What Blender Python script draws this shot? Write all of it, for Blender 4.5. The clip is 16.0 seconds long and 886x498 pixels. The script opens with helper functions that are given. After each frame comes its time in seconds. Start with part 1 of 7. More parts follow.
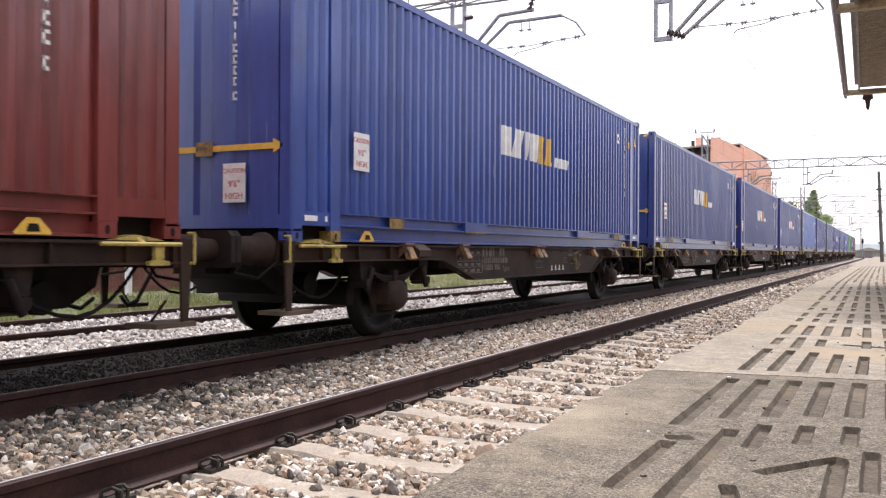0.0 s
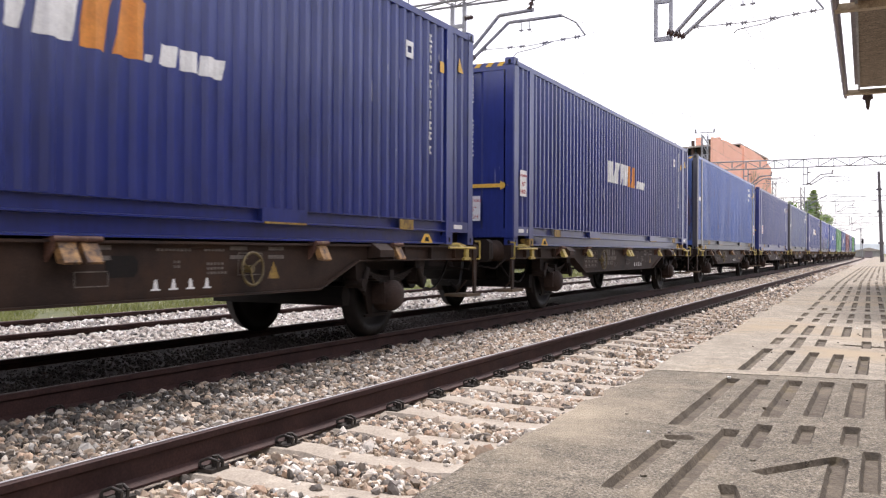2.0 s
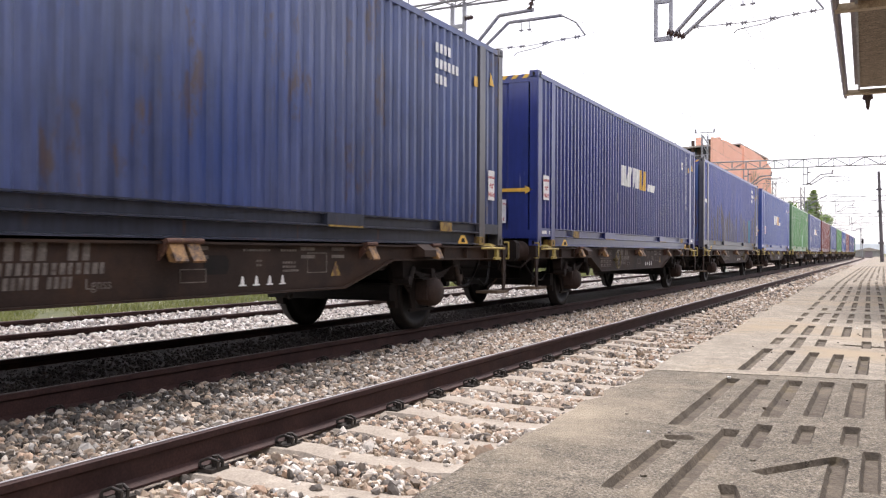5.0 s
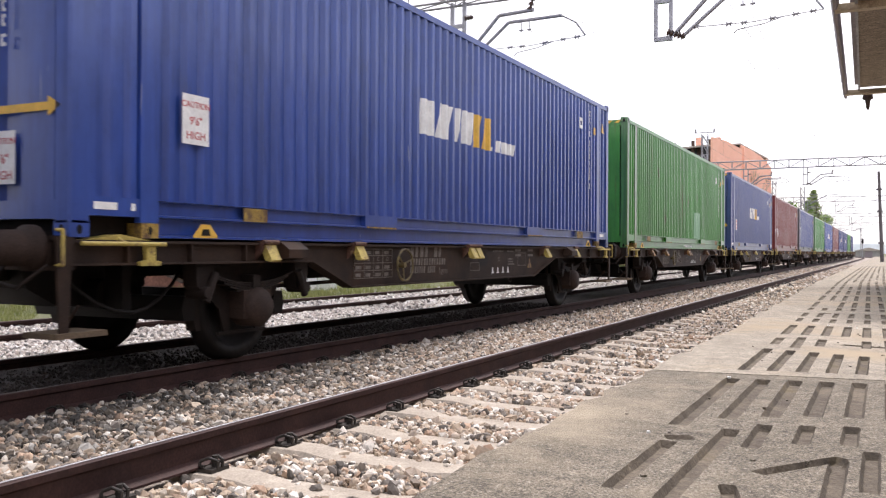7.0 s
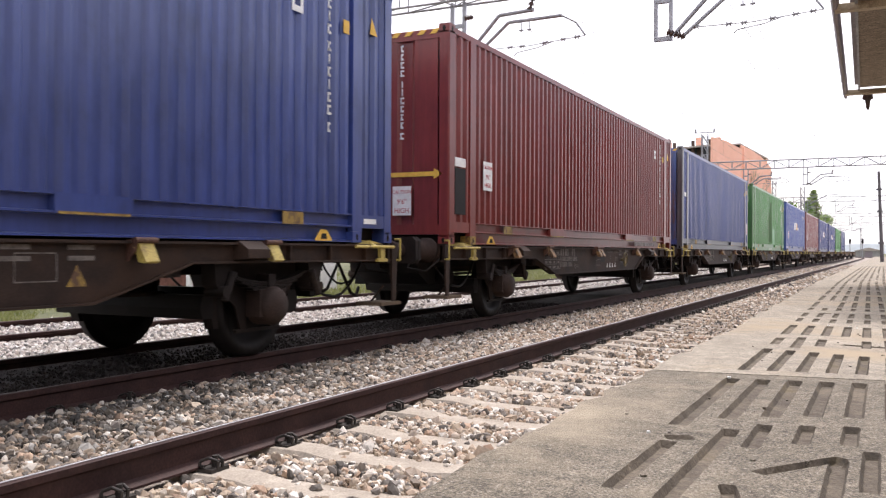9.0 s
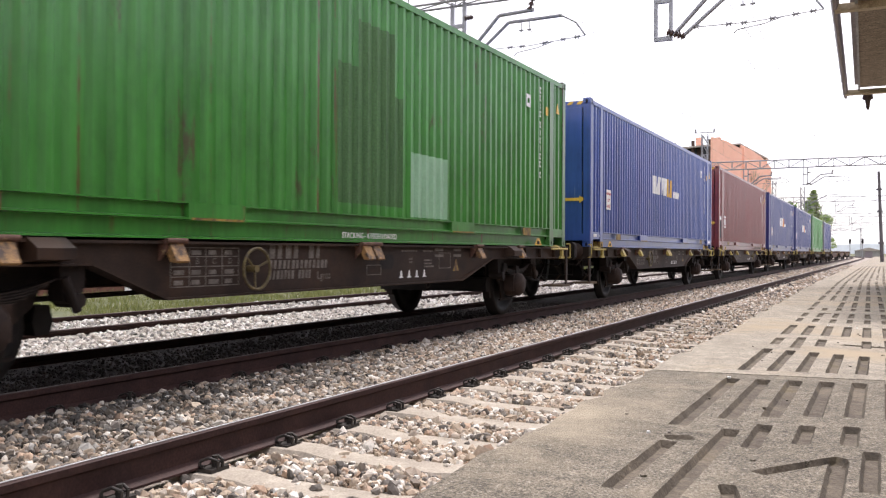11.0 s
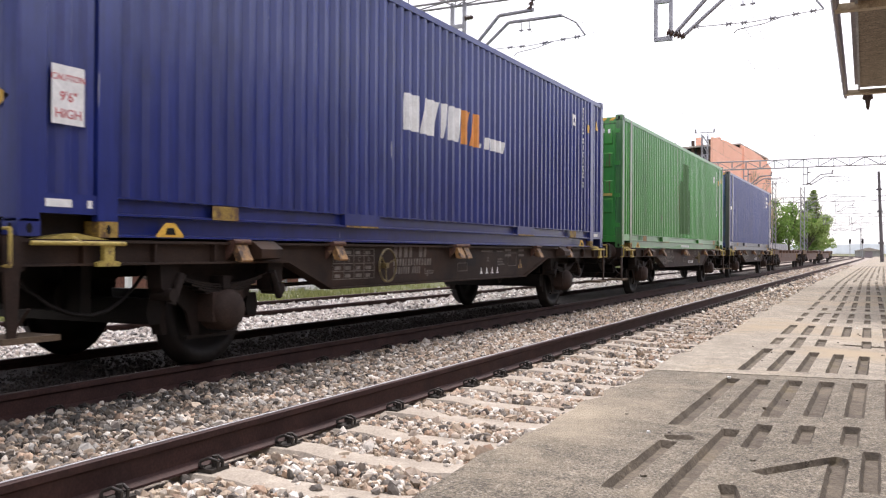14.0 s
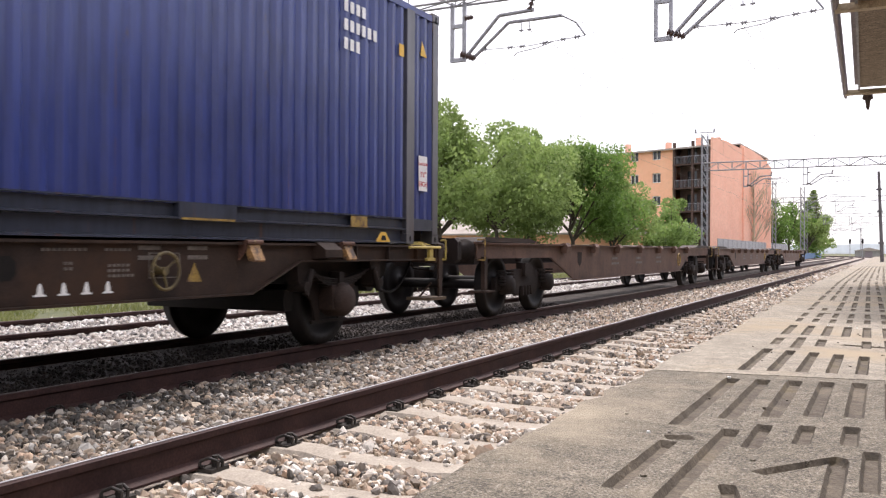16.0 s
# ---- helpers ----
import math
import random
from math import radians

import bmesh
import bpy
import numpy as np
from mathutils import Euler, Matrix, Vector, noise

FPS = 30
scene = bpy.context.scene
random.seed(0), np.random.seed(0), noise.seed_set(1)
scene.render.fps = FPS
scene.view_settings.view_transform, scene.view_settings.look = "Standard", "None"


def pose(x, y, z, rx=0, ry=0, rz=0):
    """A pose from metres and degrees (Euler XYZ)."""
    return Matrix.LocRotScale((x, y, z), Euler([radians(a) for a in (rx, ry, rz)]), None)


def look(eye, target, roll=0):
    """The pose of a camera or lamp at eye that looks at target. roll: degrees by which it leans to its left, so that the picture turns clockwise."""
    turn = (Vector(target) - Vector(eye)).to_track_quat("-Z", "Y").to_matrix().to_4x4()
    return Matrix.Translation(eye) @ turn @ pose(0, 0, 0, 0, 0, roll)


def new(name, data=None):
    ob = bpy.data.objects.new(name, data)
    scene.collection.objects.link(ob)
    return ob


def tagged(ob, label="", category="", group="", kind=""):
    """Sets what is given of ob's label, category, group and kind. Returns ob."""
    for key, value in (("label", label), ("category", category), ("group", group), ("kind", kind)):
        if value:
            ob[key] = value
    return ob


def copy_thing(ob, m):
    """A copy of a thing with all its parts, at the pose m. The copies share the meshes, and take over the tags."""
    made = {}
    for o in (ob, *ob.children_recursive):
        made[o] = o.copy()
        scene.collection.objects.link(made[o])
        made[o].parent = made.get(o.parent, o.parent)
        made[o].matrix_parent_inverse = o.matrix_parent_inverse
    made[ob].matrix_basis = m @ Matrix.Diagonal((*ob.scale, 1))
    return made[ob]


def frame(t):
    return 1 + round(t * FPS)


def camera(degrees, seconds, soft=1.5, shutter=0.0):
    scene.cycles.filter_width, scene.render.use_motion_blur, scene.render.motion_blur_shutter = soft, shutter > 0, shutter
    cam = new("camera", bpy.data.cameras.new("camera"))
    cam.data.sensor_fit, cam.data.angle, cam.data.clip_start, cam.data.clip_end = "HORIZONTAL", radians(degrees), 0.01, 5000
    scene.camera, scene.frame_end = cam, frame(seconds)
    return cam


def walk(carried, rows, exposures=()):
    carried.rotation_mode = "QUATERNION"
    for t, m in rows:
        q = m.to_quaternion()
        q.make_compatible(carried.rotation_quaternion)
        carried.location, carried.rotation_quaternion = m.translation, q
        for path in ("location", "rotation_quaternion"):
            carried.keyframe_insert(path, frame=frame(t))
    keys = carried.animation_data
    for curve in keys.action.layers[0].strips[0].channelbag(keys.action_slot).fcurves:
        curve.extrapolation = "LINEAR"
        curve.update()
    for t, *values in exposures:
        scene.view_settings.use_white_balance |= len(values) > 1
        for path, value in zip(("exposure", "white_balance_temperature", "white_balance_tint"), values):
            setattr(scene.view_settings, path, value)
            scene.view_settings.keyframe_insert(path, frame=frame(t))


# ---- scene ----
# The camera stands still on the platform. z = 0 is the rail head, y runs along the tracks.
cam = camera(53.7, 16.0, 1.25, 0.04)
EYE = Vector((0.0, 0.0, 1.035))
YAW, PITCH, ROLL = 26.71, 0.111, 0.28
AIM = EYE + Vector((-math.sin(radians(YAW)), math.cos(radians(YAW)), math.tan(radians(PITCH))))
STAND = look(EYE, AIM, ROLL)
walk(cam, [(0.0, STAND), (16.0, STAND)], exposures=[(0.0, 0.42, 6600, 18), (16.0, 0.42, 6600, 18)])

# ---- light: a bright, thinly clouded sky with a veiled high sun ----
world = bpy.data.worlds.new("sky")
scene.world = world
world.use_nodes = True
wn, wl = world.node_tree.nodes, world.node_tree.links
wn.clear()
w_out = wn.new("ShaderNodeOutputWorld")
w_bg = wn.new("ShaderNodeBackground")
w_sky = wn.new("ShaderNodeTexSky")
w_sky.sky_type = "NISHITA"
w_sky.sun_disc = False
w_sky.sun_elevation = radians(60)
w_sky.sun_rotation = radians(-5)
w_sky.dust_density = 3.0
w_sky.air_density = 1.0
w_co = wn.new("ShaderNodeTexCoord")
w_no = wn.new("ShaderNodeTexNoise")
w_no.inputs["Scale"].default_value = 2.2
w_no.inputs["Detail"].default_value = 6.0
w_ma = wn.new("ShaderNodeMapping")
w_ma.inputs["Location"].default_value = (0.35, 0.0, 0.0)
w_ma.inputs["Scale"].default_value = (1.0, 1.0, 2.4)
w_ra = wn.new("ShaderNodeMapRange")
w_ra.inputs["From Min"].default_value = 0.38
w_ra.inputs["From Max"].default_value = 0.54
w_ra.inputs["To Min"].default_value = 0.22
w_ra.inputs["To Max"].default_value = 1.0
w_mix = wn.new("ShaderNodeMix")
w_mix.data_type = "RGBA"
w_mix.inputs["B"].default_value = (8.6, 8.8, 9.2, 1)
wl.new(w_co.outputs["Generated"], w_ma.inputs["Vector"])
wl.new(w_ma.outputs["Vector"], w_no.inputs["Vector"])
wl.new(w_no.outputs["Fac"], w_ra.inputs["Value"])
wl.new(w_ra.outputs["Result"], w_mix.inputs["Factor"])
wl.new(w_sky.outputs["Color"], w_mix.inputs["A"])
wl.new(w_mix.outputs["Result"], w_bg.inputs["Color"])
w_bg.inputs["Strength"].default_value = 0.15
wl.new(w_bg.outputs["Background"], w_out.inputs["Surface"])

sun_data = bpy.data.lights.new("sun", "SUN")
sun_data.energy = 2.9
sun_data.angle = radians(8)
sun_data.color = (1.0, 0.96, 0.9)
sun = new("sun", sun_data)
SUN_EL, SUN_AZ = radians(60), radians(-5)
SUN_DIR = Vector((math.sin(SUN_AZ) * math.cos(SUN_EL), math.cos(SUN_AZ) * math.cos(SUN_EL), math.sin(SUN_EL)))
sun.matrix_world = look(SUN_DIR * 50, (0, 0, 0))


# ---- materials ----
def nodes_of(name):
    m = bpy.data.materials.new(name)
    m.use_nodes = True
    nt = m.node_tree
    return m, nt, nt.nodes["Principled BSDF"]


def tex_noise(nt, scale, detail=4.0, stretch=(1, 1, 1), coord="Object", rough=0.55):
    co = nt.nodes.new("ShaderNodeTexCoord")
    mp = nt.nodes.new("ShaderNodeMapping")
    mp.inputs["Scale"].default_value = stretch
    no = nt.nodes.new("ShaderNodeTexNoise")
    no.inputs["Scale"].default_value = scale
    no.inputs["Detail"].default_value = detail
    no.inputs["Roughness"].default_value = rough
    nt.links.new(co.outputs[coord], mp.inputs["Vector"])
    nt.links.new(mp.outputs["Vector"], no.inputs["Vector"])
    return no.outputs["Fac"]


def ramp(nt, fac, stops):
    r = nt.nodes.new("ShaderNodeValToRGB")
    el = r.color_ramp.elements
    while len(el) < len(stops):
        el.new(0.5)
    for e, (p, c) in zip(el, stops):
        e.position = p
        e.color = (*c, 1) if len(c) == 3 else c
    nt.links.new(fac, r.inputs["Fac"])
    return r.outputs["Color"]


def mixed(nt, fac, a, b, blend="MIX"):
    m = nt.nodes.new("ShaderNodeMix")
    m.data_type = "RGBA"
    m.blend_type = blend
    for key, v in (("Factor", fac), ("A", a), ("B", b)):
        if isinstance(v, (int, float)):
            m.inputs[key].default_value = v
        elif isinstance(v, tuple):
            m.inputs[key].default_value = (*v, 1)
        else:
            nt.links.new(v, m.inputs[key])
    return m.outputs["Result"]


def relief(nt, bsdf, fac, strength, distance):
    b = nt.nodes.new("ShaderNodeBump")
    b.inputs["Strength"].default_value = strength
    b.inputs["Distance"].default_value = distance
    nt.links.new(fac, b.inputs["Height"])
    nt.links.new(b.outputs["Normal"], bsdf.inputs["Normal"])


def surface(name, dark, light, scale=4.0, rough=0.7, metal=0.0, grain=60.0, bump=0.2, dist=0.004, stain=None, stain_at=(0.58, 0.72), stain_scale=1.3, stretch=(1, 1, 1), coord="Object", speck=0.68, chips=None):
    """A surface of two mottled tones, fine grain and, if given, stains."""
    m, nt, b = nodes_of(name)
    big = tex_noise(nt, scale, 5, stretch, coord)
    fine = tex_noise(nt, grain, 3, (1, 1, 1), coord)
    col = ramp(nt, big, [(0.3, dark), (0.7, light)])
    shade = ramp(nt, fine, [(0.34, (speck,) * 3), (0.64, (1.06, 1.06, 1.06))])
    col = mixed(nt, 1.0, col, shade, "MULTIPLY")
    middle = tex_noise(nt, scale * 5.3, 5, stretch, coord, 0.65)
    col = mixed(nt, 1.0, col, ramp(nt, middle, [(0.32, (0.5 + 0.5 * speck - 0.04,) * 3), (0.66, (1.06, 1.06, 1.06))]), "MULTIPLY")
    if chips:
        # pale stones and dark pits in the concrete
        spot = tex_noise(nt, 75, 2, (1, 1, 1), coord, 0.5)
        col = mixed(nt, ramp(nt, spot, [(0.60, (0, 0, 0)), (0.68, (0.42, 0.42, 0.42))]), col, chips)
        pit = tex_noise(nt, 48, 2, (1, 1, 1), coord, 0.5)
        col = mixed(nt, 1.0, col, ramp(nt, pit, [(0.32, (0.62, 0.62, 0.62)), (0.40, (1, 1, 1))]), "MULTIPLY")
    if stain:
        st = tex_noise(nt, stain_scale, 6, stretch, coord, 0.7)
        f = ramp(nt, st, [(stain_at[0], (0, 0, 0)), (stain_at[1], (1, 1, 1))])
        col = mixed(nt, f, col, stain)
    nt.links.new(col, b.inputs["Base Color"])
    b.inputs["Roughness"].default_value = rough
    b.inputs["Metallic"].default_value = metal
    relief(nt, b, fine, bump, dist)
    return m


def container_paint(name, tone, fade, rust_at=0.62, streak=0.35, lines=0.0, blotch=0.0, drips=0.0):
    """Weathered paint: faded patches, broad and fine vertical streaks, scuffs, rust spots."""
    m, nt, b = nodes_of(name)
    big = tex_noise(nt, 0.55, 4)
    col = ramp(nt, big, [(0.35, tone), (0.70, tuple(t * (1 - fade) + 0.26 * fade for t in tone))])
    for scale, amount in ((2.2, streak * 0.45), (19.0, streak * 0.5)):
        st = tex_noise(nt, scale, 4, (1, 1, 0.05))
        col = mixed(nt, 1.0, col, ramp(nt, st, [(0.42, (1, 1, 1)), (0.66, (1 - amount,) * 3)]), "MULTIPLY")
    sc = tex_noise(nt, 3.0, 8, (1, 1, 0.6), "Object", 0.75)
    col = mixed(nt, 1.0, col, ramp(nt, sc, [(0.36, (0.80, 0.80, 0.80)), (0.50, (1, 1, 1)), (0.66, (1.12, 1.12, 1.12))]), "MULTIPLY")
    rs = tex_noise(nt, 1.9, 9, (1, 1, 0.30), "Object", 0.74)
    rf = ramp(nt, rs, [(rust_at, (0, 0, 0)), (rust_at + 0.06, (0.8, 0.8, 0.8))])
    col = mixed(nt, rf, col, (0.085, 0.050, 0.034))
    if lines:
        # thin broken rust runs down the ridges
        thin = ramp(nt, tex_noise(nt, 11.0, 2, (1, 1, 0.012), "Object", 0.5), [(0.655, (0, 0, 0)), (0.685, (1, 1, 1))])
        broken = ramp(nt, tex_noise(nt, 1.6, 5, (1, 1, 0.7), "Object", 0.7), [(0.44, (0, 0, 0)), (0.56, (lines,) * 3)])
        col = mixed(nt, mixed(nt, 1.0, thin, broken, "MULTIPLY"), col, (0.13, 0.055, 0.026))
    if drips:
        # sparse pale scratches and runs
        thin = ramp(nt, tex_noise(nt, 14.0, 2, (1, 1, 0.05), "Object", 0.5), [(0.70, (0, 0, 0)), (0.72, (1, 1, 1))])
        broken = ramp(nt, tex_noise(nt, 2.3, 4, (1, 1, 1.0), "Object", 0.6), [(0.56, (0, 0, 0)), (0.62, (drips,) * 3)])
        col = mixed(nt, mixed(nt, 1.0, thin, broken, "MULTIPLY"), col, (0.42, 0.42, 0.46))
    if blotch:
        # tall rust blotches, denser low on the wall
        co = nt.nodes.new("ShaderNodeTexCoord")
        sp = nt.nodes.new("ShaderNodeSeparateXYZ")
        nt.links.new(co.outputs["Object"], sp.inputs["Vector"])
        wave = nt.nodes.new("ShaderNodeMath")
        wave.operation = "MULTIPLY_ADD"
        wave.inputs[1].default_value = 2.2
        nt.links.new(tex_noise(nt, 1.1, 3, (1, 1, 0.05)), wave.inputs[0])
        nt.links.new(sp.outputs["Z"], wave.inputs[2])
        low = nt.nodes.new("ShaderNodeMapRange")
        low.inputs["From Min"].default_value, low.inputs["From Max"].default_value = 2.56, 2.40
        nt.links.new(wave.outputs["Value"], low.inputs["Value"])
        run_ = ramp(nt, tex_noise(nt, 6.0, 3, (1, 1, 0.05), "Object", 0.6), [(0.50 - blotch, (0, 0, 0)), (0.545 - blotch, (1, 1, 1))])
        dust = mixed(nt, 1.0, ramp(nt, tex_noise(nt, 1.2, 3, (1, 1, 0.3)), [(0.40, (0, 0, 0)), (0.56, (0.5, 0.5, 0.5))]), low.outputs["Result"], "MULTIPLY")
        col = mixed(nt, dust, col, (0.085, 0.095, 0.125))
        spot = mixed(nt, 1.0, run_, ramp(nt, tex_noise(nt, 0.75, 4), [(0.36, (0, 0, 0)), (0.44, (0.85, 0.85, 0.85))]), "MULTIPLY")
        col = mixed(nt, mixed(nt, 1.0, spot, low.outputs["Result"], "MULTIPLY"), col, mixed(nt, tex_noise(nt, 9.0, 4), (0.026, 0.020, 0.021), (0.085, 0.046, 0.030)))
    nt.links.new(col, b.inputs["Base Color"])
    b.inputs["Roughness"].default_value = 0.30
    b.inputs["Specular IOR Level"].default_value = 0.85
    dent = tex_noise(nt, 2.5, 3)
    relief(nt, b, dent, 0.25, 0.02)
    return m


def plain(name, col, rough=0.6, metal=0.0, scale=9.0):
    return surface(name, tuple(c * 0.8 for c in col), col, scale, rough, metal, 80.0, 0.1, 0.002)


M_BLUE = container_paint("blue container paint", (0.0258, 0.0731, 0.3354), 0.05, 0.69, 0.35, 0.0, 0.0, 0.4)
M_DEEP = container_paint("deep blue container paint", (0.0116, 0.0267, 0.1935), 0.04, 0.70, 0.35, 0.0, 0.0, 0.7)
M_NAVY = container_paint("dark navy container paint", (0.0181, 0.0387, 0.2107), 0.04, 0.63, 0.40, 0.6)
M_SLATE = container_paint("dull slate blue rail paint", (0.048, 0.056, 0.082), 0.06, 0.60, 0.45, 0.5)
M_RUSTBLUE = container_paint("rust-blotched blue container paint", (0.034, 0.062, 0.33), 0.04, 0.66, 0.4, 0.5, 0.012)
M_FADEDBLUE = container_paint("faded blue container paint", (0.050, 0.125, 0.44), 0.10, 0.62, 0.35, 0.7)
M_GREENPOST = container_paint("rust-streaked green post paint", (0.052, 0.20, 0.040), 0.06, 0.56, 0.6, 1.0)
M_BRIGHTGREEN = container_paint("bright green container paint", (0.036, 0.28, 0.028), 0.05, 0.63, 0.30, 1.0)
M_OLDBLUE = container_paint("weathered blue container paint", (0.0344, 0.0688, 0.2322), 0.22, 0.575, 0.5)
M_VIOLET = container_paint("violet blue container paint", (0.0327, 0.0619, 0.2494), 0.10, 0.65)
M_GREEN = container_paint("green container paint", (0.048, 0.265, 0.036), 0.06, 0.60, 0.42, 1.0)
M_WORNEND = container_paint("worn pale blue end paint", (0.060, 0.12, 0.31), 0.10, 0.515, 0.9, 1.0)
M_BROWN = container_paint("red brown container paint", (0.205, 0.030, 0.024), 0.03, 0.70)
# the red-brown and green paint is duller than the blue
M_DUSTBROWN = container_paint("dusty pale red brown container paint", (0.225, 0.040, 0.034), 0.04, 0.70)
M_BROWN.node_tree.nodes["Principled BSDF"].inputs["Specular IOR Level"].default_value = 0.5
M_GREEN.node_tree.nodes["Principled BSDF"].inputs["Specular IOR Level"].default_value = 0.6
M_PALEGREEN = surface("pale green repair paint", (0.24, 0.44, 0.27), (0.31, 0.52, 0.34), 1.5, 0.45, speck=0.95, bump=0.05)
M_DARKGREEN = surface("grey scuffed green paint", (0.055, 0.15, 0.045), (0.085, 0.21, 0.065), 3.0, 0.6, stretch=(1, 6, 0.4))
M_TEAL = surface("teal repair paint", (0.05, 0.22, 0.36), (0.09, 0.30, 0.46), 3.0, 0.5)
M_GREY = container_paint("grey worn post paint", (0.072, 0.070, 0.082), 0.10, 0.56, 0.6, 0.8)
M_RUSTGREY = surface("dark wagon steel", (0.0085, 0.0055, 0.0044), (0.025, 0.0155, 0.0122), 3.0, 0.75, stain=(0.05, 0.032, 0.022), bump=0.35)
M_AXLE = surface("rusty brown axle box", (0.024, 0.0145, 0.011), (0.058, 0.035, 0.027), 3.0, 0.75, stain=(0.05, 0.028, 0.018), bump=0.35)
M_WAGON = surface("grey brown wagon paint", (0.020, 0.0115, 0.0085), (0.056, 0.0325, 0.0225), 2.0, 0.65, stain=(0.050, 0.025, 0.014), stain_at=(0.5, 0.66), bump=0.25)
M_RUSTWAGON = surface("rusty brown wagon paint", (0.092, 0.046, 0.030), (0.172, 0.094, 0.062), 2.0, 0.7, stain=(0.05, 0.03, 0.02), bump=0.3)
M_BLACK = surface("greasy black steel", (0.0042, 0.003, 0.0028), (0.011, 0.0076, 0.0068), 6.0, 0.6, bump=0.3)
M_YELLOW = surface("worn yellow paint", (0.30, 0.19, 0.04), (0.47, 0.31, 0.07), 6.0, 0.55, stain=(0.11, 0.06, 0.035), stain_at=(0.47, 0.60), stain_scale=9)
M_CLAMP = surface("faded orange clamp paint", (0.30, 0.16, 0.07), (0.48, 0.27, 0.09), 6.0, 0.6, stain=(0.07, 0.042, 0.028), stain_at=(0.45, 0.58), stain_scale=8)
M_HINGE = surface("rusty red hinge steel", (0.075, 0.030, 0.022), (0.17, 0.085, 0.055), 6.0, 0.7, bump=0.3, stain=(0.35, 0.25, 0.12), stain_at=(0.60, 0.68), stain_scale=9)
M_LEVER = surface("bright worn yellow paint", (0.42, 0.31, 0.07), (0.66, 0.52, 0.14), 6.0, 0.55, stain=(0.16, 0.10, 0.05), stain_at=(0.56, 0.66), stain_scale=9)
M_OLIVE = surface("dull olive yellow paint", (0.10, 0.075, 0.035), (0.22, 0.165, 0.06), 6.0, 0.6, stain=(0.06, 0.045, 0.03), stain_at=(0.5, 0.62), stain_scale=8)
M_PLANK = surface("weathered step plank", (0.09, 0.062, 0.04), (0.19, 0.135, 0.085), 4.0, 0.85, stretch=(1, 0.2, 1))
M_WHITE = surface("white marking paint", (0.72, 0.72, 0.70), (0.88, 0.88, 0.86), 5.0, 0.5, speck=0.94)
M_DULLWHITE = surface("dull white marking paint", (0.30, 0.27, 0.26), (0.50, 0.46, 0.45), 5.0, 0.6)
M_ORANGE = surface("orange marking paint", (0.62, 0.24, 0.05), (0.80, 0.32, 0.06), 5.0, 0.5, speck=0.94)
M_GOLD = surface("yellow marking paint", (0.70, 0.42, 0.06), (0.85, 0.52, 0.08), 5.0, 0.5, speck=0.9)
M_RED = surface("red marking paint", (0.45, 0.06, 0.07), (0.60, 0.12, 0.12), 5.0, 0.5, speck=0.94)
M_FADED = surface("faded lettering paint", (0.10, 0.083, 0.07), (0.24, 0.21, 0.185), 9.0, 0.7, stain=(0.05, 0.035, 0.027), stain_at=(0.55, 0.66), stain_scale=5)
M_RAILSIDE = surface("rusty rail side", (0.033, 0.0145, 0.0135), (0.064, 0.030, 0.026), 5.0, 0.7, bump=0.3)
# pale strip colour: the sky's glint on the polished head is painted in
M_RAILGLINT = surface("polished rail head with painted glint", (0.55, 0.56, 0.58), (0.72, 0.73, 0.75), 6.0, 0.5, 0.5, stretch=(1, 0.1, 1))
# duller copy for the train's rails, with its shade in the colour
M_RAILSHADED = surface("rail head dulled for train shade", (0.09, 0.075, 0.068), (0.16, 0.135, 0.12), 6.0, 0.55, 0.3, stretch=(1, 0.1, 1))
M_CLIP = surface("dark spring clip steel", (0.018, 0.015, 0.013), (0.040, 0.033, 0.028), 8.0, 0.6)
M_SLEEPER = surface("dusty concrete sleeper", (0.36, 0.31, 0.25), (0.52, 0.46, 0.38), 3.0, 0.9, grain=90, bump=0.35, stain=(0.27, 0.22, 0.17))
# darker concrete tone for the sleepers of the middle track
M_DARKSLEEPER = surface("dark concrete sleeper", (0.10, 0.085, 0.07), (0.20, 0.17, 0.14), 3.0, 0.9, grain=90, bump=0.35)
M_PLATFORM = surface("worn platform concrete", (0.34, 0.298, 0.235), (0.465, 0.41, 0.325), 1.6, 0.95, speck=0.42, grain=130, bump=0.9, dist=0.004, stain=(0.33, 0.265, 0.18), stain_at=(0.5, 0.7), stain_scale=0.9, chips=(0.56, 0.52, 0.45))
M_PLATGREY = surface("grey gritty platform concrete", (0.242, 0.208, 0.156), (0.335, 0.290, 0.222), 2.6, 0.95, speck=0.22, grain=170, bump=1.0, dist=0.008, stain=(0.36, 0.305, 0.222), stain_at=(0.50, 0.74), stain_scale=0.9, chips=(0.50, 0.46, 0.39))
# darker brown tone for the faces cut into the slabs
M_GROOVE = surface("dark brown groove concrete", (0.085, 0.069, 0.051), (0.18, 0.147, 0.107), 6.0, 0.95, grain=90, bump=0.8, dist=0.006, stain=(0.105, 0.080, 0.038), stain_scale=4)
M_PLATSIDE = surface("platform wall concrete", (0.25, 0.22, 0.19), (0.38, 0.34, 0.29), 2.0, 0.9, grain=60)
M_GALV = surface("galvanised steel", (0.26, 0.26, 0.28), (0.42, 0.42, 0.44), 7.0, 0.5, 0.6)
M_ROD = surface("zinc lock rod", (0.50, 0.50, 0.52), (0.70, 0.70, 0.72), 7.0, 0.45, 0.3)
M_INSUL = surface("brown insulator glaze", (0.05, 0.03, 0.025), (0.09, 0.05, 0.04), 5.0, 0.3)
M_POLE = surface("grey brown pole paint", (0.085, 0.075, 0.08), (0.15, 0.135, 0.14), 4.0, 0.6)
M_WIRE = plain("contact wire copper", (0.16, 0.13, 0.12), 0.5, 0.5)
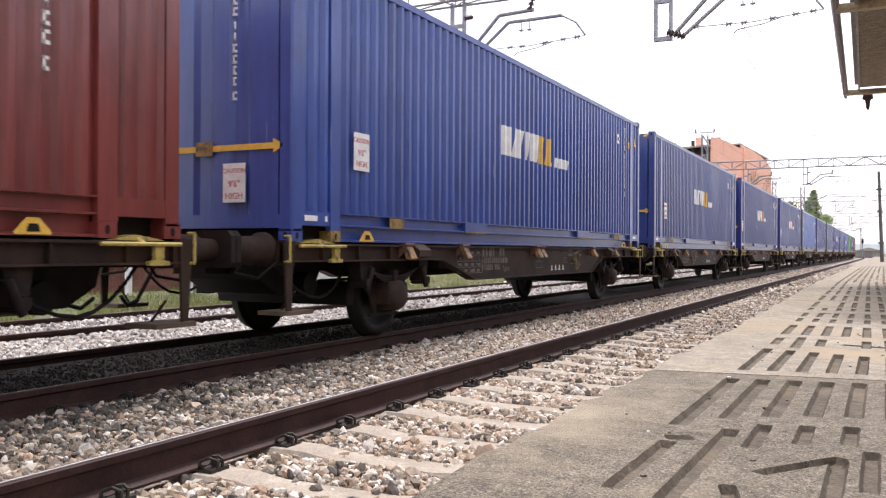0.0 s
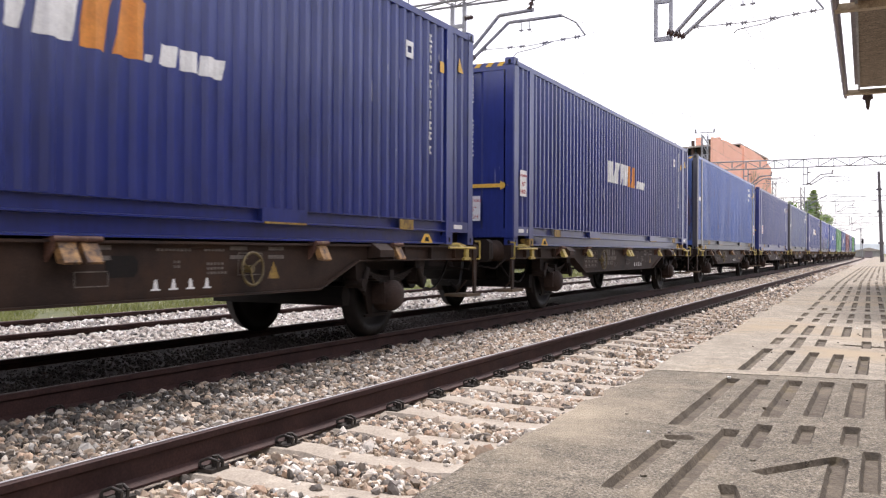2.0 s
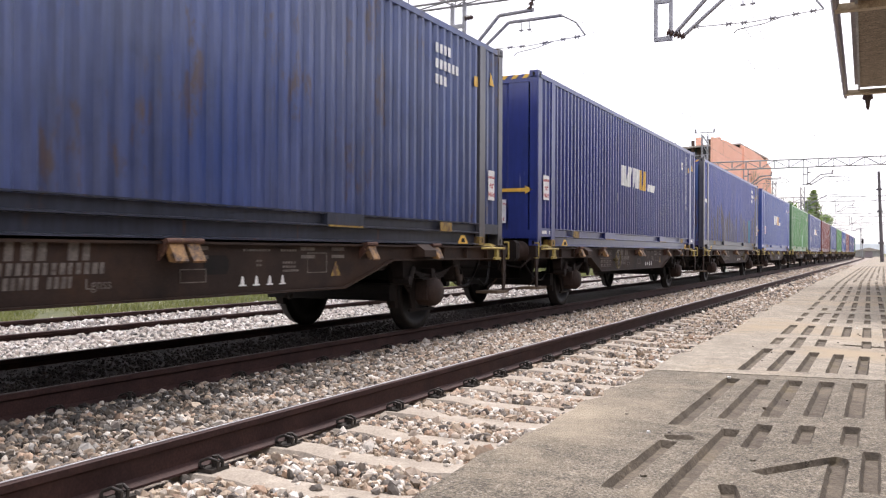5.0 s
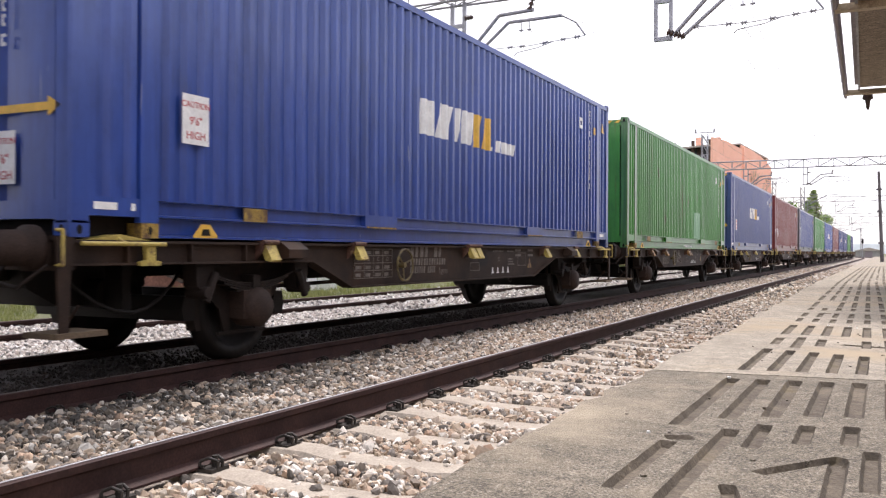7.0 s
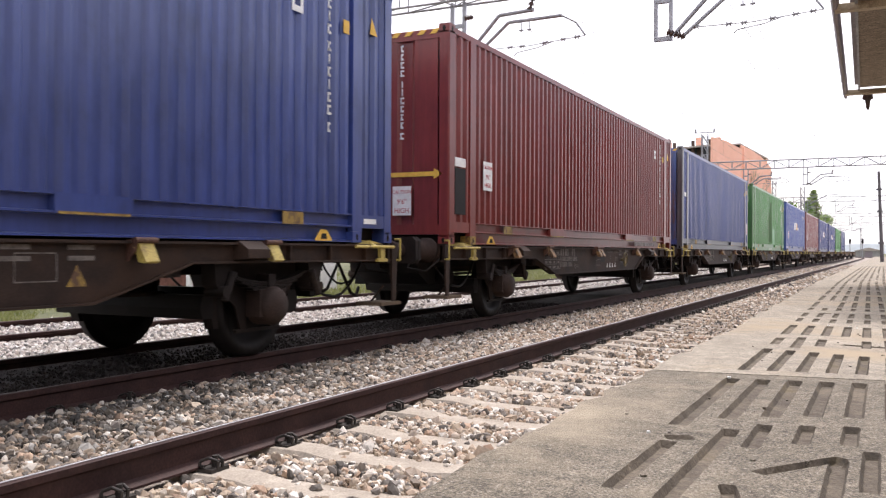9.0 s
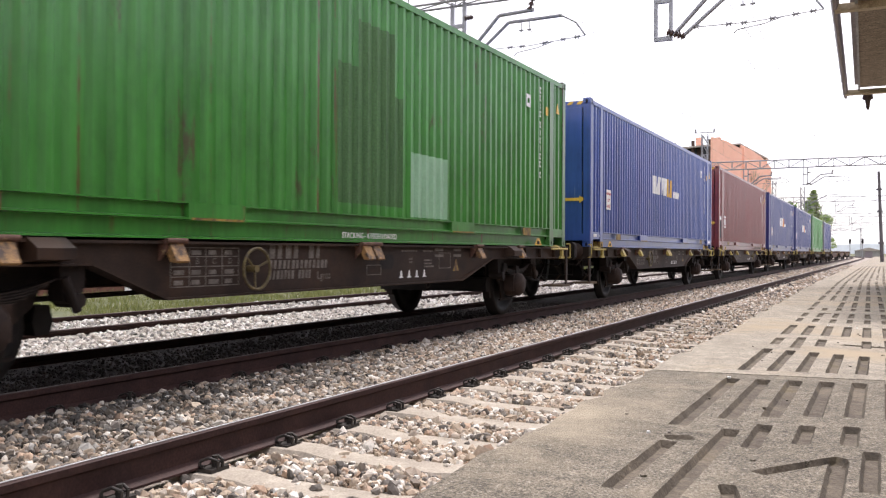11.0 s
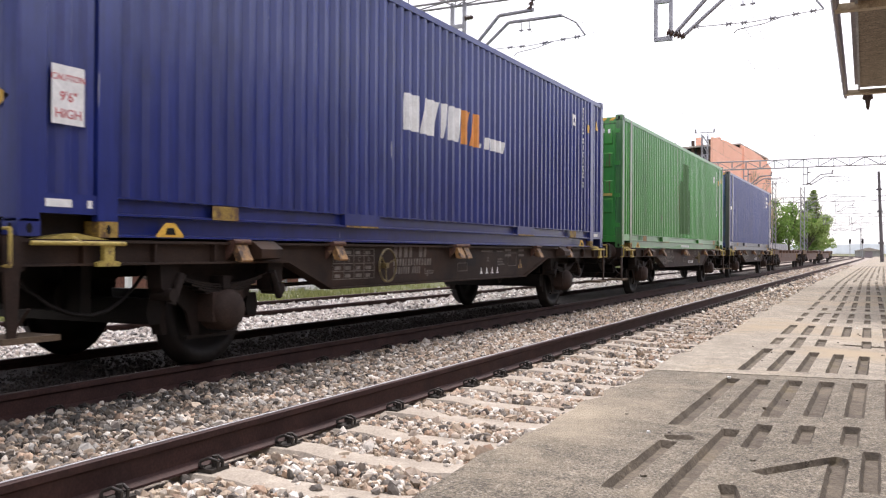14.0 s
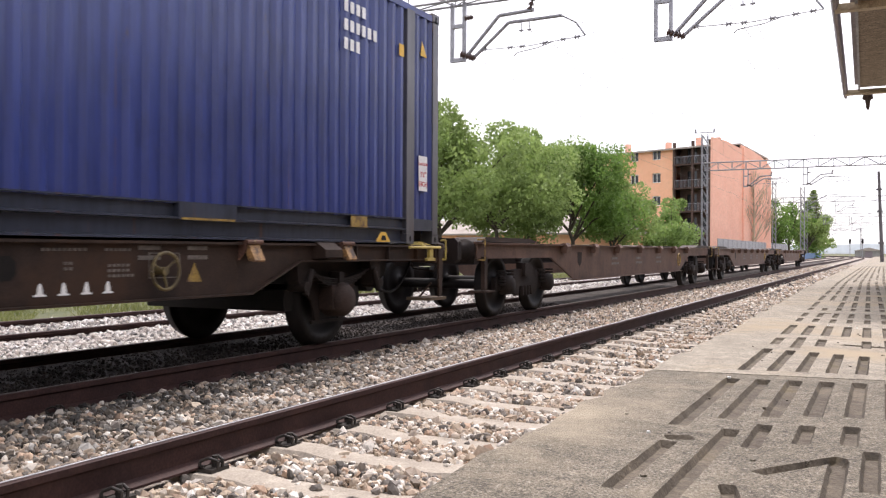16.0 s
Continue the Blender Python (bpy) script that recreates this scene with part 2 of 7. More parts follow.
M_GRASS = surface("rough grass ground", (0.060, 0.080, 0.028), (0.16, 0.16, 0.075), 0.6, 0.95, grain=9, bump=0.6, dist=0.05, stain=(0.24, 0.20, 0.13), stain_at=(0.55, 0.68), stain_scale=0.25, coord="Object")
# oily dirt; the train's shade is mixed into its near-black colour
M_OILSHADE = surface("oily dirt darkened for train shade", (0.028, 0.022, 0.020), (0.085, 0.068, 0.060), 7.0, 0.9, grain=45, bump=0.9, dist=0.03, stain=(0.10, 0.082, 0.068), stain_at=(0.60, 0.68), stain_scale=2.6)
M_BED = surface("ballast bed", (0.29, 0.25, 0.21), (0.50, 0.44, 0.385), 14.0, 0.95, grain=38, bump=0.9, dist=0.03)
M_WOOD = surface("weathered soffit boards", (0.16, 0.12, 0.09), (0.70, 0.575, 0.44), 3.0, 0.85, speck=0.5, grain=40, bump=0.4, stretch=(2.2, 14, 1), stain=(0.10, 0.075, 0.05), stain_scale=3)
M_BEAM = surface("cream painted beam", (0.50, 0.40, 0.25), (0.70, 0.58, 0.40), 3.0, 0.6, stain=(0.22, 0.14, 0.08))
M_GUTTER = surface("grey brown gutter metal", (0.20, 0.16, 0.17), (0.32, 0.27, 0.29), 4.0, 0.5)
M_BARK = surface("tree bark", (0.05, 0.04, 0.03), (0.12, 0.095, 0.07), 6.0, 0.9, bump=0.5, stretch=(1, 1, 0.3))
M_SALMON = surface("salmon render", (0.86, 0.45, 0.27), (0.91, 0.52, 0.33), 0.5, 0.9, grain=20, speck=0.95)
M_SALMON2 = surface("orange brick gable", (0.86, 0.46, 0.335), (0.91, 0.53, 0.40), 0.6, 0.9, grain=24, speck=0.95)
# oily, sooty steel hardly shines
for _m in (M_BLACK, M_RUSTGREY, M_WAGON, M_AXLE, M_RAILSIDE, M_SLATE, M_DARKSLEEPER):
    _m.node_tree.nodes["Principled BSDF"].inputs["Specular IOR Level"].default_value = 0.28
M_GLASS_DARK, _nt, _b = nodes_of("dark window glass")
_b.inputs["Base Color"].default_value = (0.03, 0.035, 0.04, 1)
_b.inputs["Roughness"].default_value = 0.12
M_BROWNBRICK = surface("dark balcony brick", (0.075, 0.045, 0.035), (0.13, 0.08, 0.06), 1.5, 0.9, grain=16)
M_ROOF = surface("pale roof tile", (0.36, 0.31, 0.27), (0.48, 0.43, 0.38), 1.0, 0.9)
M_WALLGREY = surface("grey concrete wall", (0.26, 0.25, 0.24), (0.38, 0.37, 0.35), 0.7, 0.9, grain=12)
M_UNSEENWALL = surface("ochre render of the unseen wall", (0.20, 0.16, 0.12), (0.28, 0.23, 0.17), 0.8, 0.9, grain=14)
M_FENCEBLUE = plain("blue fence paint", (0.10, 0.22, 0.42), 0.6)
M_BRICK = surface("red brick wall", (0.17, 0.07, 0.05), (0.27, 0.12, 0.085), 1.5, 0.9, grain=18)
M_HILL = surface("hazy distant hills", (0.80, 0.85, 0.91), (0.82, 0.87, 0.92), 0.01, 1.0, grain=0.1, speck=0.95)


def foliage(name, dark, light):
    m, nt, b = nodes_of(name)
    geo = nt.nodes.new("ShaderNodeNewGeometry")
    col = ramp(nt, geo.outputs["Random Per Island"], [(0.0, tuple(0.6 * a + 0.4 * b_ for a, b_ in zip(dark, light))), (1.0, light)])
    big = tex_noise(nt, 0.7, 3)
    col = mixed(nt, 1.0, col, ramp(nt, big, [(0.3, (0.7, 0.7, 0.7)), (0.7, (1, 1, 1))]), "MULTIPLY")
    nt.links.new(col, b.inputs["Base Color"])
    b.inputs["Roughness"].default_value = 0.65
    b.inputs["Transmission Weight"].default_value = 0.0
    tr = nt.nodes.new("ShaderNodeBsdfTranslucent")
    nt.links.new(col, tr.inputs["Color"])
    mx = nt.nodes.new("ShaderNodeMixShader")
    mx.inputs["Fac"].default_value = 0.5
    out = nt.nodes["Material Output"]
    nt.links.new(b.outputs["BSDF"], mx.inputs[1])
    nt.links.new(tr.outputs["BSDF"], mx.inputs[2])
    nt.links.new(mx.outputs["Shader"], out.inputs["Surface"])
    return m


M_LEAF = foliage("green leaves", (0.14, 0.22, 0.055), (0.36, 0.48, 0.16))
M_LEAFLIGHT = foliage("light green leaves", (0.13, 0.22, 0.05), (0.28, 0.40, 0.12))
M_LEAFDARK = foliage("dark green leaves", (0.075, 0.16, 0.032), (0.22, 0.36, 0.08))
M_TWIG = foliage("bare pale twigs", (0.62, 0.52, 0.39), (0.80, 0.70, 0.55))
M_FLOWER = plain("pale yellow petals", (0.55, 0.50, 0.22))
M_BLADE = foliage("grass blades", (0.09, 0.13, 0.03), (0.26, 0.27, 0.10))


def stone_material(lift=1.0, colour=1.0):
    """Ballast stones: each one its own tone, with an oily dark patch beside the used track."""
    m, nt, b = nodes_of("ballast stone")
    geo = nt.nodes.new("ShaderNodeNewGeometry")
    col = ramp(nt, geo.outputs["Random Per Island"], [
        (0.00, (0.085, 0.075, 0.065)), (0.18, (0.22, 0.195, 0.17)), (0.34, (0.38, 0.29, 0.205)),
        (0.50, (0.50, 0.42, 0.325)), (0.64, (0.43, 0.295, 0.205)), (0.76, (0.56, 0.50, 0.42)), (0.90, (0.66, 0.61, 0.54)), (1.0, (0.80, 0.77, 0.71))])
    fine = tex_noise(nt, 55, 4)
    col = mixed(nt, 1.0, col, ramp(nt, fine, [(0.25, (0.72 * lift,) * 3), (0.7, (lift,) * 3)]), "MULTIPLY")
    hs = nt.nodes.new("ShaderNodeHueSaturation")
    hs.inputs["Saturation"].default_value = colour
    nt.links.new(col, hs.inputs["Color"])
    col = hs.outputs["Color"]
    co = nt.nodes.new("ShaderNodeTexCoord")
    sp = nt.nodes.new("ShaderNodeSeparateXYZ")
    nt.links.new(co.outputs["Object"], sp.inputs["Vector"])
    mr = nt.nodes.new("ShaderNodeMapRange")
    mr.inputs["From Min"].default_value = -3.75
    mr.inputs["From Max"].default_value = -4.65
    nt.links.new(sp.outputs["X"], mr.inputs["Value"])
    my = nt.nodes.new("ShaderNodeMapRange")
    my.inputs["From Min"].default_value = 13.0
    my.inputs["From Max"].default_value = 6.0
    nt.links.new(sp.outputs["Y"], my.inputs["Value"])
    mx = nt.nodes.new("ShaderNodeMapRange")
    mx.inputs["From Min"].default_value = -7.5
    mx.inputs["From Max"].default_value = -7.2
    nt.links.new(sp.outputs["X"], mx.inputs["Value"])
    pr = nt.nodes.new("ShaderNodeMath")
    pr.operation = "MULTIPLY"
    nt.links.new(mr.outputs["Result"], pr.inputs[0])
    nt.links.new(my.outputs["Result"], pr.inputs[1])
    p2 = nt.nodes.new("ShaderNodeMath")
    p2.operation = "MULTIPLY"
    nt.links.new(pr.outputs["Value"], p2.inputs[0])
    nt.links.new(mx.outputs["Result"], p2.inputs[1])
    pat = tex_noise(nt, 2.2, 4)
    p3 = nt.nodes.new("ShaderNodeMath")
    p3.operation = "MULTIPLY"
    nt.links.new(p2.outputs["Value"], p3.inputs[0])
    nt.links.new(ramp(nt, pat, [(0.36, (0.08, 0.08, 0.08)), (0.47, (1, 1, 1))]), p3.inputs[1])
    p4 = nt.nodes.new("ShaderNodeMath")
    p4.operation = "MULTIPLY"
    nt.links.new(p3.outputs["Value"], p4.inputs[0])
    sh = nt.nodes.new("ShaderNodeMath")
    sh.operation = "MULTIPLY"
    sh.inputs[1].default_value = 37.7
    nt.links.new(geo.outputs["Random Per Island"], sh.inputs[0])
    fr = nt.nodes.new("ShaderNodeMath")
    fr.operation = "FRACT"
    nt.links.new(sh.outputs["Value"], fr.inputs[0])
    nt.links.new(ramp(nt, fr.outputs["Value"], [(0.66, (1, 1, 1)), (0.82, (0.06, 0.06, 0.06))]), p4.inputs[1])
    col = mixed(nt, p4.outputs["Value"], col, mixed(nt, 1.0, col, (0.19, 0.195, 0.20), "MULTIPLY"))
    nt.links.new(col, b.inputs["Base Color"])
    b.inputs["Roughness"].default_value = 0.85
    relief(nt, b, fine, 0.4, 0.004)
    return m


M_STONE = stone_material(1.12, 1.0)
M_PALESTONE = stone_material(1.28, 0.45)


# ---- mesh building ----
class Shape:
    """Collects the faces of one mesh."""

    def __init__(self):
        self.v, self.f, self.s = [], [], []

    def add(self, verts, faces, smooth=False):
        n = len(self.v)
        self.v += [tuple(p) for p in verts]
        self.f += [tuple(i + n for i in f) for f in faces]
        self.s += [smooth] * len(faces)
        return self

    def box(self, x0, x1, y0, y1, z0, z1, m=None):
        p = [(x, y, z) for z in (z0, z1) for y in (y0, y1) for x in (x0, x1)]
        if m is not None:
            p = [tuple(m @ Vector(q)) for q in p]
        return self.add(p, [(0, 2, 3, 1), (4, 5, 7, 6), (0, 1, 5, 4), (2, 6, 7, 3), (0, 4, 6, 2), (1, 3, 7, 5)])

    def prism(self, pts, a, b, axis="y", smooth=False):
        """A closed outline (2D, counter-clockwise) drawn out from a to b along an axis."""
        def at(p, w):
            return {"x": (w, p[0], p[1]), "y": (p[0], w, p[1]), "z": (p[0], p[1], w)}[axis]
        n = len(pts)
        v = [at(p, a) for p in pts] + [at(p, b) for p in pts]
        f = [(i, (i + 1) % n, n + (i + 1) % n, n + i) for i in range(n)]
        self.add(v, f, smooth)
        self.add(v, [tuple(range(n - 1, -1, -1)), tuple(range(n, 2 * n))])
        return self

    def tube(self, a, b, r, n=8, r2=None, smooth=True):
        a, b = Vector(a), Vector(b)
        q = (b - a).to_track_quat("Z", "Y")
        r2 = r if r2 is None else r2
        ring = [Vector((math.cos(2 * math.pi * i / n), math.sin(2 * math.pi * i / n), 0)) for i in range(n)]
        v = [a + q @ (p * r) for p in ring] + [b + q @ (p * r2) for p in ring]
        self.add(v, [(i, (i + 1) % n, n + (i + 1) % n, n + i) for i in range(n)], smooth)
        return self.add(v, [tuple(range(n - 1, -1, -1)), tuple(range(n, 2 * n))])

    def line(self, pts, r, n=6):
        for a, b in zip(pts, pts[1:]):
            self.tube(a, b, r, n)
        return self

    def turned(self, prof, axis="x", n=20, at=(0, 0, 0)):
        """A profile of (along, radius) turned round an axis."""
        v, f = [], []
        for w, r in prof:
            for i in range(n):
                c, s = r * math.cos(2 * math.pi * i / n), r * math.sin(2 * math.pi * i / n)
                p = {"x": (w, c, s), "y": (c, w, s), "z": (c, s, w)}[axis]
                v.append((p[0] + at[0], p[1] + at[1], p[2] + at[2]))
        for k in range(len(prof) - 1):
            for i in range(n):
                f.append((k * n + i, k * n + (i + 1) % n, (k + 1) * n + (i + 1) % n, (k + 1) * n + i))
        self.add(v, f, True)
        return self.add(v, [tuple(range(n - 1, -1, -1)), tuple(range((len(prof) - 1) * n, len(prof) * n))])

    def mesh(self, name, material):
        me = bpy.data.meshes.new(name)
        me.from_pydata(self.v, [], self.f)
        me.polygons.foreach_set("use_smooth", self.s)
        bm = bmesh.new()
        bm.from_mesh(me)
        bmesh.ops.recalc_face_normals(bm, faces=bm.faces[:])
        bm.to_mesh(me)
        bm.free()
        me.materials.append(material)
        return me


def part(name, shape, material, parent, label=""):
    """Links a shape (or a ready mesh) as one mesh object under a thing or a part."""
    me = shape if isinstance(shape, bpy.types.Mesh) else shape.mesh(name, material)
    ob = new(name, me)
    ob.parent = parent
    if label:
        tagged(ob, label)
    return ob


def marks(name, shape, material, parent, label=""):
    """Small painted marks, too small to tell apart, as one part."""
    return tagged(part(name, shape, material, parent, label), kind="stuff")


def piece(name, me, parent, m):
    ob = new(name, me)
    ob.parent = parent
    ob.matrix_basis = m
    return ob


def thing(name, label, category, group="", kind="", at=None):
    ob = new(name)
    ob.empty_display_size = 0.2
    if at is not None:
        ob.matrix_basis = at
    return tagged(ob, label, category, group, kind)


def solid(name, shape, material, label, category, group="", kind=""):
    return tagged(new(name, shape.mesh(name, material)), label, category, group, kind)


def raw_mesh(name, v, f, material, smooth=False):
    """A large mesh from arrays; f is an n x 3 or n x 4 index array."""
    me = bpy.data.meshes.new(name)
    k = f.shape[1]
    me.vertices.add(len(v))
    me.vertices.foreach_set("co", np.ascontiguousarray(v, dtype=np.float32).ravel())
    me.loops.add(f.size)
    me.loops.foreach_set("vertex_index", np.ascontiguousarray(f, dtype=np.int32).ravel())
    me.polygons.add(len(f))
    me.polygons.foreach_set("loop_start", np.arange(0, f.size, k, dtype=np.int32))
    me.polygons.foreach_set("use_smooth", np.full(len(f), smooth))
    me.update(calc_edges=True)
    me.materials.append(material)
    return me


# ---- the line of the tracks: straight, then bending away to the left ----
BEND, RADIUS = 195.0, 480.0
TRACK_NEAR, TRACK_TRAIN, TRACK_FAR = -2.605, -6.45, -10.27
GAUGE = 1.74


def on_line(offset, s):
    """The place and heading at s metres along the line, offset to the right of the origin."""
    if s <= BEND:
        return offset, s, 0.0
    a = (s - BEND) / RADIUS
    return -RADIUS + (RADIUS + offset) * math.cos(a), BEND + (RADIUS + offset) * math.sin(a), a


def swept(shape, outline, offset, s0, s1, step=6.0):
    """An outline (across, up) carried along the line."""
    ss = [s0]
    while ss[-1] < s1:
        ss.append(min(s1, BEND if ss[-1] < BEND else ss[-1] + step))
    n, v, f = len(outline), [], []
    for s in ss:
        for a, z in outline:
            x, y, h = on_line(offset + a, s)
            v.append((x, y, z))
    for k in range(len(ss) - 1):
        for i in range(n):
            j = (i + 1) % n
            f.append((k * n + i, k * n + j, (k + 1) * n + j, (k + 1) * n + i))
    f += [tuple(range(n)), tuple(range((len(ss) - 1) * n, len(ss) * n))]
    return shape.add(v, f)


# ---- ground, ballast, tracks, platform ----
def build_ground():
    g = Shape()
    g.add([(-1500, -300, -0.55), (1500, -300, -0.55), (1500, 3000, -0.55), (-1500, 3000, -0.55)], [(0, 1, 2, 3)])
    solid("ground", g, M_GRASS, "rough green and dry grass beside the tracks", "ground", kind="structure")
    b = Shape()
    swept(b, [(-12.4, -0.13), (-9.3, -0.14), (-7.7, -0.245), (-1.3, -0.258), (-0.9, -0.258), (-0.9, -0.6), (-12.4, -0.6)], 0.0, -30, 420)
    solid("ballast_bed", b, M_BED, "pale crushed stone bed under the railway tracks", "ballast", kind="structure")
    # fill under the train, its shade painted in with the oil
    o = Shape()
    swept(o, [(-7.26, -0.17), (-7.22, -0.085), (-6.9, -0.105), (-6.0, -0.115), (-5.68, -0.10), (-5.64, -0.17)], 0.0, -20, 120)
    solid("shaded_fill", o, M_OILSHADE, "oily dirt between the used rails, darkened for the train's shade", "dirt", kind="structure")


def rail_outline():
    return [(-0.07, -0.192), (0.07, -0.192), (0.07, -0.179), (0.012, -0.153), (0.010, -0.056), (0.034, -0.040), (0.034, -0.006), (0.026, 0.0),
            (-0.026, 0.0), (-0.034, -0.006), (-0.034, -0.040), (-0.010, -0.056), (-0.012, -0.153), (-0.07, -0.179)]



def clip_mesh():
    c = Shape()
    c.box(-0.05, 0.05, -0.075, 0.075, -0.02, 0.006)
    for sy in (-1, 1):
        pts = [(0.045, sy * 0.02, 0.0), (0.05, sy * 0.02, 0.045), (0.0, sy * 0.035, 0.06), (-0.05, sy * 0.05, 0.04), (-0.055, sy * 0.055, 0.012), (-0.005, sy * 0.07, 0.02)]
        c.line(pts, 0.009, 5)
    c.tube((0.01, 0, 0.0), (0.01, 0, 0.07), 0.017, 6)
    return c.mesh("clip", M_CLIP)


def sleeper_mesh(material):
    s = Shape()
    prof = [(-1.30, -0.06), (-1.30, 0.0), (-0.55, 0.0), (-0.35, -0.025), (0.35, -0.025), (0.55, 0.0), (1.30, 0.0), (1.30, -0.06)]
    n = len(prof)
    v = []
    for y, sc in ((-0.14, -0.03), (-0.115, 0.0), (0.115, 0.0), (0.14, -0.03)):
        v += [(a, y, z + (sc if z > -0.05 else 0)) for a, z in prof]
    f = []
    for k in range(3):
        f += [(k * n + i, k * n + i + 1, (k + 1) * n + i + 1, (k + 1) * n + i) for i in range(n - 1)]
    f += [tuple(range(n)), tuple(range(3 * n, 4 * n))]
    s.add(v, f)
    return s.mesh("sleeper", material)


SLEEPER_STEP, SLEEPER_START = 0.69, 3.13


def build_tracks():
    clip = clip_mesh()
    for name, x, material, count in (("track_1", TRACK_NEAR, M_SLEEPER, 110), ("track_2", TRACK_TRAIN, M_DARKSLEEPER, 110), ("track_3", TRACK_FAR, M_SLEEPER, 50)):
        t = thing(name, "railway track with rusty sided rails on concrete sleepers", "railway track", kind="structure")
        for side in (-1, 1):
            r = part("rail", swept(Shape(), rail_outline(), x + side * GAUGE / 2, -20, 400), M_RAILSIDE, t, "rusty steel rail with dark web")
            if x != TRACK_FAR and not (x == TRACK_NEAR and side == 1):
                # near rail gets the painted glint, the train's rails the shaded strip
                bright = x == TRACK_NEAR
                part("rail_head", swept(Shape(), [(-0.011, -0.004), (0.006, -0.004), (0.006, 0.0025), (-0.011, 0.0025)], x + side * GAUGE / 2, -20, 400), M_RAILGLINT if bright else M_RAILSHADED, r, "polished running surface with the sky's glint painted pale" if bright else "brown running surface dulled for the train's shade")
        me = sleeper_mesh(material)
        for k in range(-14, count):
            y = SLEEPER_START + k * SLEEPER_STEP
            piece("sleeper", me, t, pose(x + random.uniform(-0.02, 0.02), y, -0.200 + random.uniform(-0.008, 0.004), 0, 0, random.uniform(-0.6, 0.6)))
            if x == TRACK_FAR or k > 70:
                continue
            for side in (-1, 1):
                for s2 in (-1, 1):
                    if x == TRACK_NEAR and side == 1:
                        continue
                    piece("clip", clip, t, pose(x + side * GAUGE / 2 + s2 * 0.115, y, -0.190, 0, 0, 0 if s2 > 0 else 180))


def scatter(x0, x1, y0, y1, count, size, z, low=False, gaps=None, seed=1, rise=0.0):
    """Stones strewn over a strip: jittered icosahedra, or octahedra further off."""
    rng = np.random.default_rng(seed)
    x, y = rng.uniform(x0, x1, count), rng.uniform(y0, y1, count)
    keep = np.ones(count, bool)
    if gaps is not None:
        ph = np.abs((y - SLEEPER_START + SLEEPER_STEP / 2) % SLEEPER_STEP - SLEEPER_STEP / 2)
        keep = (ph > 0.135) | (rng.random(count) < gaps)
    x, y = x[keep], y[keep]
    n = len(x)
    if low:
        bv = np.array([(1, 0, 0), (-1, 0, 0), (0, 1, 0), (0, -1, 0), (0, 0, 1), (0, 0, -1)], float)
        bf = np.array([(0, 2, 4), (2, 1, 4), (1, 3, 4), (3, 0, 4), (2, 0, 5), (1, 2, 5), (3, 1, 5), (0, 3, 5)])
    else:
        p = (1 + 5 ** 0.5) / 2
        bv = np.array([(-1, p, 0), (1, p, 0), (-1, -p, 0), (1, -p, 0), (0, -1, p), (0, 1, p), (0, -1, -p), (0, 1, -p), (p, 0, -1), (p, 0, 1), (-p, 0, -1), (-p, 0, 1)]) / 1.9
        bf = np.array([(0, 11, 5), (0, 5, 1), (0, 1, 7), (0, 7, 10), (0, 10, 11), (1, 5, 9), (5, 11, 4), (11, 10, 2), (10, 7, 6), (7, 1, 8),
                       (3, 9, 4), (3, 4, 2), (3, 2, 6), (3, 6, 8), (3, 8, 9), (4, 9, 5), (2, 4, 11), (6, 2, 10), (8, 6, 7), (9, 8, 1)])
    k = len(bv)
    v = bv[None] * rng.uniform(0.68, 1.25, (n, k, 1))
    v = v * (rng.uniform(0.6, 1.15, (n, 1, 3)) * (size * rng.lognormal(0, 0.28, (n, 1, 1))))
    q = rng.normal(size=(n, 4))
    q /= np.linalg.norm(q, axis=1, keepdims=True)
    w, a, b, c = q.T
    R = np.stack([np.stack([1 - 2 * (b * b + c * c), 2 * (a * b - c * w), 2 * (a * c + b * w)], -1),
                  np.stack([2 * (a * b + c * w), 1 - 2 * (a * a + c * c), 2 * (b * c - a * w)], -1),
                  np.stack([2 * (a * c - b * w), 2 * (b * c + a * w), 1 - 2 * (a * a + b * b)], -1)], 1)
    v = np.einsum("nij,nkj->nki", R, v)
    v[..., 0] += x[:, None]
    v[..., 1] += y[:, None]
    v[..., 2] += (z + rise * np.clip((x1 - x) / (x1 - x0) * 1.15, 0, 1) + rng.uniform(-0.012, 0.02, n))[:, None]
    return v.reshape(-1, 3), (bf[None] + (np.arange(n) * k)[:, None, None]).reshape(-1, 3)


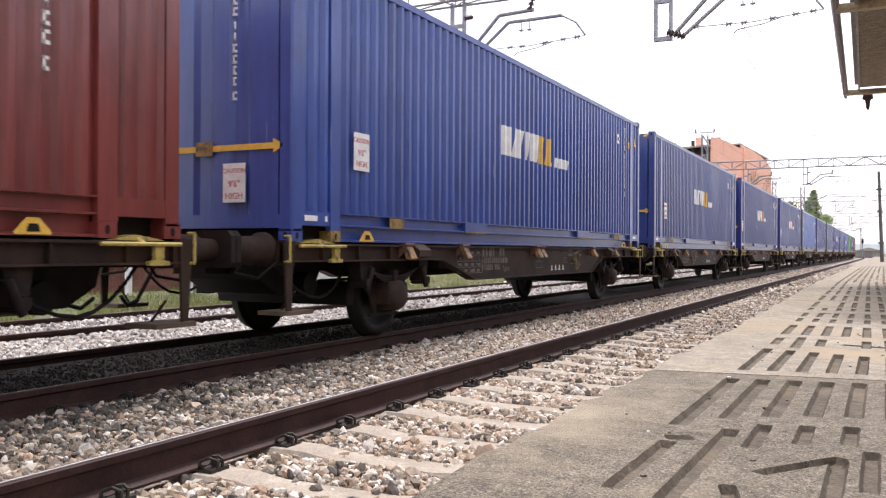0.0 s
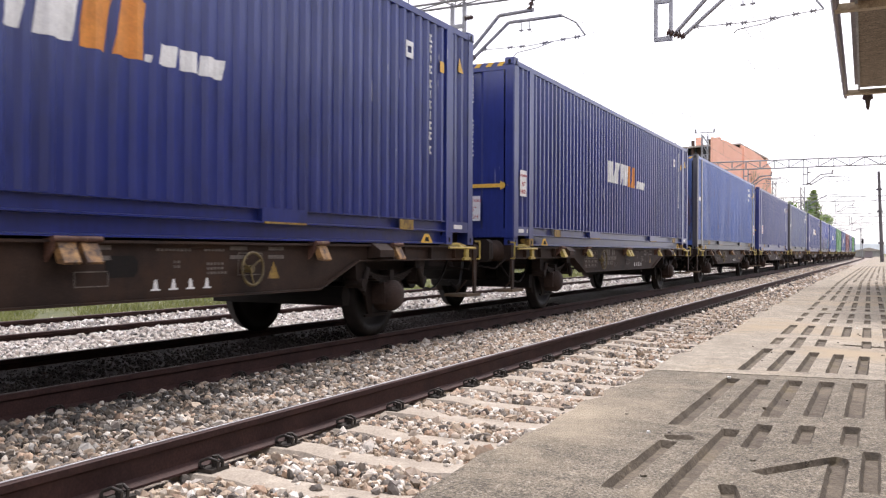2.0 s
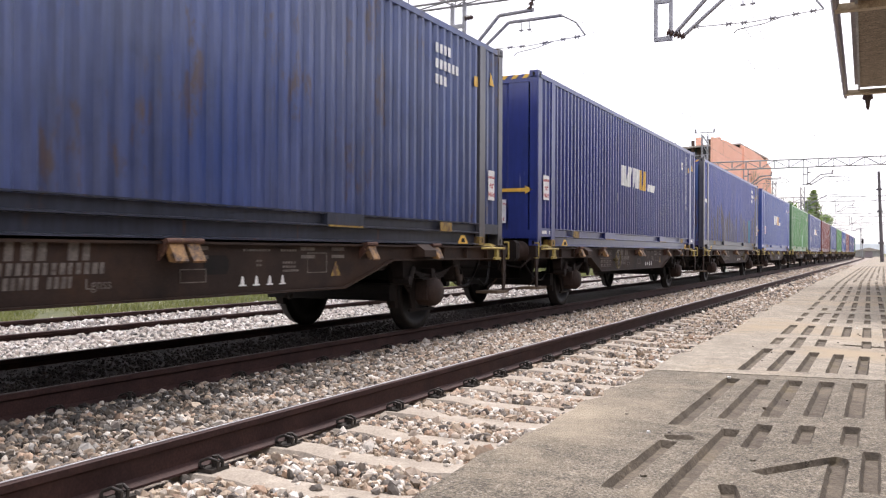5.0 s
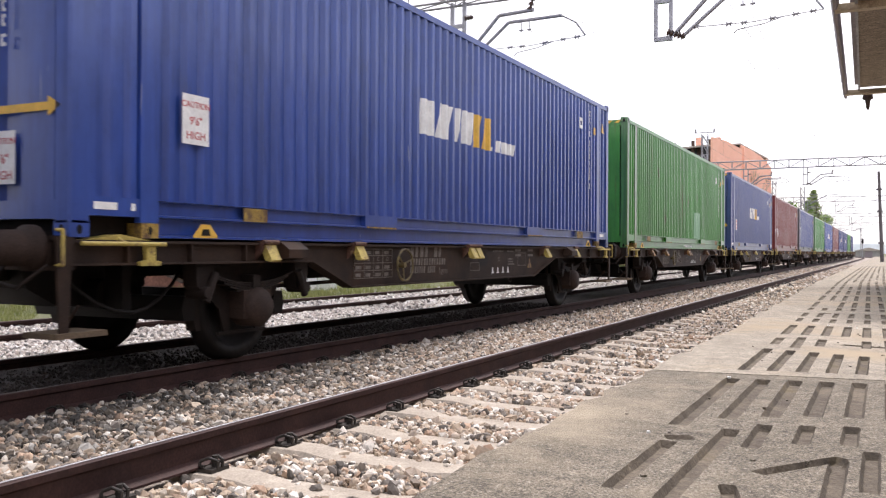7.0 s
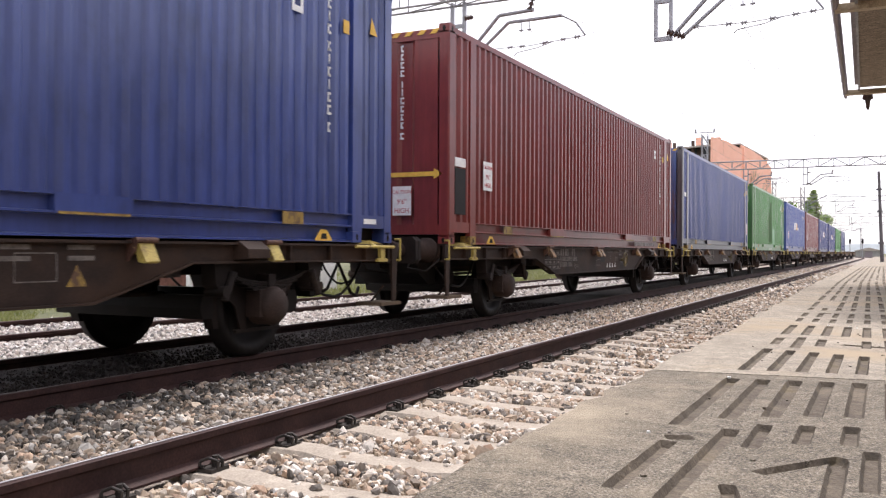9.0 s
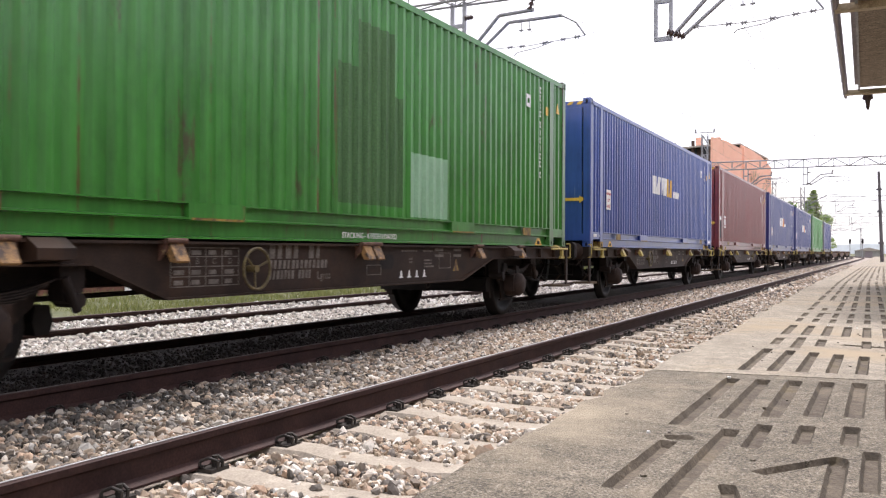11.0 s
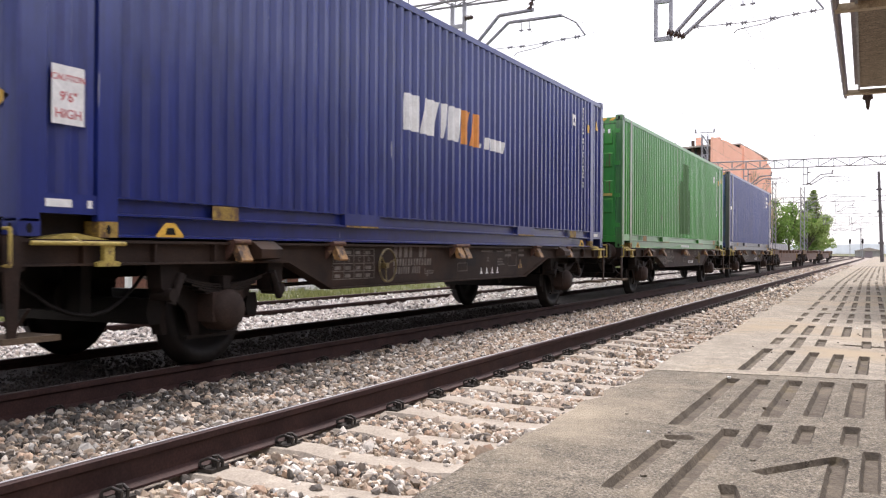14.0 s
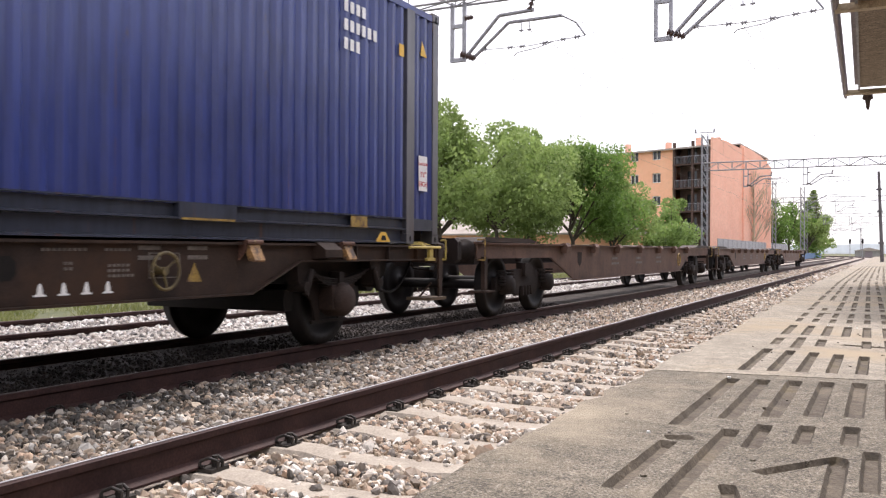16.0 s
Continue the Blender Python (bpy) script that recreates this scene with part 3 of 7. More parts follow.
def build_ballast():
    near, far, pale, darkened = [], [], [], []
    near.append(scatter(-3.40, -0.98, 1.6, 9, 20000, 0.026, -0.240, gaps=0.05, seed=1))
    near.append(scatter(-5.50, -3.58, 2.4, 12, 24000, 0.026, -0.205, seed=2))
    pale.append(scatter(-9.34, -7.40, 4.5, 15, 22000, 0.028, -0.205, seed=3, rise=0.095))
    far.append(scatter(-3.40, -1.0, -7, 1.6, 9000, 0.034, -0.240, True, gaps=0.05, seed=31))
    far.append(scatter(-5.50, -3.58, -7, 2.4, 7000, 0.034, -0.205, True, seed=32))
    far.append(scatter(-7.25, -5.66, -7, 4.0, 6000, 0.034, -0.215, True, gaps=0.1, seed=33))
    pale.append(scatter(-9.32, -7.40, -7, 4.5, 7000, 0.036, -0.205, True, seed=34, rise=0.09))
    # stones in the same tone that carries the train's shade
    darkened.append(scatter(-7.22, -5.66, 2.5, 18, 11000, 0.019, -0.108, True, seed=8))
    far.append(scatter(-3.40, -1.0, 9, 26, 22000, 0.032, -0.242, True, gaps=0.05, seed=4))
    far.append(scatter(-5.50, -3.58, 12, 40, 26000, 0.034, -0.205, True, seed=5))
    pale.append(scatter(-9.32, -7.40, 15, 60, 20000, 0.045, -0.205, True, seed=6, rise=0.09))
    pale.append(scatter(-11.08, -9.46, 6, 30, 14000, 0.032, -0.095, True, seed=7))
    pale.append(scatter(-11.7, -9.46, 30, 60, 7000, 0.045, -0.09, True, seed=71))
    pale.append(scatter(-11.75, -11.2, 6, 30, 1500, 0.032, -0.085, True, seed=72))
    far.append(scatter(-5.50, -1.0, 26, 90, 26000, 0.06, -0.22, True, seed=9))
    for name, parts_, mat in (("ballast_stones", near, M_STONE), ("far_ballast_stones", far, M_STONE), ("pale_ballast_stones", pale, M_PALESTONE), ("shaded_stones", darkened, M_OILSHADE)):
        v, f, o = [], [], 0
        for a, b in parts_:
            v.append(a)
            f.append(b + o)
            o += len(a)
        tagged(new(name, raw_mesh(name, np.concatenate(v), np.concatenate(f), mat)), {"shaded_stones": "stones packed between the rails, darkened for the train's shade", "pale_ballast_stones": "pale angular ballast stones round the third track"}.get(name, "angular tan, white and grey ballast stones between the rails"), "ballast", kind="stuff")


PLAT_Z, PLAT_X, PLAT_END = 0.458, -1.01, 150.0


def drift(y):
    """The platform draws a little nearer to the track further on."""
    return -0.0125 * (min(max(y, 6.0), 19.0) - 6.0)


JOINTS = []


def groove_boxes():
    """Sunken bars of the platform's cast pattern: (x, y, length, width, turn in degrees)."""
    rng = random.Random(5)
    bars = []
    cols = [-0.615 + 0.131 * i for i in range(20)]

    def bar(x, y0, y1, w=0.066, turn=0):
        bars.append((x, (y0 + y1) / 2, y1 - y0, w, turn))
    for i, x in enumerate(cols):
        bar(x, 2.97 + min(0.42, 0.19 * i ** 0.6), 4.20 + 0.028 * min(i, 5), 0.074)
        bar(x, 4.50 + 0.027 * i, 5.58 - 0.04 * min(i, 5), 0.062)
        if i != 3:
            bar(x, 5.86 if i % 2 == 0 else 5.70, 6.34 if i % 2 == 0 else 6.44)
        else:
            bar(x + 0.13, 5.95, 6.04, 0.32, -14)
        bar(x, 6.62, 7.50)
        if i > 1:
            bar(x, 2.72 + 0.12 * min(i - 2, 3) ** 0.5, 3.12 + 0.05 * min(i - 2, 3), 0.06)
    rows = [(7.86, 8.35), (8.5, 9.14), (9.5, 10.0), (10.12, 11.2)]
    y = 11.55
    while y < 41:
        d = rng.choice((0.5, 0.9, 1.3))
        rows.append((y, y + d))
        gap = rng.choice((0.2, 0.42))
        if gap > 0.3 and (not JOINTS or y + d - JOINTS[-1] > 3):
            JOINTS.append(y + d + 0.2)
        y += d + gap
    for r, (a, b) in enumerate(rows):
        for i, x in enumerate(cols[: 20 if r < 10 else 14]):
            if rng.random() < 0.94:
                bar(x, a + rng.uniform(0, 0.05), b - rng.uniform(0, 0.05), 0.06)
            if rng.random() < 0.16:
                bar(x + 0.035, b - 0.09, b, 0.12)
    # the broken row in the foreground
    bar(-0.592, 2.10, 2.72, 0.062, -1)
    bar(-0.568, 2.74, 2.82, 0.10, 22)
    bar(-0.450, 2.06, 2.99, 0.066, -1)
    bar(-0.196, 2.39, 2.75, 0.058, -34)
    bar(-0.108, 2.22, 2.70, 0.058)
    bar(-0.028, 2.34, 2.84, 0.055)
    bar(-0.320, 2.02, 2.28, 0.05, 12)
    bar(-0.23, 1.72, 2.05, 0.055)
    return bars


def build_platform():
    p = thing("platform", "worn grey concrete station platform with sunken bars cast in its paving", "platform", kind="structure")
    # the slabs are cut along joints; each is a piece with its own bars sunk in
    bars = groove_boxes()
    joints = [-6.0, 0.0, 4.40, 7.68, 11.38] + JOINTS + [42.0]
    for a, b in zip(joints, joints[1:]):
        s = Shape()
        n = max(2, int((b - a) / 0.16)) if a >= 0 and b < 30 else 2
        edge = [(PLAT_X + drift(a + (b - a) * k / n) + (random.uniform(-0.035, 0.03) if 0 < k < n else 0), a + 0.007 + (b - a - 0.014) * k / n) for k in range(n + 1)]
        skew = lambda q: 0.42 if abs(q - 4.40) < 0.01 else 0.0
        edge[0] = (edge[0][0], edge[0][1] - skew(a) * 0.25)
        edge[-1] = (edge[-1][0], edge[-1][1] - skew(b) * 0.25)
        s.prism([(2.6, b - 0.007 + skew(b))] + edge[::-1] + [(2.6, a + 0.007 + skew(a))], PLAT_Z - 0.12, PLAT_Z - random.uniform(0, 0.004), "z")
        me = s.mesh("slab", M_PLATGREY if b < 5 else M_PLATFORM)
        mine = [q for q in bars if a + 0.03 < q[1] - q[2] / 2 and q[1] + q[2] / 2 < b - 0.02 and q[0] < 1.2] if b <= 42 else []
        bm = bmesh.new()
        bm.from_mesh(me)
        bmesh.ops.remove_doubles(bm, verts=bm.verts[:], dist=0.0005)
        bmesh.ops.recalc_face_normals(bm, faces=bm.faces[:])
        bm.to_mesh(me)
        bm.free()
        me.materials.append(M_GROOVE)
        slab = new("slab", me)
        slab.parent = p
        if mine:
            c = Shape()
            for x, y, ln, w, turn in mine:
                m = pose(x + drift(y), y, PLAT_Z, 0, 0, turn + (0.7 if 6 < y < 19 else 0))
                # tapered bar: wider at the top
                dp = 0.024 if y < 6 else 0.017
                if y < 8:
                    k = max(2, int(ln / 0.035))
                    vs, fs = [], []
                    for e in range(k + 1):
                        u = -ln / 2 + ln * e / k
                        ins = 0.004 if e in (0, k) else 0.0
                        ui = min(max(u, -ln / 2 + 0.02), ln / 2 - 0.02)
                        j = [random.uniform(-0.0019, 0.0019) for q in range(4)]
                        vs += [m @ Vector(q) for q in ((-w * 0.5 + ins + j[0], u, 0.004), (-w * 0.30 + j[1], ui, -dp + j[2]), (w * 0.30 + j[3], ui, -dp + j[0]), (w * 0.5 - ins + j[2], u, 0.004))]
                    for e in range(k):
                        for q in range(4):
                            fs.append((4 * e + q, 4 * e + (q + 1) % 4, 4 * e + 4 + (q + 1) % 4, 4 * e + 4 + q))
                    fs += [(3, 2, 1, 0), (4 * k, 4 * k + 1, 4 * k + 2, 4 * k + 3)]
                    c.add(vs, fs)
                    continue
                lo = [(-w * 0.22, -ln / 2 + 0.03, -dp), (w * 0.22, -ln / 2 + 0.03, -dp), (w * 0.22, ln / 2 - 0.03, -dp), (-w * 0.22, ln / 2 - 0.03, -dp)]
                hi = [(-w / 2, -ln / 2, 0.004), (w / 2, -ln / 2, 0.004), (w / 2, ln / 2, 0.004), (-w / 2, ln / 2, 0.004)]
                lo, hi = ([(p[0] + random.uniform(-0.004, 0.004), p[1] + random.uniform(-0.012, 0.012), p[2]) for p in q] for q in (lo, hi))
                c.add([m @ Vector(q) for q in lo + hi], [(3, 2, 1, 0), (4, 5, 6, 7), (0, 1, 5, 4), (1, 2, 6, 5), (2, 3, 7, 6), (3, 0, 4, 7)])
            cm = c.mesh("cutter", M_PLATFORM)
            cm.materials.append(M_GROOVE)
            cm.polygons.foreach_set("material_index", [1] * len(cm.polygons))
            cutter = new("cutter", cm)
            mod = slab.modifiers.new("cut", "BOOLEAN")
            mod.object, mod.operation, mod.solver = cutter, "DIFFERENCE", "EXACT"
            mod.use_self = True
            dg = bpy.context.evaluated_depsgraph_get()
            done = bpy.data.meshes.new_from_object(slab.evaluated_get(dg))
            slab.modifiers.remove(mod)
            slab.data = done
            bpy.data.objects.remove(cutter)
    # pebbles and flakes lying on the slabs
    rg = random.Random(21)
    for q in range(46):
        yy = 2.2 + 5.5 * rg.random() ** 1.4
        xx = rg.uniform(-0.9, 0.5) + 0.1 * (yy - 2.2) * rg.random()
        g = rg.uniform(0.004, 0.009)
        st = Shape().prism([(xx + g * rg.uniform(0.7, 1.2) * math.cos(1.05 * i), yy + g * rg.uniform(0.7, 1.3) * math.sin(1.05 * i)) for i in range(6)], PLAT_Z - 0.004, PLAT_Z + g * rg.uniform(0.3, 0.9), "z")
        tagged(new("pebble", st.mesh("pebble", rg.choice((M_SLEEPER, M_WHITE, M_PLATGREY, M_PLATSIDE, M_GROOVE)))), "small loose stone lying on the platform paving", "pebble", "pebbles on the platform")
    rest = Shape()
    swept(rest, [(PLAT_X - 0.16, PLAT_Z - 0.12), (PLAT_X - 0.16, PLAT_Z), (8.0, PLAT_Z), (8.0, PLAT_Z - 0.12)], 0, 42.0, PLAT_END)
    rest.box(2.61, 8.0, -6, 42.0, PLAT_Z - 0.12, PLAT_Z)
    part("paving", rest, M_PLATFORM, p)
    wall = Shape()
    swept(wall, [(PLAT_X + 0.06, -0.6), (PLAT_X + 0.06, PLAT_Z - 0.122), (8.0, PLAT_Z - 0.122), (8.0, -0.6)], 0, -6, PLAT_END)
    part("platform_wall", wall, M_PLATSIDE, p)


build_ground()
build_tracks()
build_platform()
build_ballast()


# ---- the train: containers ----
C_LEN, C_WID, C_HIGH = 13.716, 2.50, 2.896
HALF, SIDE = C_LEN / 2, C_WID / 2
POST40 = 6.10
DECK = 1.121
TALL = 1.028
MESHES = {}


def shared(key, material, make):
    """The same mesh is built once for each material."""
    k = (key, material.name)
    if k not in MESHES:
        MESHES[k] = make().mesh(key, material)
    return MESHES[k]


def corrugated(y0, y1, z0, z1, x, pitch=0.203, depth=0.042, only=None):
    """Vertical trapezoid corrugation of a side wall; x is its outer face."""
    n = max(1, round((y1 - y0) / pitch))
    p = (y1 - y0) / n
    pts = []
    for i in range(n):
        y = y0 + i * p
        if only and not only[0] <= y <= only[1]:
            continue
        pts += [(y, 0), (y + p * 0.28, 0), (y + p * 0.46, 1), (y + p * 0.80, 1)]
    pts.append((pts[-1][0] + p * 0.20, 0))
    y0, y1 = pts[0][0], pts[-1][0]
    sgn = 1 if x > 0 else -1
    s = Shape()
    v = [(x - sgn * depth * d, y, z) for z in (z0, z1) for y, d in pts]
    k = len(pts)
    v += [(x - sgn * 0.05, y0, z) for z in (z0, z1)] + [(x - sgn * 0.05, y1, z) for z in (z0, z1)]
    f = [(i, i + 1, k + i + 1, k + i) for i in range(k - 1)]
    f.append((2 * k, 2 * k + 2, 2 * k + 3, 2 * k + 1))
    return s.add(v, f)


def end_wall(y, sgn):
    """The plain end: broad vertical folds between the posts."""
    s = Shape()
    pts, w = [], 2.14
    n = 3
    w0, w = w, 1.42
    p = w / n
    for i in range(n):
        a = -w / 2 + i * p
        pts += [(a, 0), (a + p * 0.42, 0), (a + p * 0.54, 1), (a + p * 0.88, 1)]
    pts = [(-w0 / 2, 0)] + pts + [(w / 2, 0), (w0 / 2, 0)]
    k = len(pts)
    v = [(x, y - sgn * (0.02 + 0.045 * d), z) for z in (0.26, 2.72) for x, d in pts]
    return s.add(v, [(i, i + 1, k + i + 1, k + i) for i in range(k - 1)])


def casting(x, y, z):
    s = Shape()
    sx, sy = (1 if x > 0 else -1), (1 if y > 0 else -1)
    x0, x1 = sorted((x, x - sx * 0.162))
    y0, y1 = sorted((y, y - sy * 0.178))
    s.box(x0, x1, y0, y1, z, z + 0.118)
    return s


def slot_plates(x, y, z):
    """Black ovals set proud on a corner casting's two outer faces, for its openings' inner shade."""
    s = Shape()
    sx, sy = (1 if x > 0 else -1), (1 if y > 0 else -1)
    cy, cx = y - sy * 0.089, x - sx * 0.081
    oval = [(0.024 * math.cos(a) , 0.036 * math.sin(a)) for a in [2 * math.pi * i / 10 for i in range(10)]]
    s.prism([(cy + a, z + 0.055 + b) for a, b in oval], x - sx * 0.004, x + sx * 0.003, "x")
    s.prism([(cx + a, z + 0.055 + b) for a, b in oval], y - sy * 0.004, y + sy * 0.003, "y")
    return s


def flat(pts, face, at, lift=0.006):
    """A thin plate of an outline on a side (x) or an end (y) face."""
    s = Shape()
    a, b = (at, at + lift) if at > 0 else (at - lift, at)
    return s.prism(pts, a, b, face)


def bars(rows, face, at, lift=0.006):
    s = Shape()
    for u0, u1, z0, z1, lean in rows:
        a, b = (at, at + lift) if at > 0 else (at - lift, at)
        s.prism([(u0, z0), (u1, z0), (u1 + lean, z1), (u0 + lean, z1)], a, b, face)
    return s


def painted(pts, lift=0.004, pitch_n=66, depth=0.042):
    """A convex outline (along, up) painted on the ribs of the side wall: a thin sheet that follows them."""
    y0, y1, p = -6.68, 6.68, 13.36 / pitch_n
    cuts = sorted({round(q[0], 4) for q in pts} | {round(y0 + p * (k + e), 4) for k in range(pitch_n) for e in (0.0, 0.28, 0.46, 0.80) if min(q[0] for q in pts) < y0 + p * (k + e) < max(q[0] for q in pts)})

    def inward(y):
        e = ((y - y0) / p) % 1.0
        return depth * (0.0 if e < 0.28 else (e - 0.28) / 0.18 if e < 0.46 else 1.0 if e < 0.80 else (1.0 - e) / 0.20)

    def span(y):
        zs = []
        for (ya, za), (yb, zb) in zip(pts, pts[1:] + pts[:1]):
            if min(ya, yb) - 1e-6 <= y <= max(ya, yb) + 1e-6 and abs(yb - ya) > 1e-6:
                zs.append(za + (zb - za) * (y - ya) / (yb - ya))
        return (min(zs), max(zs)) if zs else None
    s = Shape()
    for a, b in zip(cuts, cuts[1:]):
        e = (b - a) * 1e-3
        sa, sb = span(a + e), span(b - e)
        if b - a < 1e-3 or not sa or not sb:
            continue
        xa, xb = SIDE - 0.012 - inward(a + e), SIDE - 0.012 - inward(b - e)
        v = [(xa + d, a, z) for d in (-0.002, lift) for z in sa] + [(xb + d, b, z) for d in (-0.002, lift) for z in sb]
        s.add(v, [(2, 6, 7, 3), (0, 1, 5, 4), (1, 3, 7, 5), (0, 4, 6, 2), (0, 2, 3, 1), (4, 5, 7, 6)])
    return s


def lettering(name, text, size, material, parent, m, label=""):
    cu = bpy.data.curves.new("letters", "FONT")
    cu.body, cu.size, cu.extrude, cu.align_x = text, size, 0.002, "CENTER"
    cu.resolution_u = 2
    tmp = bpy.data.objects.new("letters", cu)
    me = bpy.data.meshes.new_from_object(tmp)
    bpy.data.objects.remove(tmp)
    me.materials.clear()
    me.materials.append(material)
    ob = new(name, me)
    ob.parent = parent
    ob.matrix_basis = m
    if label:
        tagged(ob, label)
    return ob


ON_SIDE = Matrix(((0, 0, 1, 0), (1, 0, 0, 0), (0, 1, 0, 0), (0, 0, 0, 1)))
ON_END = Matrix(((1, 0, 0, 0), (0, 0, -1, 0), (0, 1, 0, 0), (0, 0, 0, 1)))


def placard(parent, m, wide=0.29, high=0.40):
    """The white height warning with red lettering."""
    s = Shape()
    s.box(-wide / 2, wide / 2, -high / 2, high / 2, 0.0, 0.004)
    p = new("placard", s.mesh("placard", M_WHITE))
    p.parent = parent
    p.matrix_basis = m
    tagged(p, "white warning placard with red lettering")
    for text, z, size in (("CAUTION", 0.10, wide * 0.235), ("9'6\"", -0.045, 0.10), ("HIGH", -0.165, 0.095)):
        lettering("lettering", text, size, M_RED, p, pose(0, z, 0.005))
    return p


def number_bars(count, size, gap, seed):
    """A column of small marks, one under another."""
    rng = random.Random(seed)
    out, z = [], 0.0
    for i in range(count):
        if i in (4, count - 1):
            z -= gap * 1.6
        wd = rng.choice((0.16, 0.42, 0.5, 0.55))
        out.append((-size * wd * 0.6, size * wd * 0.6, z - size, z - size * 0.72, 0))
        out.append((-size * wd * 0.5, -size * wd * 0.5 + size * 0.2, z - size, z, 0))
        if wd > 0.3:
            out.append((-size * wd * 0.6, size * wd * 0.6, z - size * 0.25, z, 0))
        z -= size + gap
    return out


def build_container(tone, label, logo="", doors=False, posts=None, arrow=True, stickers=True, seed=0):
    early = tone is M_DEEP and seed not in (6, 18)
    ends = M_WORNEND if posts is M_GREY else tone
    c = thing("shipping_container", label, "shipping container", "containers on the train")
    posts = posts or tone
    rails = M_SLATE if posts is M_GREY else tone
    top = C_HIGH - 0.118
    for sx in (1, -1):
        part("side_panel", shared("side_panel%d" % sx, tone, lambda: corrugated(-6.68, 6.68, 0.285, 2.79, sx * (SIDE - 0.012))), tone, c)
        part("top_rail", shared("top_rail%d" % sx, tone, lambda: Shape().box(sx * (SIDE - 0.07), sx * (SIDE - 0.004), -6.68, 6.68, 2.785, 2.86)), tone, c)

        def lower():
            s = Shape()
            a, b, d = sx * (SIDE - 0.002), sx * (SIDE - 0.085), sx * (SIDE - 0.16)
            s.prism([(d, 0.004), (a, 0.004), (a, 0.018), (b, 0.03), (b, 0.158), (a, 0.165), (a, 0.178), (b + sx * 0.025, 0.185), (b + sx * 0.025, 0.288), (a, 0.293), (a, 0.305), (d, 0.305)], -POST40 + 0.1, POST40 - 0.1, "y")
            return s
        part("bottom_rail", shared("bottom_rail%d" % sx, rails, lower), rails, c)
        for sy in (1, -1):
            part("end_rail", shared("end_rail%d%d" % (sx, sy), rails, lambda: Shape().box(sx * (SIDE - 0.10), sx * (SIDE - 0.004), min(sy * 6.18, sy * 6.70), max(sy * 6.18, sy * 6.70), 0.16, 0.30)), tone, c)
            part("corner_post", shared("corner_post%d%d" % (sx, sy), posts, lambda: Shape().prism([(sx * (SIDE - 0.15), sy * HALF), (sx * SIDE - sx * 0.02, sy * HALF), (sx * SIDE, sy * (HALF - 0.02)), (sx * SIDE, sy * (HALF - 0.17)), (sx * (SIDE - 0.15), sy * (HALF - 0.17))], 0.10, 2.80, "z")), posts, c)
            part("stacking_post", shared("stacking_post%d%d" % (sx, sy), posts, lambda: Shape().box(sx * (SIDE - 0.06), sx * (SIDE + 0.004), min(sy * 6.0, sy * 6.19), max(sy * 6.0, sy * 6.19), 0.118, 2.80)), posts, c)
            for z in (0.0, top):
                part("corner_casting", shared("corner_casting%d%d%.1f" % (sx, sy, z), posts, lambda: casting(sx * SIDE, sy * HALF, z)), posts, c)
                marks("casting_slot", shared("casting_slot%d%d%.1f" % (sx, sy, z), M_BLACK, lambda: slot_plates(sx * SIDE, sy * HALF, z)), M_BLACK, c)
            part("stacking_foot", shared("stacking_foot%d%d" % (sx, sy), M_YELLOW if seed % 3 else posts, lambda: Shape().box(sx * (SIDE - 0.15), sx * (SIDE + 0.006), min(sy * 6.0, sy * 6.18), max(sy * 6.0, sy * 6.18), 0.0, 0.116)), M_YELLOW, c)
            # black oval plate in place of the shaded hole
            part("stacking_slot", shared("stacking_slot%d%d" % (sx, sy), M_BLACK, lambda: flat([(sy * 6.09 + 0.02 * math.cos(a), 0.058 + 0.035 * math.sin(a)) for a in [2 * math.pi * i / 10 for i in range(10)]], "x", sx * (SIDE + 0.004))), M_BLACK, c)
    # lift marks, gooseneck flaps, tags on the sides
    for sy in (1, -1):
        part("lift_mark", shared("lift_mark%d" % sy, M_GOLD, lambda: flat([(sy * 5.45 - 0.15, 0.012), (sy * 5.45 + 0.15, 0.012), (sy * 5.45 + 0.15, 0.03), (sy * 5.45 + 0.05, 0.125), (sy * 5.45 - 0.05, 0.125), (sy * 5.45 - 0.15, 0.03)], "x", SIDE - 0.002)), M_YELLOW, c)
        # black plate painted as the slot's dark inside
        part("lift_slot", shared("lift_slot%d" % sy, M_BLACK, lambda: flat([(sy * 5.45 - 0.055, 0.032), (sy * 5.45 + 0.055, 0.032), (sy * 5.45 + 0.035, 0.085), (sy * 5.45 - 0.035, 0.085)], "x", SIDE + 0.004)), M_BLACK, c)
        part("lifting_pocket", shared("lifting_pocket%d" % sy, rails, lambda: Shape().prism([(sy * 2.5 - 0.36, 0.162), (sy * 2.5 + 0.36, 0.162), (sy * 2.5 + 0.36, 0.30), (sy * 2.5 - 0.36, 0.30)], SIDE - 0.1, SIDE + 0.004, "x")), tone, c)
        part("pocket_edge", shared("pocket_edge%d" % sy, M_YELLOW, lambda: bars([(sy * 2.5 - 0.33, sy * 2.5 + 0.33, 0.158, 0.178, 0)], "x", SIDE + 0.004, 0.008)), M_YELLOW, c, "worn yellow edge of the lifting pocket")
    part("roof", shared("roof", tone, lambda: Shape().box(-SIDE + 0.07, SIDE - 0.07, -6.69, 6.69, 2.81, 2.872)), tone, c)
    part("floor_frame", shared("floor_frame", M_RUSTGREY, lambda: Shape().box(-SIDE + 0.17, SIDE - 0.17, -6.7, 6.7, 0.012, 0.26)), M_RUSTGREY, c)
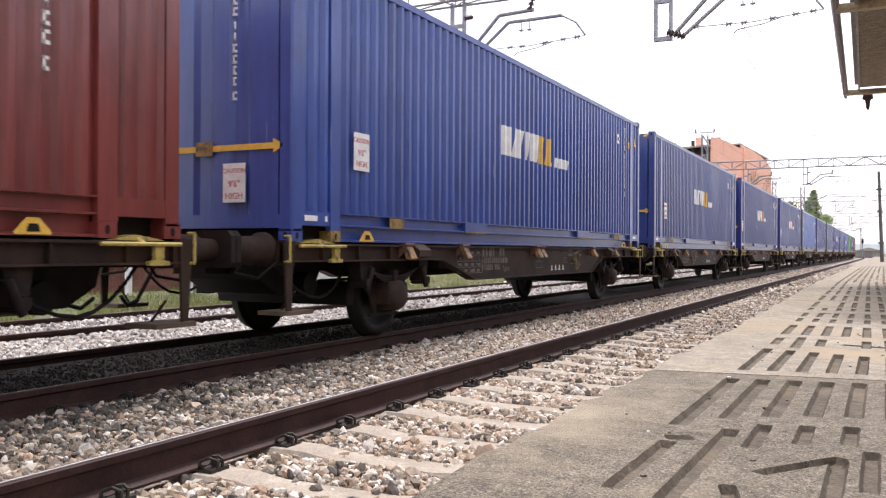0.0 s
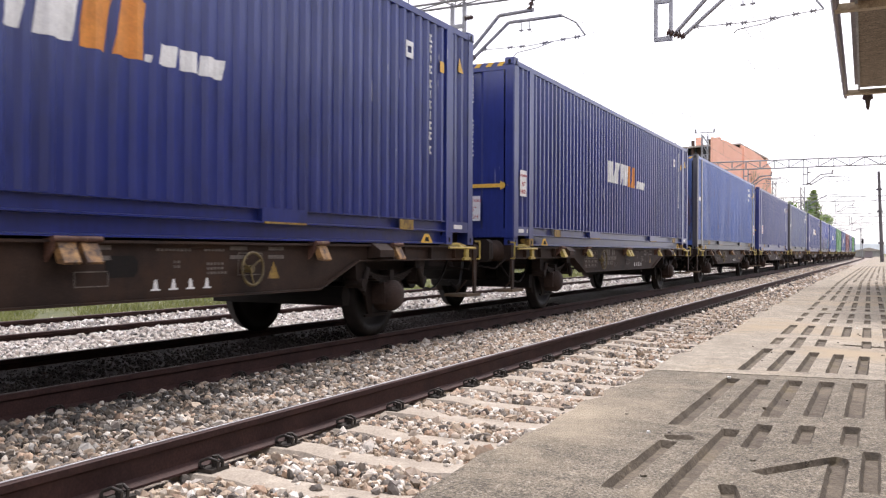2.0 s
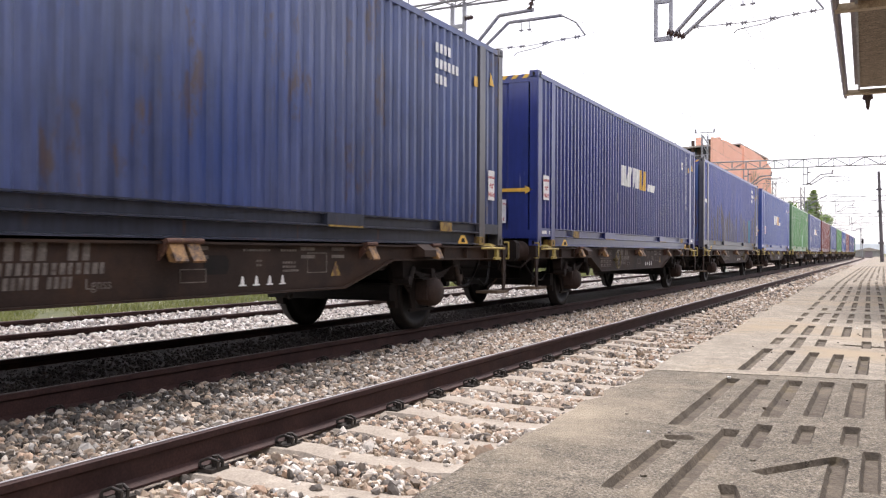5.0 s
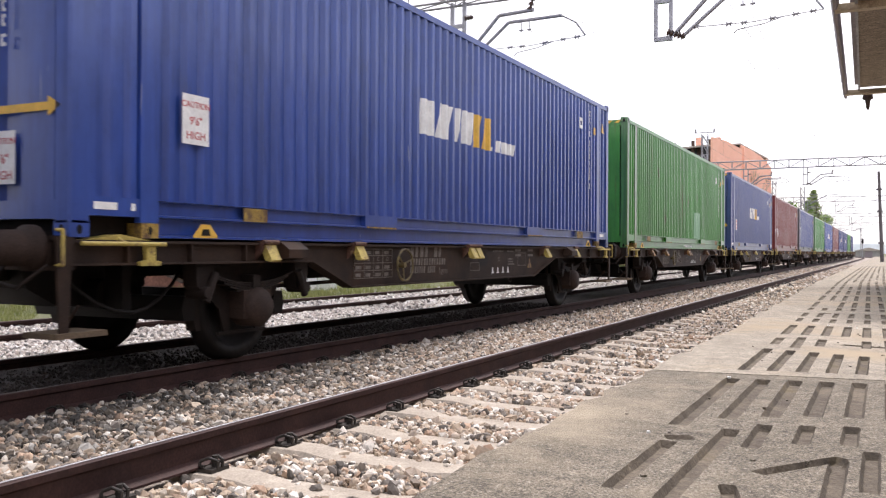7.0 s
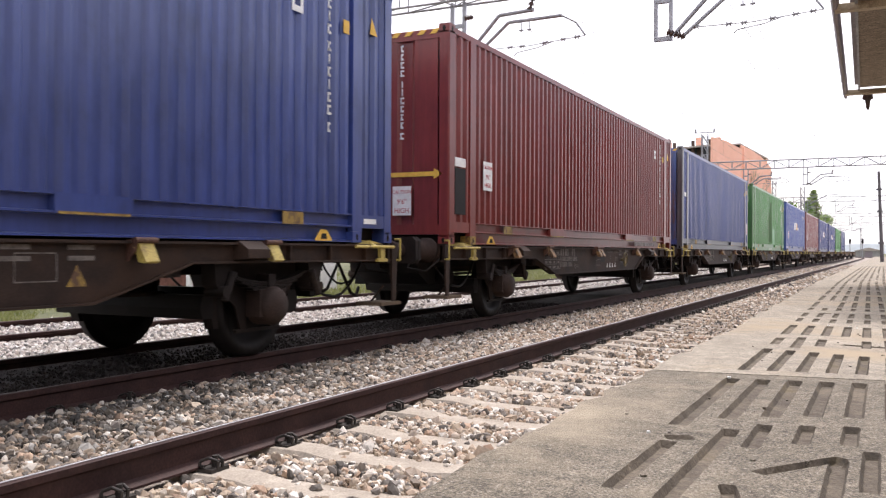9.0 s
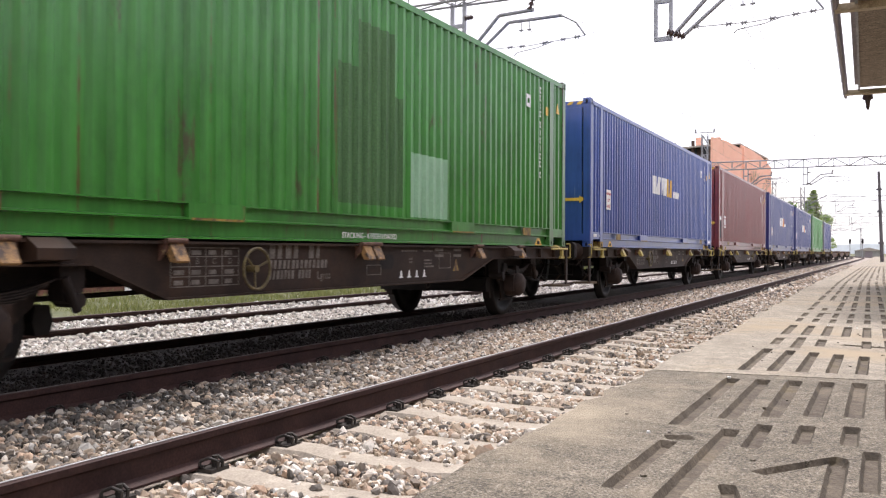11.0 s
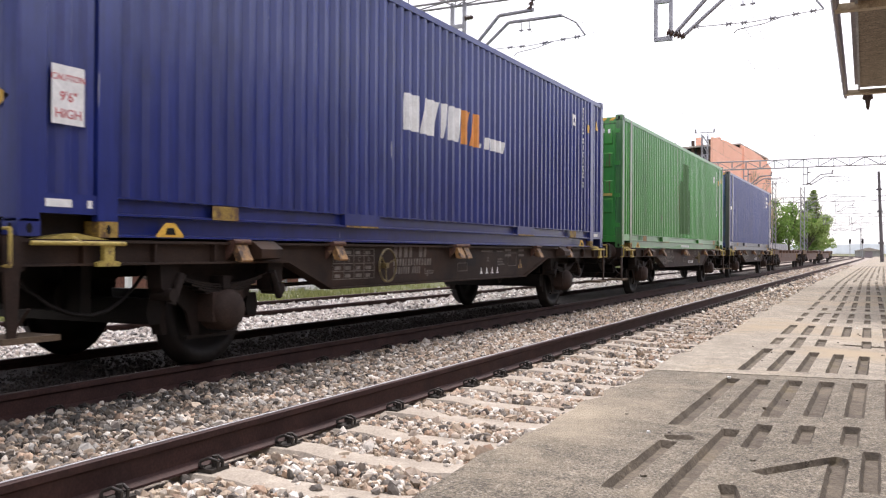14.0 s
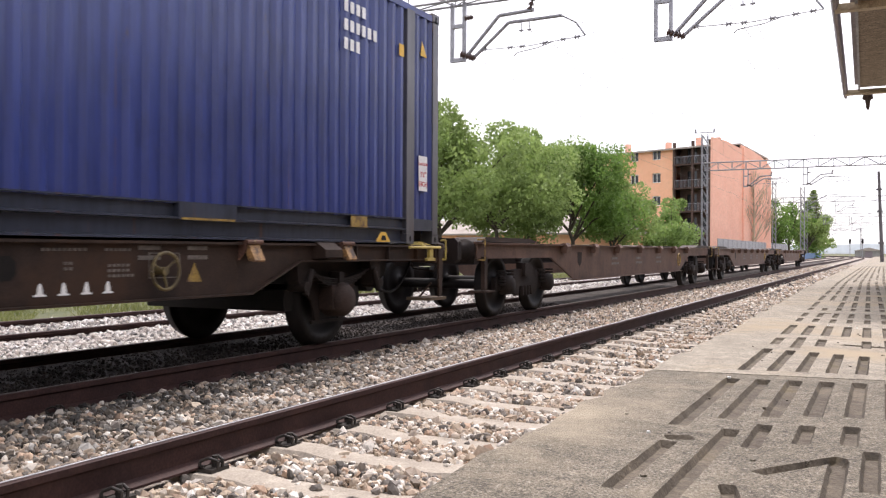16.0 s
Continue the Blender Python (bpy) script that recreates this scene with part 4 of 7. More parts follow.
    for sy in (1, -1):
        part("end_header", shared("end_header%d" % sy, tone, lambda: Shape().box(-SIDE + 0.15, SIDE - 0.15, min(sy * (HALF - 0.12), sy * (HALF - 0.01)), max(sy * (HALF - 0.12), sy * (HALF - 0.01)), 2.715, 2.84)), tone, c)
        part("end_sill", shared("end_sill%d" % sy, tone, lambda: Shape().box(-SIDE + 0.15, SIDE - 0.15, min(sy * (HALF - 0.12), sy * (HALF - 0.008)), max(sy * (HALF - 0.12), sy * (HALF - 0.008)), 0.13, 0.265)), tone, c)
        if sy == 1 or not doors:
            part("end_panel", shared("end_panel%d" % sy, ends, lambda: end_wall(sy * HALF, sy)), ends, c)
    e = -HALF
    # hazard stripes on the header
    marks("hazard_stripe", shared("hazard_stripe", M_GOLD, lambda: bars([(-0.95 + 0.2 * i, -0.86 + 0.2 * i, 2.775, 2.835, 0.06) for i in range(4)] + [(0.35 + 0.2 * i, 0.44 + 0.2 * i, 2.775, 2.835, 0.06) for i in range(4)], "y", e + 0.004)), M_GOLD, c, "yellow warning stripes")
    if doors:
        for sx in (1, -1):
            a, b = sorted((sx * 0.012, sx * 1.085))

            def leaf():
                s = Shape()
                s.box(a, b, e + 0.03, e + 0.07, 0.27, 2.71)
                for z in (0.75, 1.15, 1.75, 2.25):
                    s.prism([(e + 0.031, z), (e + 0.005, z + 0.03), (e + 0.005, z + 0.30), (e + 0.031, z + 0.33)], a + 0.07, b - 0.07, "x")
                return s
            d = part("door", shared("door%d" % sx, tone, leaf), tone, c, "ribbed steel container door")
            for lx in (0.30, 0.80):
                part("lock_rod", shared("lock_rod%d%.1f" % (sx, lx), M_ROD, lambda: Shape().tube((sx * lx, e - 0.015, 0.20), (sx * lx, e - 0.015, 2.78), 0.017, 8)), M_GALV, d)
            part("door_handle", shared("door_handle%d" % sx, M_GALV, lambda: Shape().box(min(sx * 0.22, sx * 0.75), max(sx * 0.22, sx * 0.75), e - 0.03, e - 0.005, 1.03, 1.06)), M_GALV, d)
            for z in (0.45, 1.1, 1.8, 2.5):
                part("hinge", shared("hinge%d%.1f" % (sx, z), tone, lambda: Shape().box(min(sx * 1.06, sx * 1.20), max(sx * 1.06, sx * 1.20), e - 0.02, e + 0.03, z, z + 0.09)), tone, d)
            if tone not in (M_GREEN, M_BRIGHTGREEN):
                part("gasket", shared("gasket%d" % sx, M_WHITE, lambda: Shape().box(min(sx * 1.04, sx * 1.055), max(sx * 1.04, sx * 1.055), e + 0.02, e + 0.032, 0.3, 2.68)), M_WHITE, d)
            rows = [(min(sx * 0.40, sx * 0.54), max(sx * 0.40, sx * 0.54), 2.02 - 0.15 * k, 2.045 - 0.15 * k, 0) for k in range(4)]
            rows += [(min(sx * 0.60, sx * 0.73), max(sx * 0.60, sx * (0.73 if k % 2 else 0.70)), 2.03 - 0.066 * k, 2.06 - 0.066 * k, 0) for k in range(9)]
            part("data_panel", shared("data_panel%d" % sx, M_BLACK if tone in (M_GREEN, M_BRIGHTGREEN) else tone, lambda: Shape().box(min(sx * 0.36, sx * 0.78), max(sx * 0.36, sx * 0.78), e + 0.000, e + 0.0045, 1.44, 2.10)), tone, d)
            marks("data_marks", shared("data_marks%d" % sx, M_WHITE, lambda: bars(rows, "y", e + 0.0)), M_WHITE, d)
        marks("number_column", shared("door_number", M_WHITE, lambda: bars([(0.36 + 0.085 * i, 0.415 + 0.085 * i, 2.52, 2.60, 0) for i in range(6)] + [(0.92, 0.97, 2.50, 2.59, 0)] + [(-0.5 + 0.085 * i, -0.445 + 0.085 * i, 2.50, 2.59, 0) for i in range(4)], "y", e + 0.004)), M_WHITE, c)
        lettering("type_code", "LEG1", 0.12, M_WHITE, c, pose(0.52, e - 0.003, 2.36) @ ON_END)
        part("door_band", shared("door_band", M_LEVER, lambda: bars([(0.10, 1.02, 1.13, 1.19, 0), (-1.02, -0.10, 1.13, 1.19, 0)], "y", e + 0.0035)), M_YELLOW, c)
    else:
        if arrow:
            part("arrow_mark", shared("arrow_mark", M_GOLD, lambda: flat([(-1.0, 0.90), (1.02, 0.90), (1.02, 0.86), (1.16, 0.93), (1.02, 1.0), (1.02, 0.96), (-1.0, 0.96)], "y", e + 0.006)), M_YELLOW, c, "long yellow arrow mark")
            part("arrow_tag", shared("arrow_tag", M_YELLOW, lambda: flat([(0.02, 0.86), (0.24, 0.86), (0.24, 1.0), (0.02, 1.0)], "y", e - 0.004)), M_YELLOW, c)
        if stickers:
            placard(c, pose(0.53, e - 0.002, 0.58) @ ON_END)
        nb = [(0.52 + u0, 0.52 + u1, z0 + 2.66, z1 + 2.66, 0) for u0, u1, z0, z1, k in number_bars(11, 0.088, 0.022, 3)]
        marks("number_column", shared("end_number", M_WHITE, lambda: bars(nb, "y", e + 0.012)), M_WHITE, c, "column of white number marks")
    # sides: marks near both ends
    if posts is M_GREY:
        part("white_tag", shared("white_tag", M_WHITE, lambda: bars([(-6.55, -6.28, 1.50, 1.62, 0)], "x", SIDE - 0.012, 0.008)), M_WHITE, c, "small white sticker between the posts")
    elif stickers:
        placard(c, pose(SIDE + 0.001, -HALF + (0.40 if early else 1.28), 0.98) @ ON_SIDE, 0.28 if early else 0.32, 0.42)
    nb2 = [(5.55 + u0, 5.55 + u1, z0 + 2.62, z1 + 2.62, 0) for u0, u1, z0, z1, k in number_bars(11, 0.10, 0.03, 5)]
    if posts is M_GREY:
        placard(c, pose(SIDE + 0.001, 6.42, 0.86) @ ON_SIDE, 0.22, 0.44)
    else:
        marks("side_number", shared("side_number", M_WHITE, lambda: bars(nb2, "x", SIDE - 0.010, 0.005)), M_WHITE, c, "column of white number marks")
    part("height_tag", shared("height_tag", M_GOLD, lambda: bars([(5.82, 5.93, 2.20, 2.34, 0)], "x", SIDE - 0.010, 0.006)), M_GOLD, c)
    part("warning_triangle", shared("warning_triangle", M_GOLD, lambda: flat([(6.36, 2.30), (6.52, 2.30), (6.40, 2.48)], "x", SIDE - 0.010)), M_GOLD, c)
    for k in (-4.95, 4.75):
        part("small_tag", shared("small_tag%.0f" % k, M_YELLOW, lambda: bars([(k, k + 0.34, 0.165, 0.285, 0)], "x", SIDE)), M_YELLOW, c)
    if posts is not M_GREY:
        marks("square_mark", shared("square_mark", M_WHITE, lambda: bars([(4.90, 5.08, 2.36, 2.42, 0), (4.90, 4.94, 2.28, 2.36, 0), (5.04, 5.08, 2.28, 2.36, 0), (4.90, 5.08, 2.22, 2.28, 0)], "x", SIDE - 0.010)), M_WHITE, c)
    if seed in (11, 15):
        part("repair_patch", shared("repair_patch", M_PALEGREEN, lambda: corrugated(-6.68, 6.68, 0.32, 1.10, SIDE - 0.009, only=(0.86, 1.97))), M_PALEGREEN, c, "pale green repair patch")
    if seed in (15, 20):
        part("scuffed_patch", shared("scuffed_patch", M_DARKGREEN, lambda: corrugated(-6.68, 6.68, 0.42, 2.42, SIDE - 0.009, only=(-0.28, 0.48))), M_DARKGREEN, c, "dull green scuffed patch")
        part("scuffed_patch", shared("scuffed_patch_low", M_DARKGREEN, lambda: corrugated(-6.68, 6.68, 0.42, 1.90, SIDE - 0.0085, only=(-0.69, -0.30))), M_DARKGREEN, c, "dull green scuffed patch")
        part("scuffed_patch", shared("scuffed_patch_far", M_DARKGREEN, lambda: corrugated(-6.68, 6.68, 0.42, 1.70, SIDE - 0.0085, only=(0.5, 0.8))), M_DARKGREEN, c, "dull green scuffed patch")
    if tone in (M_GREEN, M_BRIGHTGREEN):
        lettering("stacking_note", "STACKING - 6 HIGH LOADED", 0.09, M_WHITE, c, pose(SIDE + 0.001, 0.06, 0.045) @ ON_SIDE, "white stencilled stacking note")
    if seed == 9:
        part("repair_patch", shared("teal_patch", M_TEAL, lambda: corrugated(-6.68, 6.68, 0.32, 1.25, SIDE - 0.009, only=(3.55, 4.1))), M_TEAL, c, "teal repair patch")
    if tone in (M_BROWN, M_DUSTBROWN):
        part("black_patch", shared("black_patch", M_BLACK, lambda: bars([(-6.66, -6.32, 0.40, 1.02, 0)], "x", SIDE - 0.012, 0.008)), M_BLACK, c, "black painted patch beside the corner")
        part("white_patch", shared("white_patch", M_WHITE, lambda: bars([(-6.66, -6.32, 1.04, 1.16, 0)], "x", SIDE - 0.012, 0.008)), M_WHITE, c)
        marks("owner_marks", shared("owner_marks", M_DULLWHITE, lambda: bars([(3.0 + 0.062 * i, 3.028 + 0.062 * i, 0.045, 0.135, 0) for i in range(32) if i % 9 != 4], "x", SIDE - 0.02, 0.019)), M_DULLWHITE, c, "row of dull white letter marks")
    if seed in (5, 7, 9, 21):
        marks("type_marks", shared("type_marks", M_WHITE, lambda: bars([(4.62 + 0.12 * i, 4.69 + 0.12 * i, 2.44 - 0.20 * k, 2.56 - 0.20 * k, 0.0) for k, n_ in ((0, 4), (1, 6), (2, 3)) for i in range(n_)], "x", SIDE - 0.010)), M_WHITE, c)
    if logo:
        # plain slanted shapes painted on the ribs: white ones, two coloured ones, small white ones
        def slab_(u0, u1, z0, z1, lean):
            return [(u0, z0), (u1, z0), (u1 + lean, z1), (u0 + lean, z1)]
        mat = M_GOLD if logo == "gold" else M_ORANGE
        for k, (u0, u1, z0, z1, paint_) in enumerate((
                (-1.54, -1.17, 1.36, 1.80, M_WHITE), (-1.06, -0.68, 1.36, 1.81, M_WHITE), (-0.56, -0.43, 1.37, 1.82, M_WHITE), (-0.31, -0.01, 1.37, 1.82, M_WHITE),
                (0.07, 0.31, 1.36, 1.82, mat), (0.38, 0.66, 1.36, 1.82, mat),
                (0.72, 0.78, 1.37, 1.43, M_WHITE), (0.84, 1.02, 1.37, 1.54, M_WHITE), (1.08, 1.27, 1.37, 1.54, M_WHITE), (1.33, 1.60, 1.37, 1.54, M_WHITE))):
            part("logo_shape", shared("logo_shape%d" % k, paint_, lambda: painted(slab_(u0, u1, z0, z1, 0.16 * (z1 - z0)))), paint_, c, "painted block on the ribs")
        marks("small_logo", shared("small_logo", M_WHITE, lambda: bars([(-6.64, -6.42, 0.205, 0.26, 0), (-6.28, -6.24, 0.205, 0.26, 0), (6.24, 6.50, 0.205, 0.26, 0)], "x", SIDE - 0.004)), M_WHITE, c)
    return c


# ---- the train: two-axle container wagons ----
AXLES = (-4.68, 4.68)
WHEEL_R = 0.50
HEADSTOCK = 6.93


def wheel_shape(x):
    sx = 1 if x > 0 else -1
    return Shape().turned([(x + sx * 0.075, 0.10), (x + sx * 0.02, 0.14), (x + sx * 0.01, 0.36), (x + sx * 0.07, 0.39), (x + sx * 0.07, WHEEL_R - 0.004), (x - sx * 0.035, WHEEL_R), (x - sx * 0.04, WHEEL_R + 0.028), (x - sx * 0.065, WHEEL_R + 0.026), (x - sx * 0.065, 0.38), (x - sx * 0.02, 0.35), (x - sx * 0.03, 0.14), (x - sx * 0.09, 0.10)], "x", 28)


def build_wheelset(parent, y):
    """Axle with two wheels; the axle is the turning part."""
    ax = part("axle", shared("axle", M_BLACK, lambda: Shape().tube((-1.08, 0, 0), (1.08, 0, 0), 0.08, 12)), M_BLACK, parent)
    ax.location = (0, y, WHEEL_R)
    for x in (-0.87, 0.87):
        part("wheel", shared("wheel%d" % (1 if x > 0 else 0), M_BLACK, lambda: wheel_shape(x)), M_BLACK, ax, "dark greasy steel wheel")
    return ax


def sill_outline():
    return [(-HEADSTOCK, 0.93), (-3.86, 0.93), (-3.10, 0.638), (2.50, 0.638), (3.55, 0.93), (HEADSTOCK, 0.93), (HEADSTOCK, 1.085), (-HEADSTOCK, 1.085)]


def build_wagon(paint, label, clamp_paint=None):
    w = thing("container_wagon", label, "freight wagon", "two-axle wagons of the train")
    for sx in (1, -1):
        a, b = sx * 1.16, sx * 1.20
        sill = part("side_sill", Shape().prism(sill_outline(), min(a, b), max(a, b), "x"), paint, w, "deep bellied side beam with faded markings")
        fl = Shape()
        o = sill_outline()
        for (y0, z0), (y1, z1) in zip(o[:5], o[1:6]):
            d = Vector((0, y1 - y0, z1 - z0)).normalized()
            nrm = Vector((0, -d.z, d.y)) * 0.016
            x0, x1 = sorted((sx * 1.10, sx * 1.255))
            v = [(x0, y0, z0), (x1, y0, z0), (x1, y1, z1), (x0, y1, z1)]
            fl.add(v + [(p[0], p[1] + nrm.y, p[2] - 0.018) for p in v], [(0, 1, 2, 3), (7, 6, 5, 4), (0, 4, 5, 1), (1, 5, 6, 2), (2, 6, 7, 3), (3, 7, 4, 0)])
        part("lower_flange", fl, paint, sill)
        part("top_flange", Shape().box(min(sx * 1.08, sx * 1.26), max(sx * 1.08, sx * 1.26), -HEADSTOCK, HEADSTOCK, 1.08, 1.102), paint, sill)
        for y in (-6.3, -5.6, -4.9, 4.9, 5.6, 6.3):
            part("sill_rib", shared("sill_rib%d%.1f" % (sx, y), paint, lambda: Shape().box(min(sx * 1.2, sx * 1.25), max(sx * 1.2, sx * 1.25), y - 0.012, y + 0.012, 0.93, 1.08)), paint, sill)
        # faded writing: panels of bars on the beam
        rng = random.Random(7)
        rows = []
        for k in (0, 1, 3):
            for i in range(4):
                rows.append((-2.98 + 0.21 * i, -2.98 + 0.21 * i + rng.uniform(0.09, 0.15), 0.735 + 0.085 * k, 0.775 + 0.085 * k, 0))
        for k, (u0, u1) in enumerate(((-1.72, -0.82), (-1.72, -0.72), (-1.72, -1.02))):
            n = (7, 14, 12)[k]
            hi = (0.13, 0.085, 0.085)[k]
            mv = 0.0 if sx > 0 else -0.45
            for i in range(n):
                if rng.random() < 0.88:
                    rows.append((mv + u0 + (u1 - u0) * i / n, mv + u0 + (u1 - u0) * (i + rng.uniform(0.45, 0.72)) / n, 0.95 - 0.10 * k, 0.95 - 0.10 * k + hi, 0.01))
        for u in (0.15, 2.30, 1.75):
            for k in range(2):
                rows.append((u, u + 0.24, 0.95 + 0.08 * k, 0.985 + 0.08 * k, 0))
        rows = [(sx * u0 if sx > 0 else -u1, sx * u1 if sx > 0 else -u0, z0, z1, l) for u0, u1, z0, z1, l in rows]
        marks("faded_writing", bars(rows, "x", sx * 1.20, 0.003), M_FADED, sill)
        grid_ = []
        for z in (0.715, 0.80, 0.885, 0.97, 1.045):
            grid_.append((-3.02, -2.16, z, z + 0.009, 0))
        for u in (-3.02, -2.80, -2.60, -2.39, -2.169):
            grid_.append((u, u + 0.009, 0.715, 1.05, 0))
        for u0, u1, z0, z1 in ((1.86, 2.20, 0.80, 1.0), (0.05, 0.36, 0.75, 0.86)):
            grid_ += [(u0, u1, z0, z0 + 0.009, 0), (u0, u1, z1, z1 + 0.009, 0), (u0, u0 + 0.009, z0, z1, 0), (u1, u1 + 0.009, z0, z1, 0)]
        for u0, n_, z in ((0.86, 9, 1.02), (1.42, 6, 1.02), (1.05, 2, 0.92), (1.05, 2, 0.88), (1.45, 5, 0.90), (1.45, 5, 0.86), (1.45, 6, 0.82)):
            grid_ += [(u0 + 0.045 * i, u0 + 0.045 * i + 0.03, z, z + 0.022, 0) for i in range(n_)]
        grid_ = [(u0, u1, z0, z1, l) if sx > 0 else (-u1, -u0, z0, z1, l) for u0, u1, z0, z1, l in grid_]
        marks("data_table", bars(grid_, "x", sx * 1.20, 0.0035), M_FADED, sill, "faded white lined load table")
        for i, ch in enumerate("ABCD"):
            lettering("table_letter", ch, 0.075, M_FADED, sill, pose(sx * 1.203, sx * (-2.91 + 0.21 * i), 0.91, 0, 0, 0 if sx > 0 else 180) @ ON_SIDE)
        lettering("type_mark", "Lgnss", 0.115, M_FADED, sill, pose(sx * 1.202, sx * (-0.80 if sx > 0 else -1.25), 0.735, 0, 0, 0 if sx > 0 else 180) @ ON_SIDE)
        for i in range(4):
            cones = Shape()
            y = sx * (0.85 + 0.20 * i)
            cones.prism([(y - 0.05, 0.70), (y + 0.05, 0.70), (y + 0.05, 0.711), (y + 0.024, 0.716), (y + 0.020, 0.755), (y + 0.008, 0.79), (y - 0.008, 0.79), (y - 0.020, 0.755), (y - 0.024, 0.716), (y - 0.05, 0.711)], min(sx * 1.2, sx * 1.204), max(sx * 1.2, sx * 1.204), "x")
            part("white_mark", cones, M_WHITE, sill)
        part("warning_plate", flat([(sx * 2.38 - 0.09, 0.76), (sx * 2.38 + 0.09, 0.76), (sx * 2.38, 0.92)], "x", sx * 1.2, 0.004), M_YELLOW, sill, "small yellow warning triangle")
        # fold-down container clamps
        for y in (-4.62, -3.05, -0.10, 0.10, 2.95, 4.55):
            s = Shape()
            s.prism([(sx * 1.265, 1.085), (sx * 1.30, 1.085), (sx * 1.375, 0.94), (sx * 1.36, 0.925), (sx * 1.30, 0.935), (sx * 1.265, 1.02)], y - 0.075, y + 0.075, "y")
            part("clamp", s, clamp_paint or M_CLAMP, w, "worn yellow folding clamp" if clamp_paint else "faded orange folding clamp")
            s2 = Shape()
            for d in (-0.09, 0.09):
                s2.prism([(sx * 1.19, 1.115), (sx * 1.30, 1.115), (sx * 1.28, 1.02), (sx * 1.19, 0.93)], y + d - 0.013, y + d + 0.013, "y")
            s2.tube((sx * 1.30, y - 0.115, 1.105), (sx * 1.30, y + 0.115, 1.105), 0.024, 7)
            part("clamp_bracket", s2, M_HINGE, w, "rusty red clamp hinge")
        # handwheel of the brake
        hw = Shape()
        cy = sx * -2.02 if sx > 0 else sx * 1.95
        rad = 0.19 if sx > 0 else 0.15
        ring = [(sx * 1.30, cy + rad * math.cos(2 * math.pi * i / 20), 0.86 + rad * math.sin(2 * math.pi * i / 20)) for i in range(21)]
        hw.line(ring, 0.014, 6)
        for i in range(3):
            g = 2 * math.pi * i / 3 + 0.4
            hw.tube((sx * 1.27, cy, 0.86), (sx * 1.30, cy + rad * math.cos(g), 0.86 + rad * math.sin(g)), 0.010, 6)
        hw.tube((sx * 1.20, cy, 0.86), (sx * 1.30, cy, 0.86), 0.035, 10)
        part("handwheel", hw, M_OLIVE, w, "worn yellow brake handwheel")
        for sy in (1, -1):
            wedge = Shape()
            wedge.prism([(sx * 1.20, 1.10), (sx * 1.26, 1.115), (sx * 1.37, 1.04), (sx * 1.37, 0.96), (sx * 1.20, 0.94)], min(sy * 4.10, sy * 4.42), max(sy * 4.10, sy * 4.42), "y")
            part("outrigger", wedge, paint, w, "wedge shaped deck outrigger")
        # black plates painting the shade inside the brake change-over holes
        part("beam_slot_dark", flat([(sx * 0.50 + u, 0.90 + z) for u, z in ((-0.16, -0.04), (-0.12, -0.085), (0.12, -0.085), (0.16, -0.04), (0.16, 0.04), (0.12, 0.085), (-0.12, 0.085), (-0.16, 0.04))], "x", sx * 1.2, 0.003), M_BLACK, sill)
        # running gear on this side
        for ya in AXLES:
            part("axle_guard", Shape().prism([(ya - 0.62, 0.93), (ya - 0.50, 0.62), (ya - 0.34, 0.50), (ya - 0.26, 0.26), (ya - 0.18, 0.26), (ya - 0.18, 0.70), (ya + 0.18, 0.70), (ya + 0.18, 0.26), (ya + 0.26, 0.26), (ya + 0.34, 0.50), (ya + 0.50, 0.62), (ya + 0.62, 0.93)], min(sx * 1.0, sx * 1.025), max(sx * 1.0, sx * 1.025), "x"), M_RUSTGREY, w)
            box_ = Shape()
            box_.turned([(sx * 1.02, 0.19), (sx * 1.22, 0.185), (sx * 1.28, 0.14), (sx * 1.285, 0.03)], "x", 16, (0, ya, WHEEL_R))
            box_.box(min(sx * 1.03, sx * 1.20), max(sx * 1.03, sx * 1.20), ya - 0.20, ya + 0.20, WHEEL_R - 0.10, WHEEL_R + 0.16)
            part("axle_box", box_, M_AXLE, w, "rusty brown round axle box")
            part("guard_tie", Shape().box(min(sx * 1.0, sx * 1.03), max(sx * 1.0, sx * 1.03), ya - 0.34, ya + 0.34, 0.25, 0.28), M_RUSTGREY, w)
            sp = Shape()
            for k in range(6):
                half = 0.60 - 0.085 * k
                seg = 8
                for i in range(seg):
                    u0, u1 = -half + 2 * half * i / seg, -half + 2 * half * (i + 1) / seg
                    z0, z1 = 0.715 - 0.02 * k + 0.10 * (u0 / 0.6) ** 2, 0.715 - 0.02 * k + 0.10 * (u1 / 0.6) ** 2
                    v = [(x, ya + u, z + d) for d in (0, 0.015) for u, z in ((u0, z0), (u1, z1)) for x in (sx * 1.06, sx * 1.17)]
                    sp.add(v, [(0, 1, 3, 2), (4, 6, 7, 5), (0, 4, 5, 1), (2, 3, 7, 6), (0, 2, 6, 4), (1, 5, 7, 3)])
            part("leaf_spring", sp, M_RUSTGREY, w, "stack of curved spring leaves")
            part("spring_buckle", Shape().box(min(sx * 1.045, sx * 1.19), max(sx * 1.045, sx * 1.19), ya - 0.05, ya + 0.05, 0.58, 0.80), M_RUSTGREY, w)
            for d in (-1, 1):
                hang = Shape()
                hang.prism([(ya + d * 0.58, 0.94), (ya + d * 0.82, 0.94), (ya + d * 0.80, 0.72), (ya + d * 0.70, 0.62), (ya + d * 0.62, 0.66)], min(sx * 1.03, sx * 1.19), max(sx * 1.03, sx * 1.19), "x")
                hang.tube((sx * 1.22, ya + d * 0.60, 0.83), (sx * 1.22, ya + d * 0.72, 0.58), 0.035, 8)
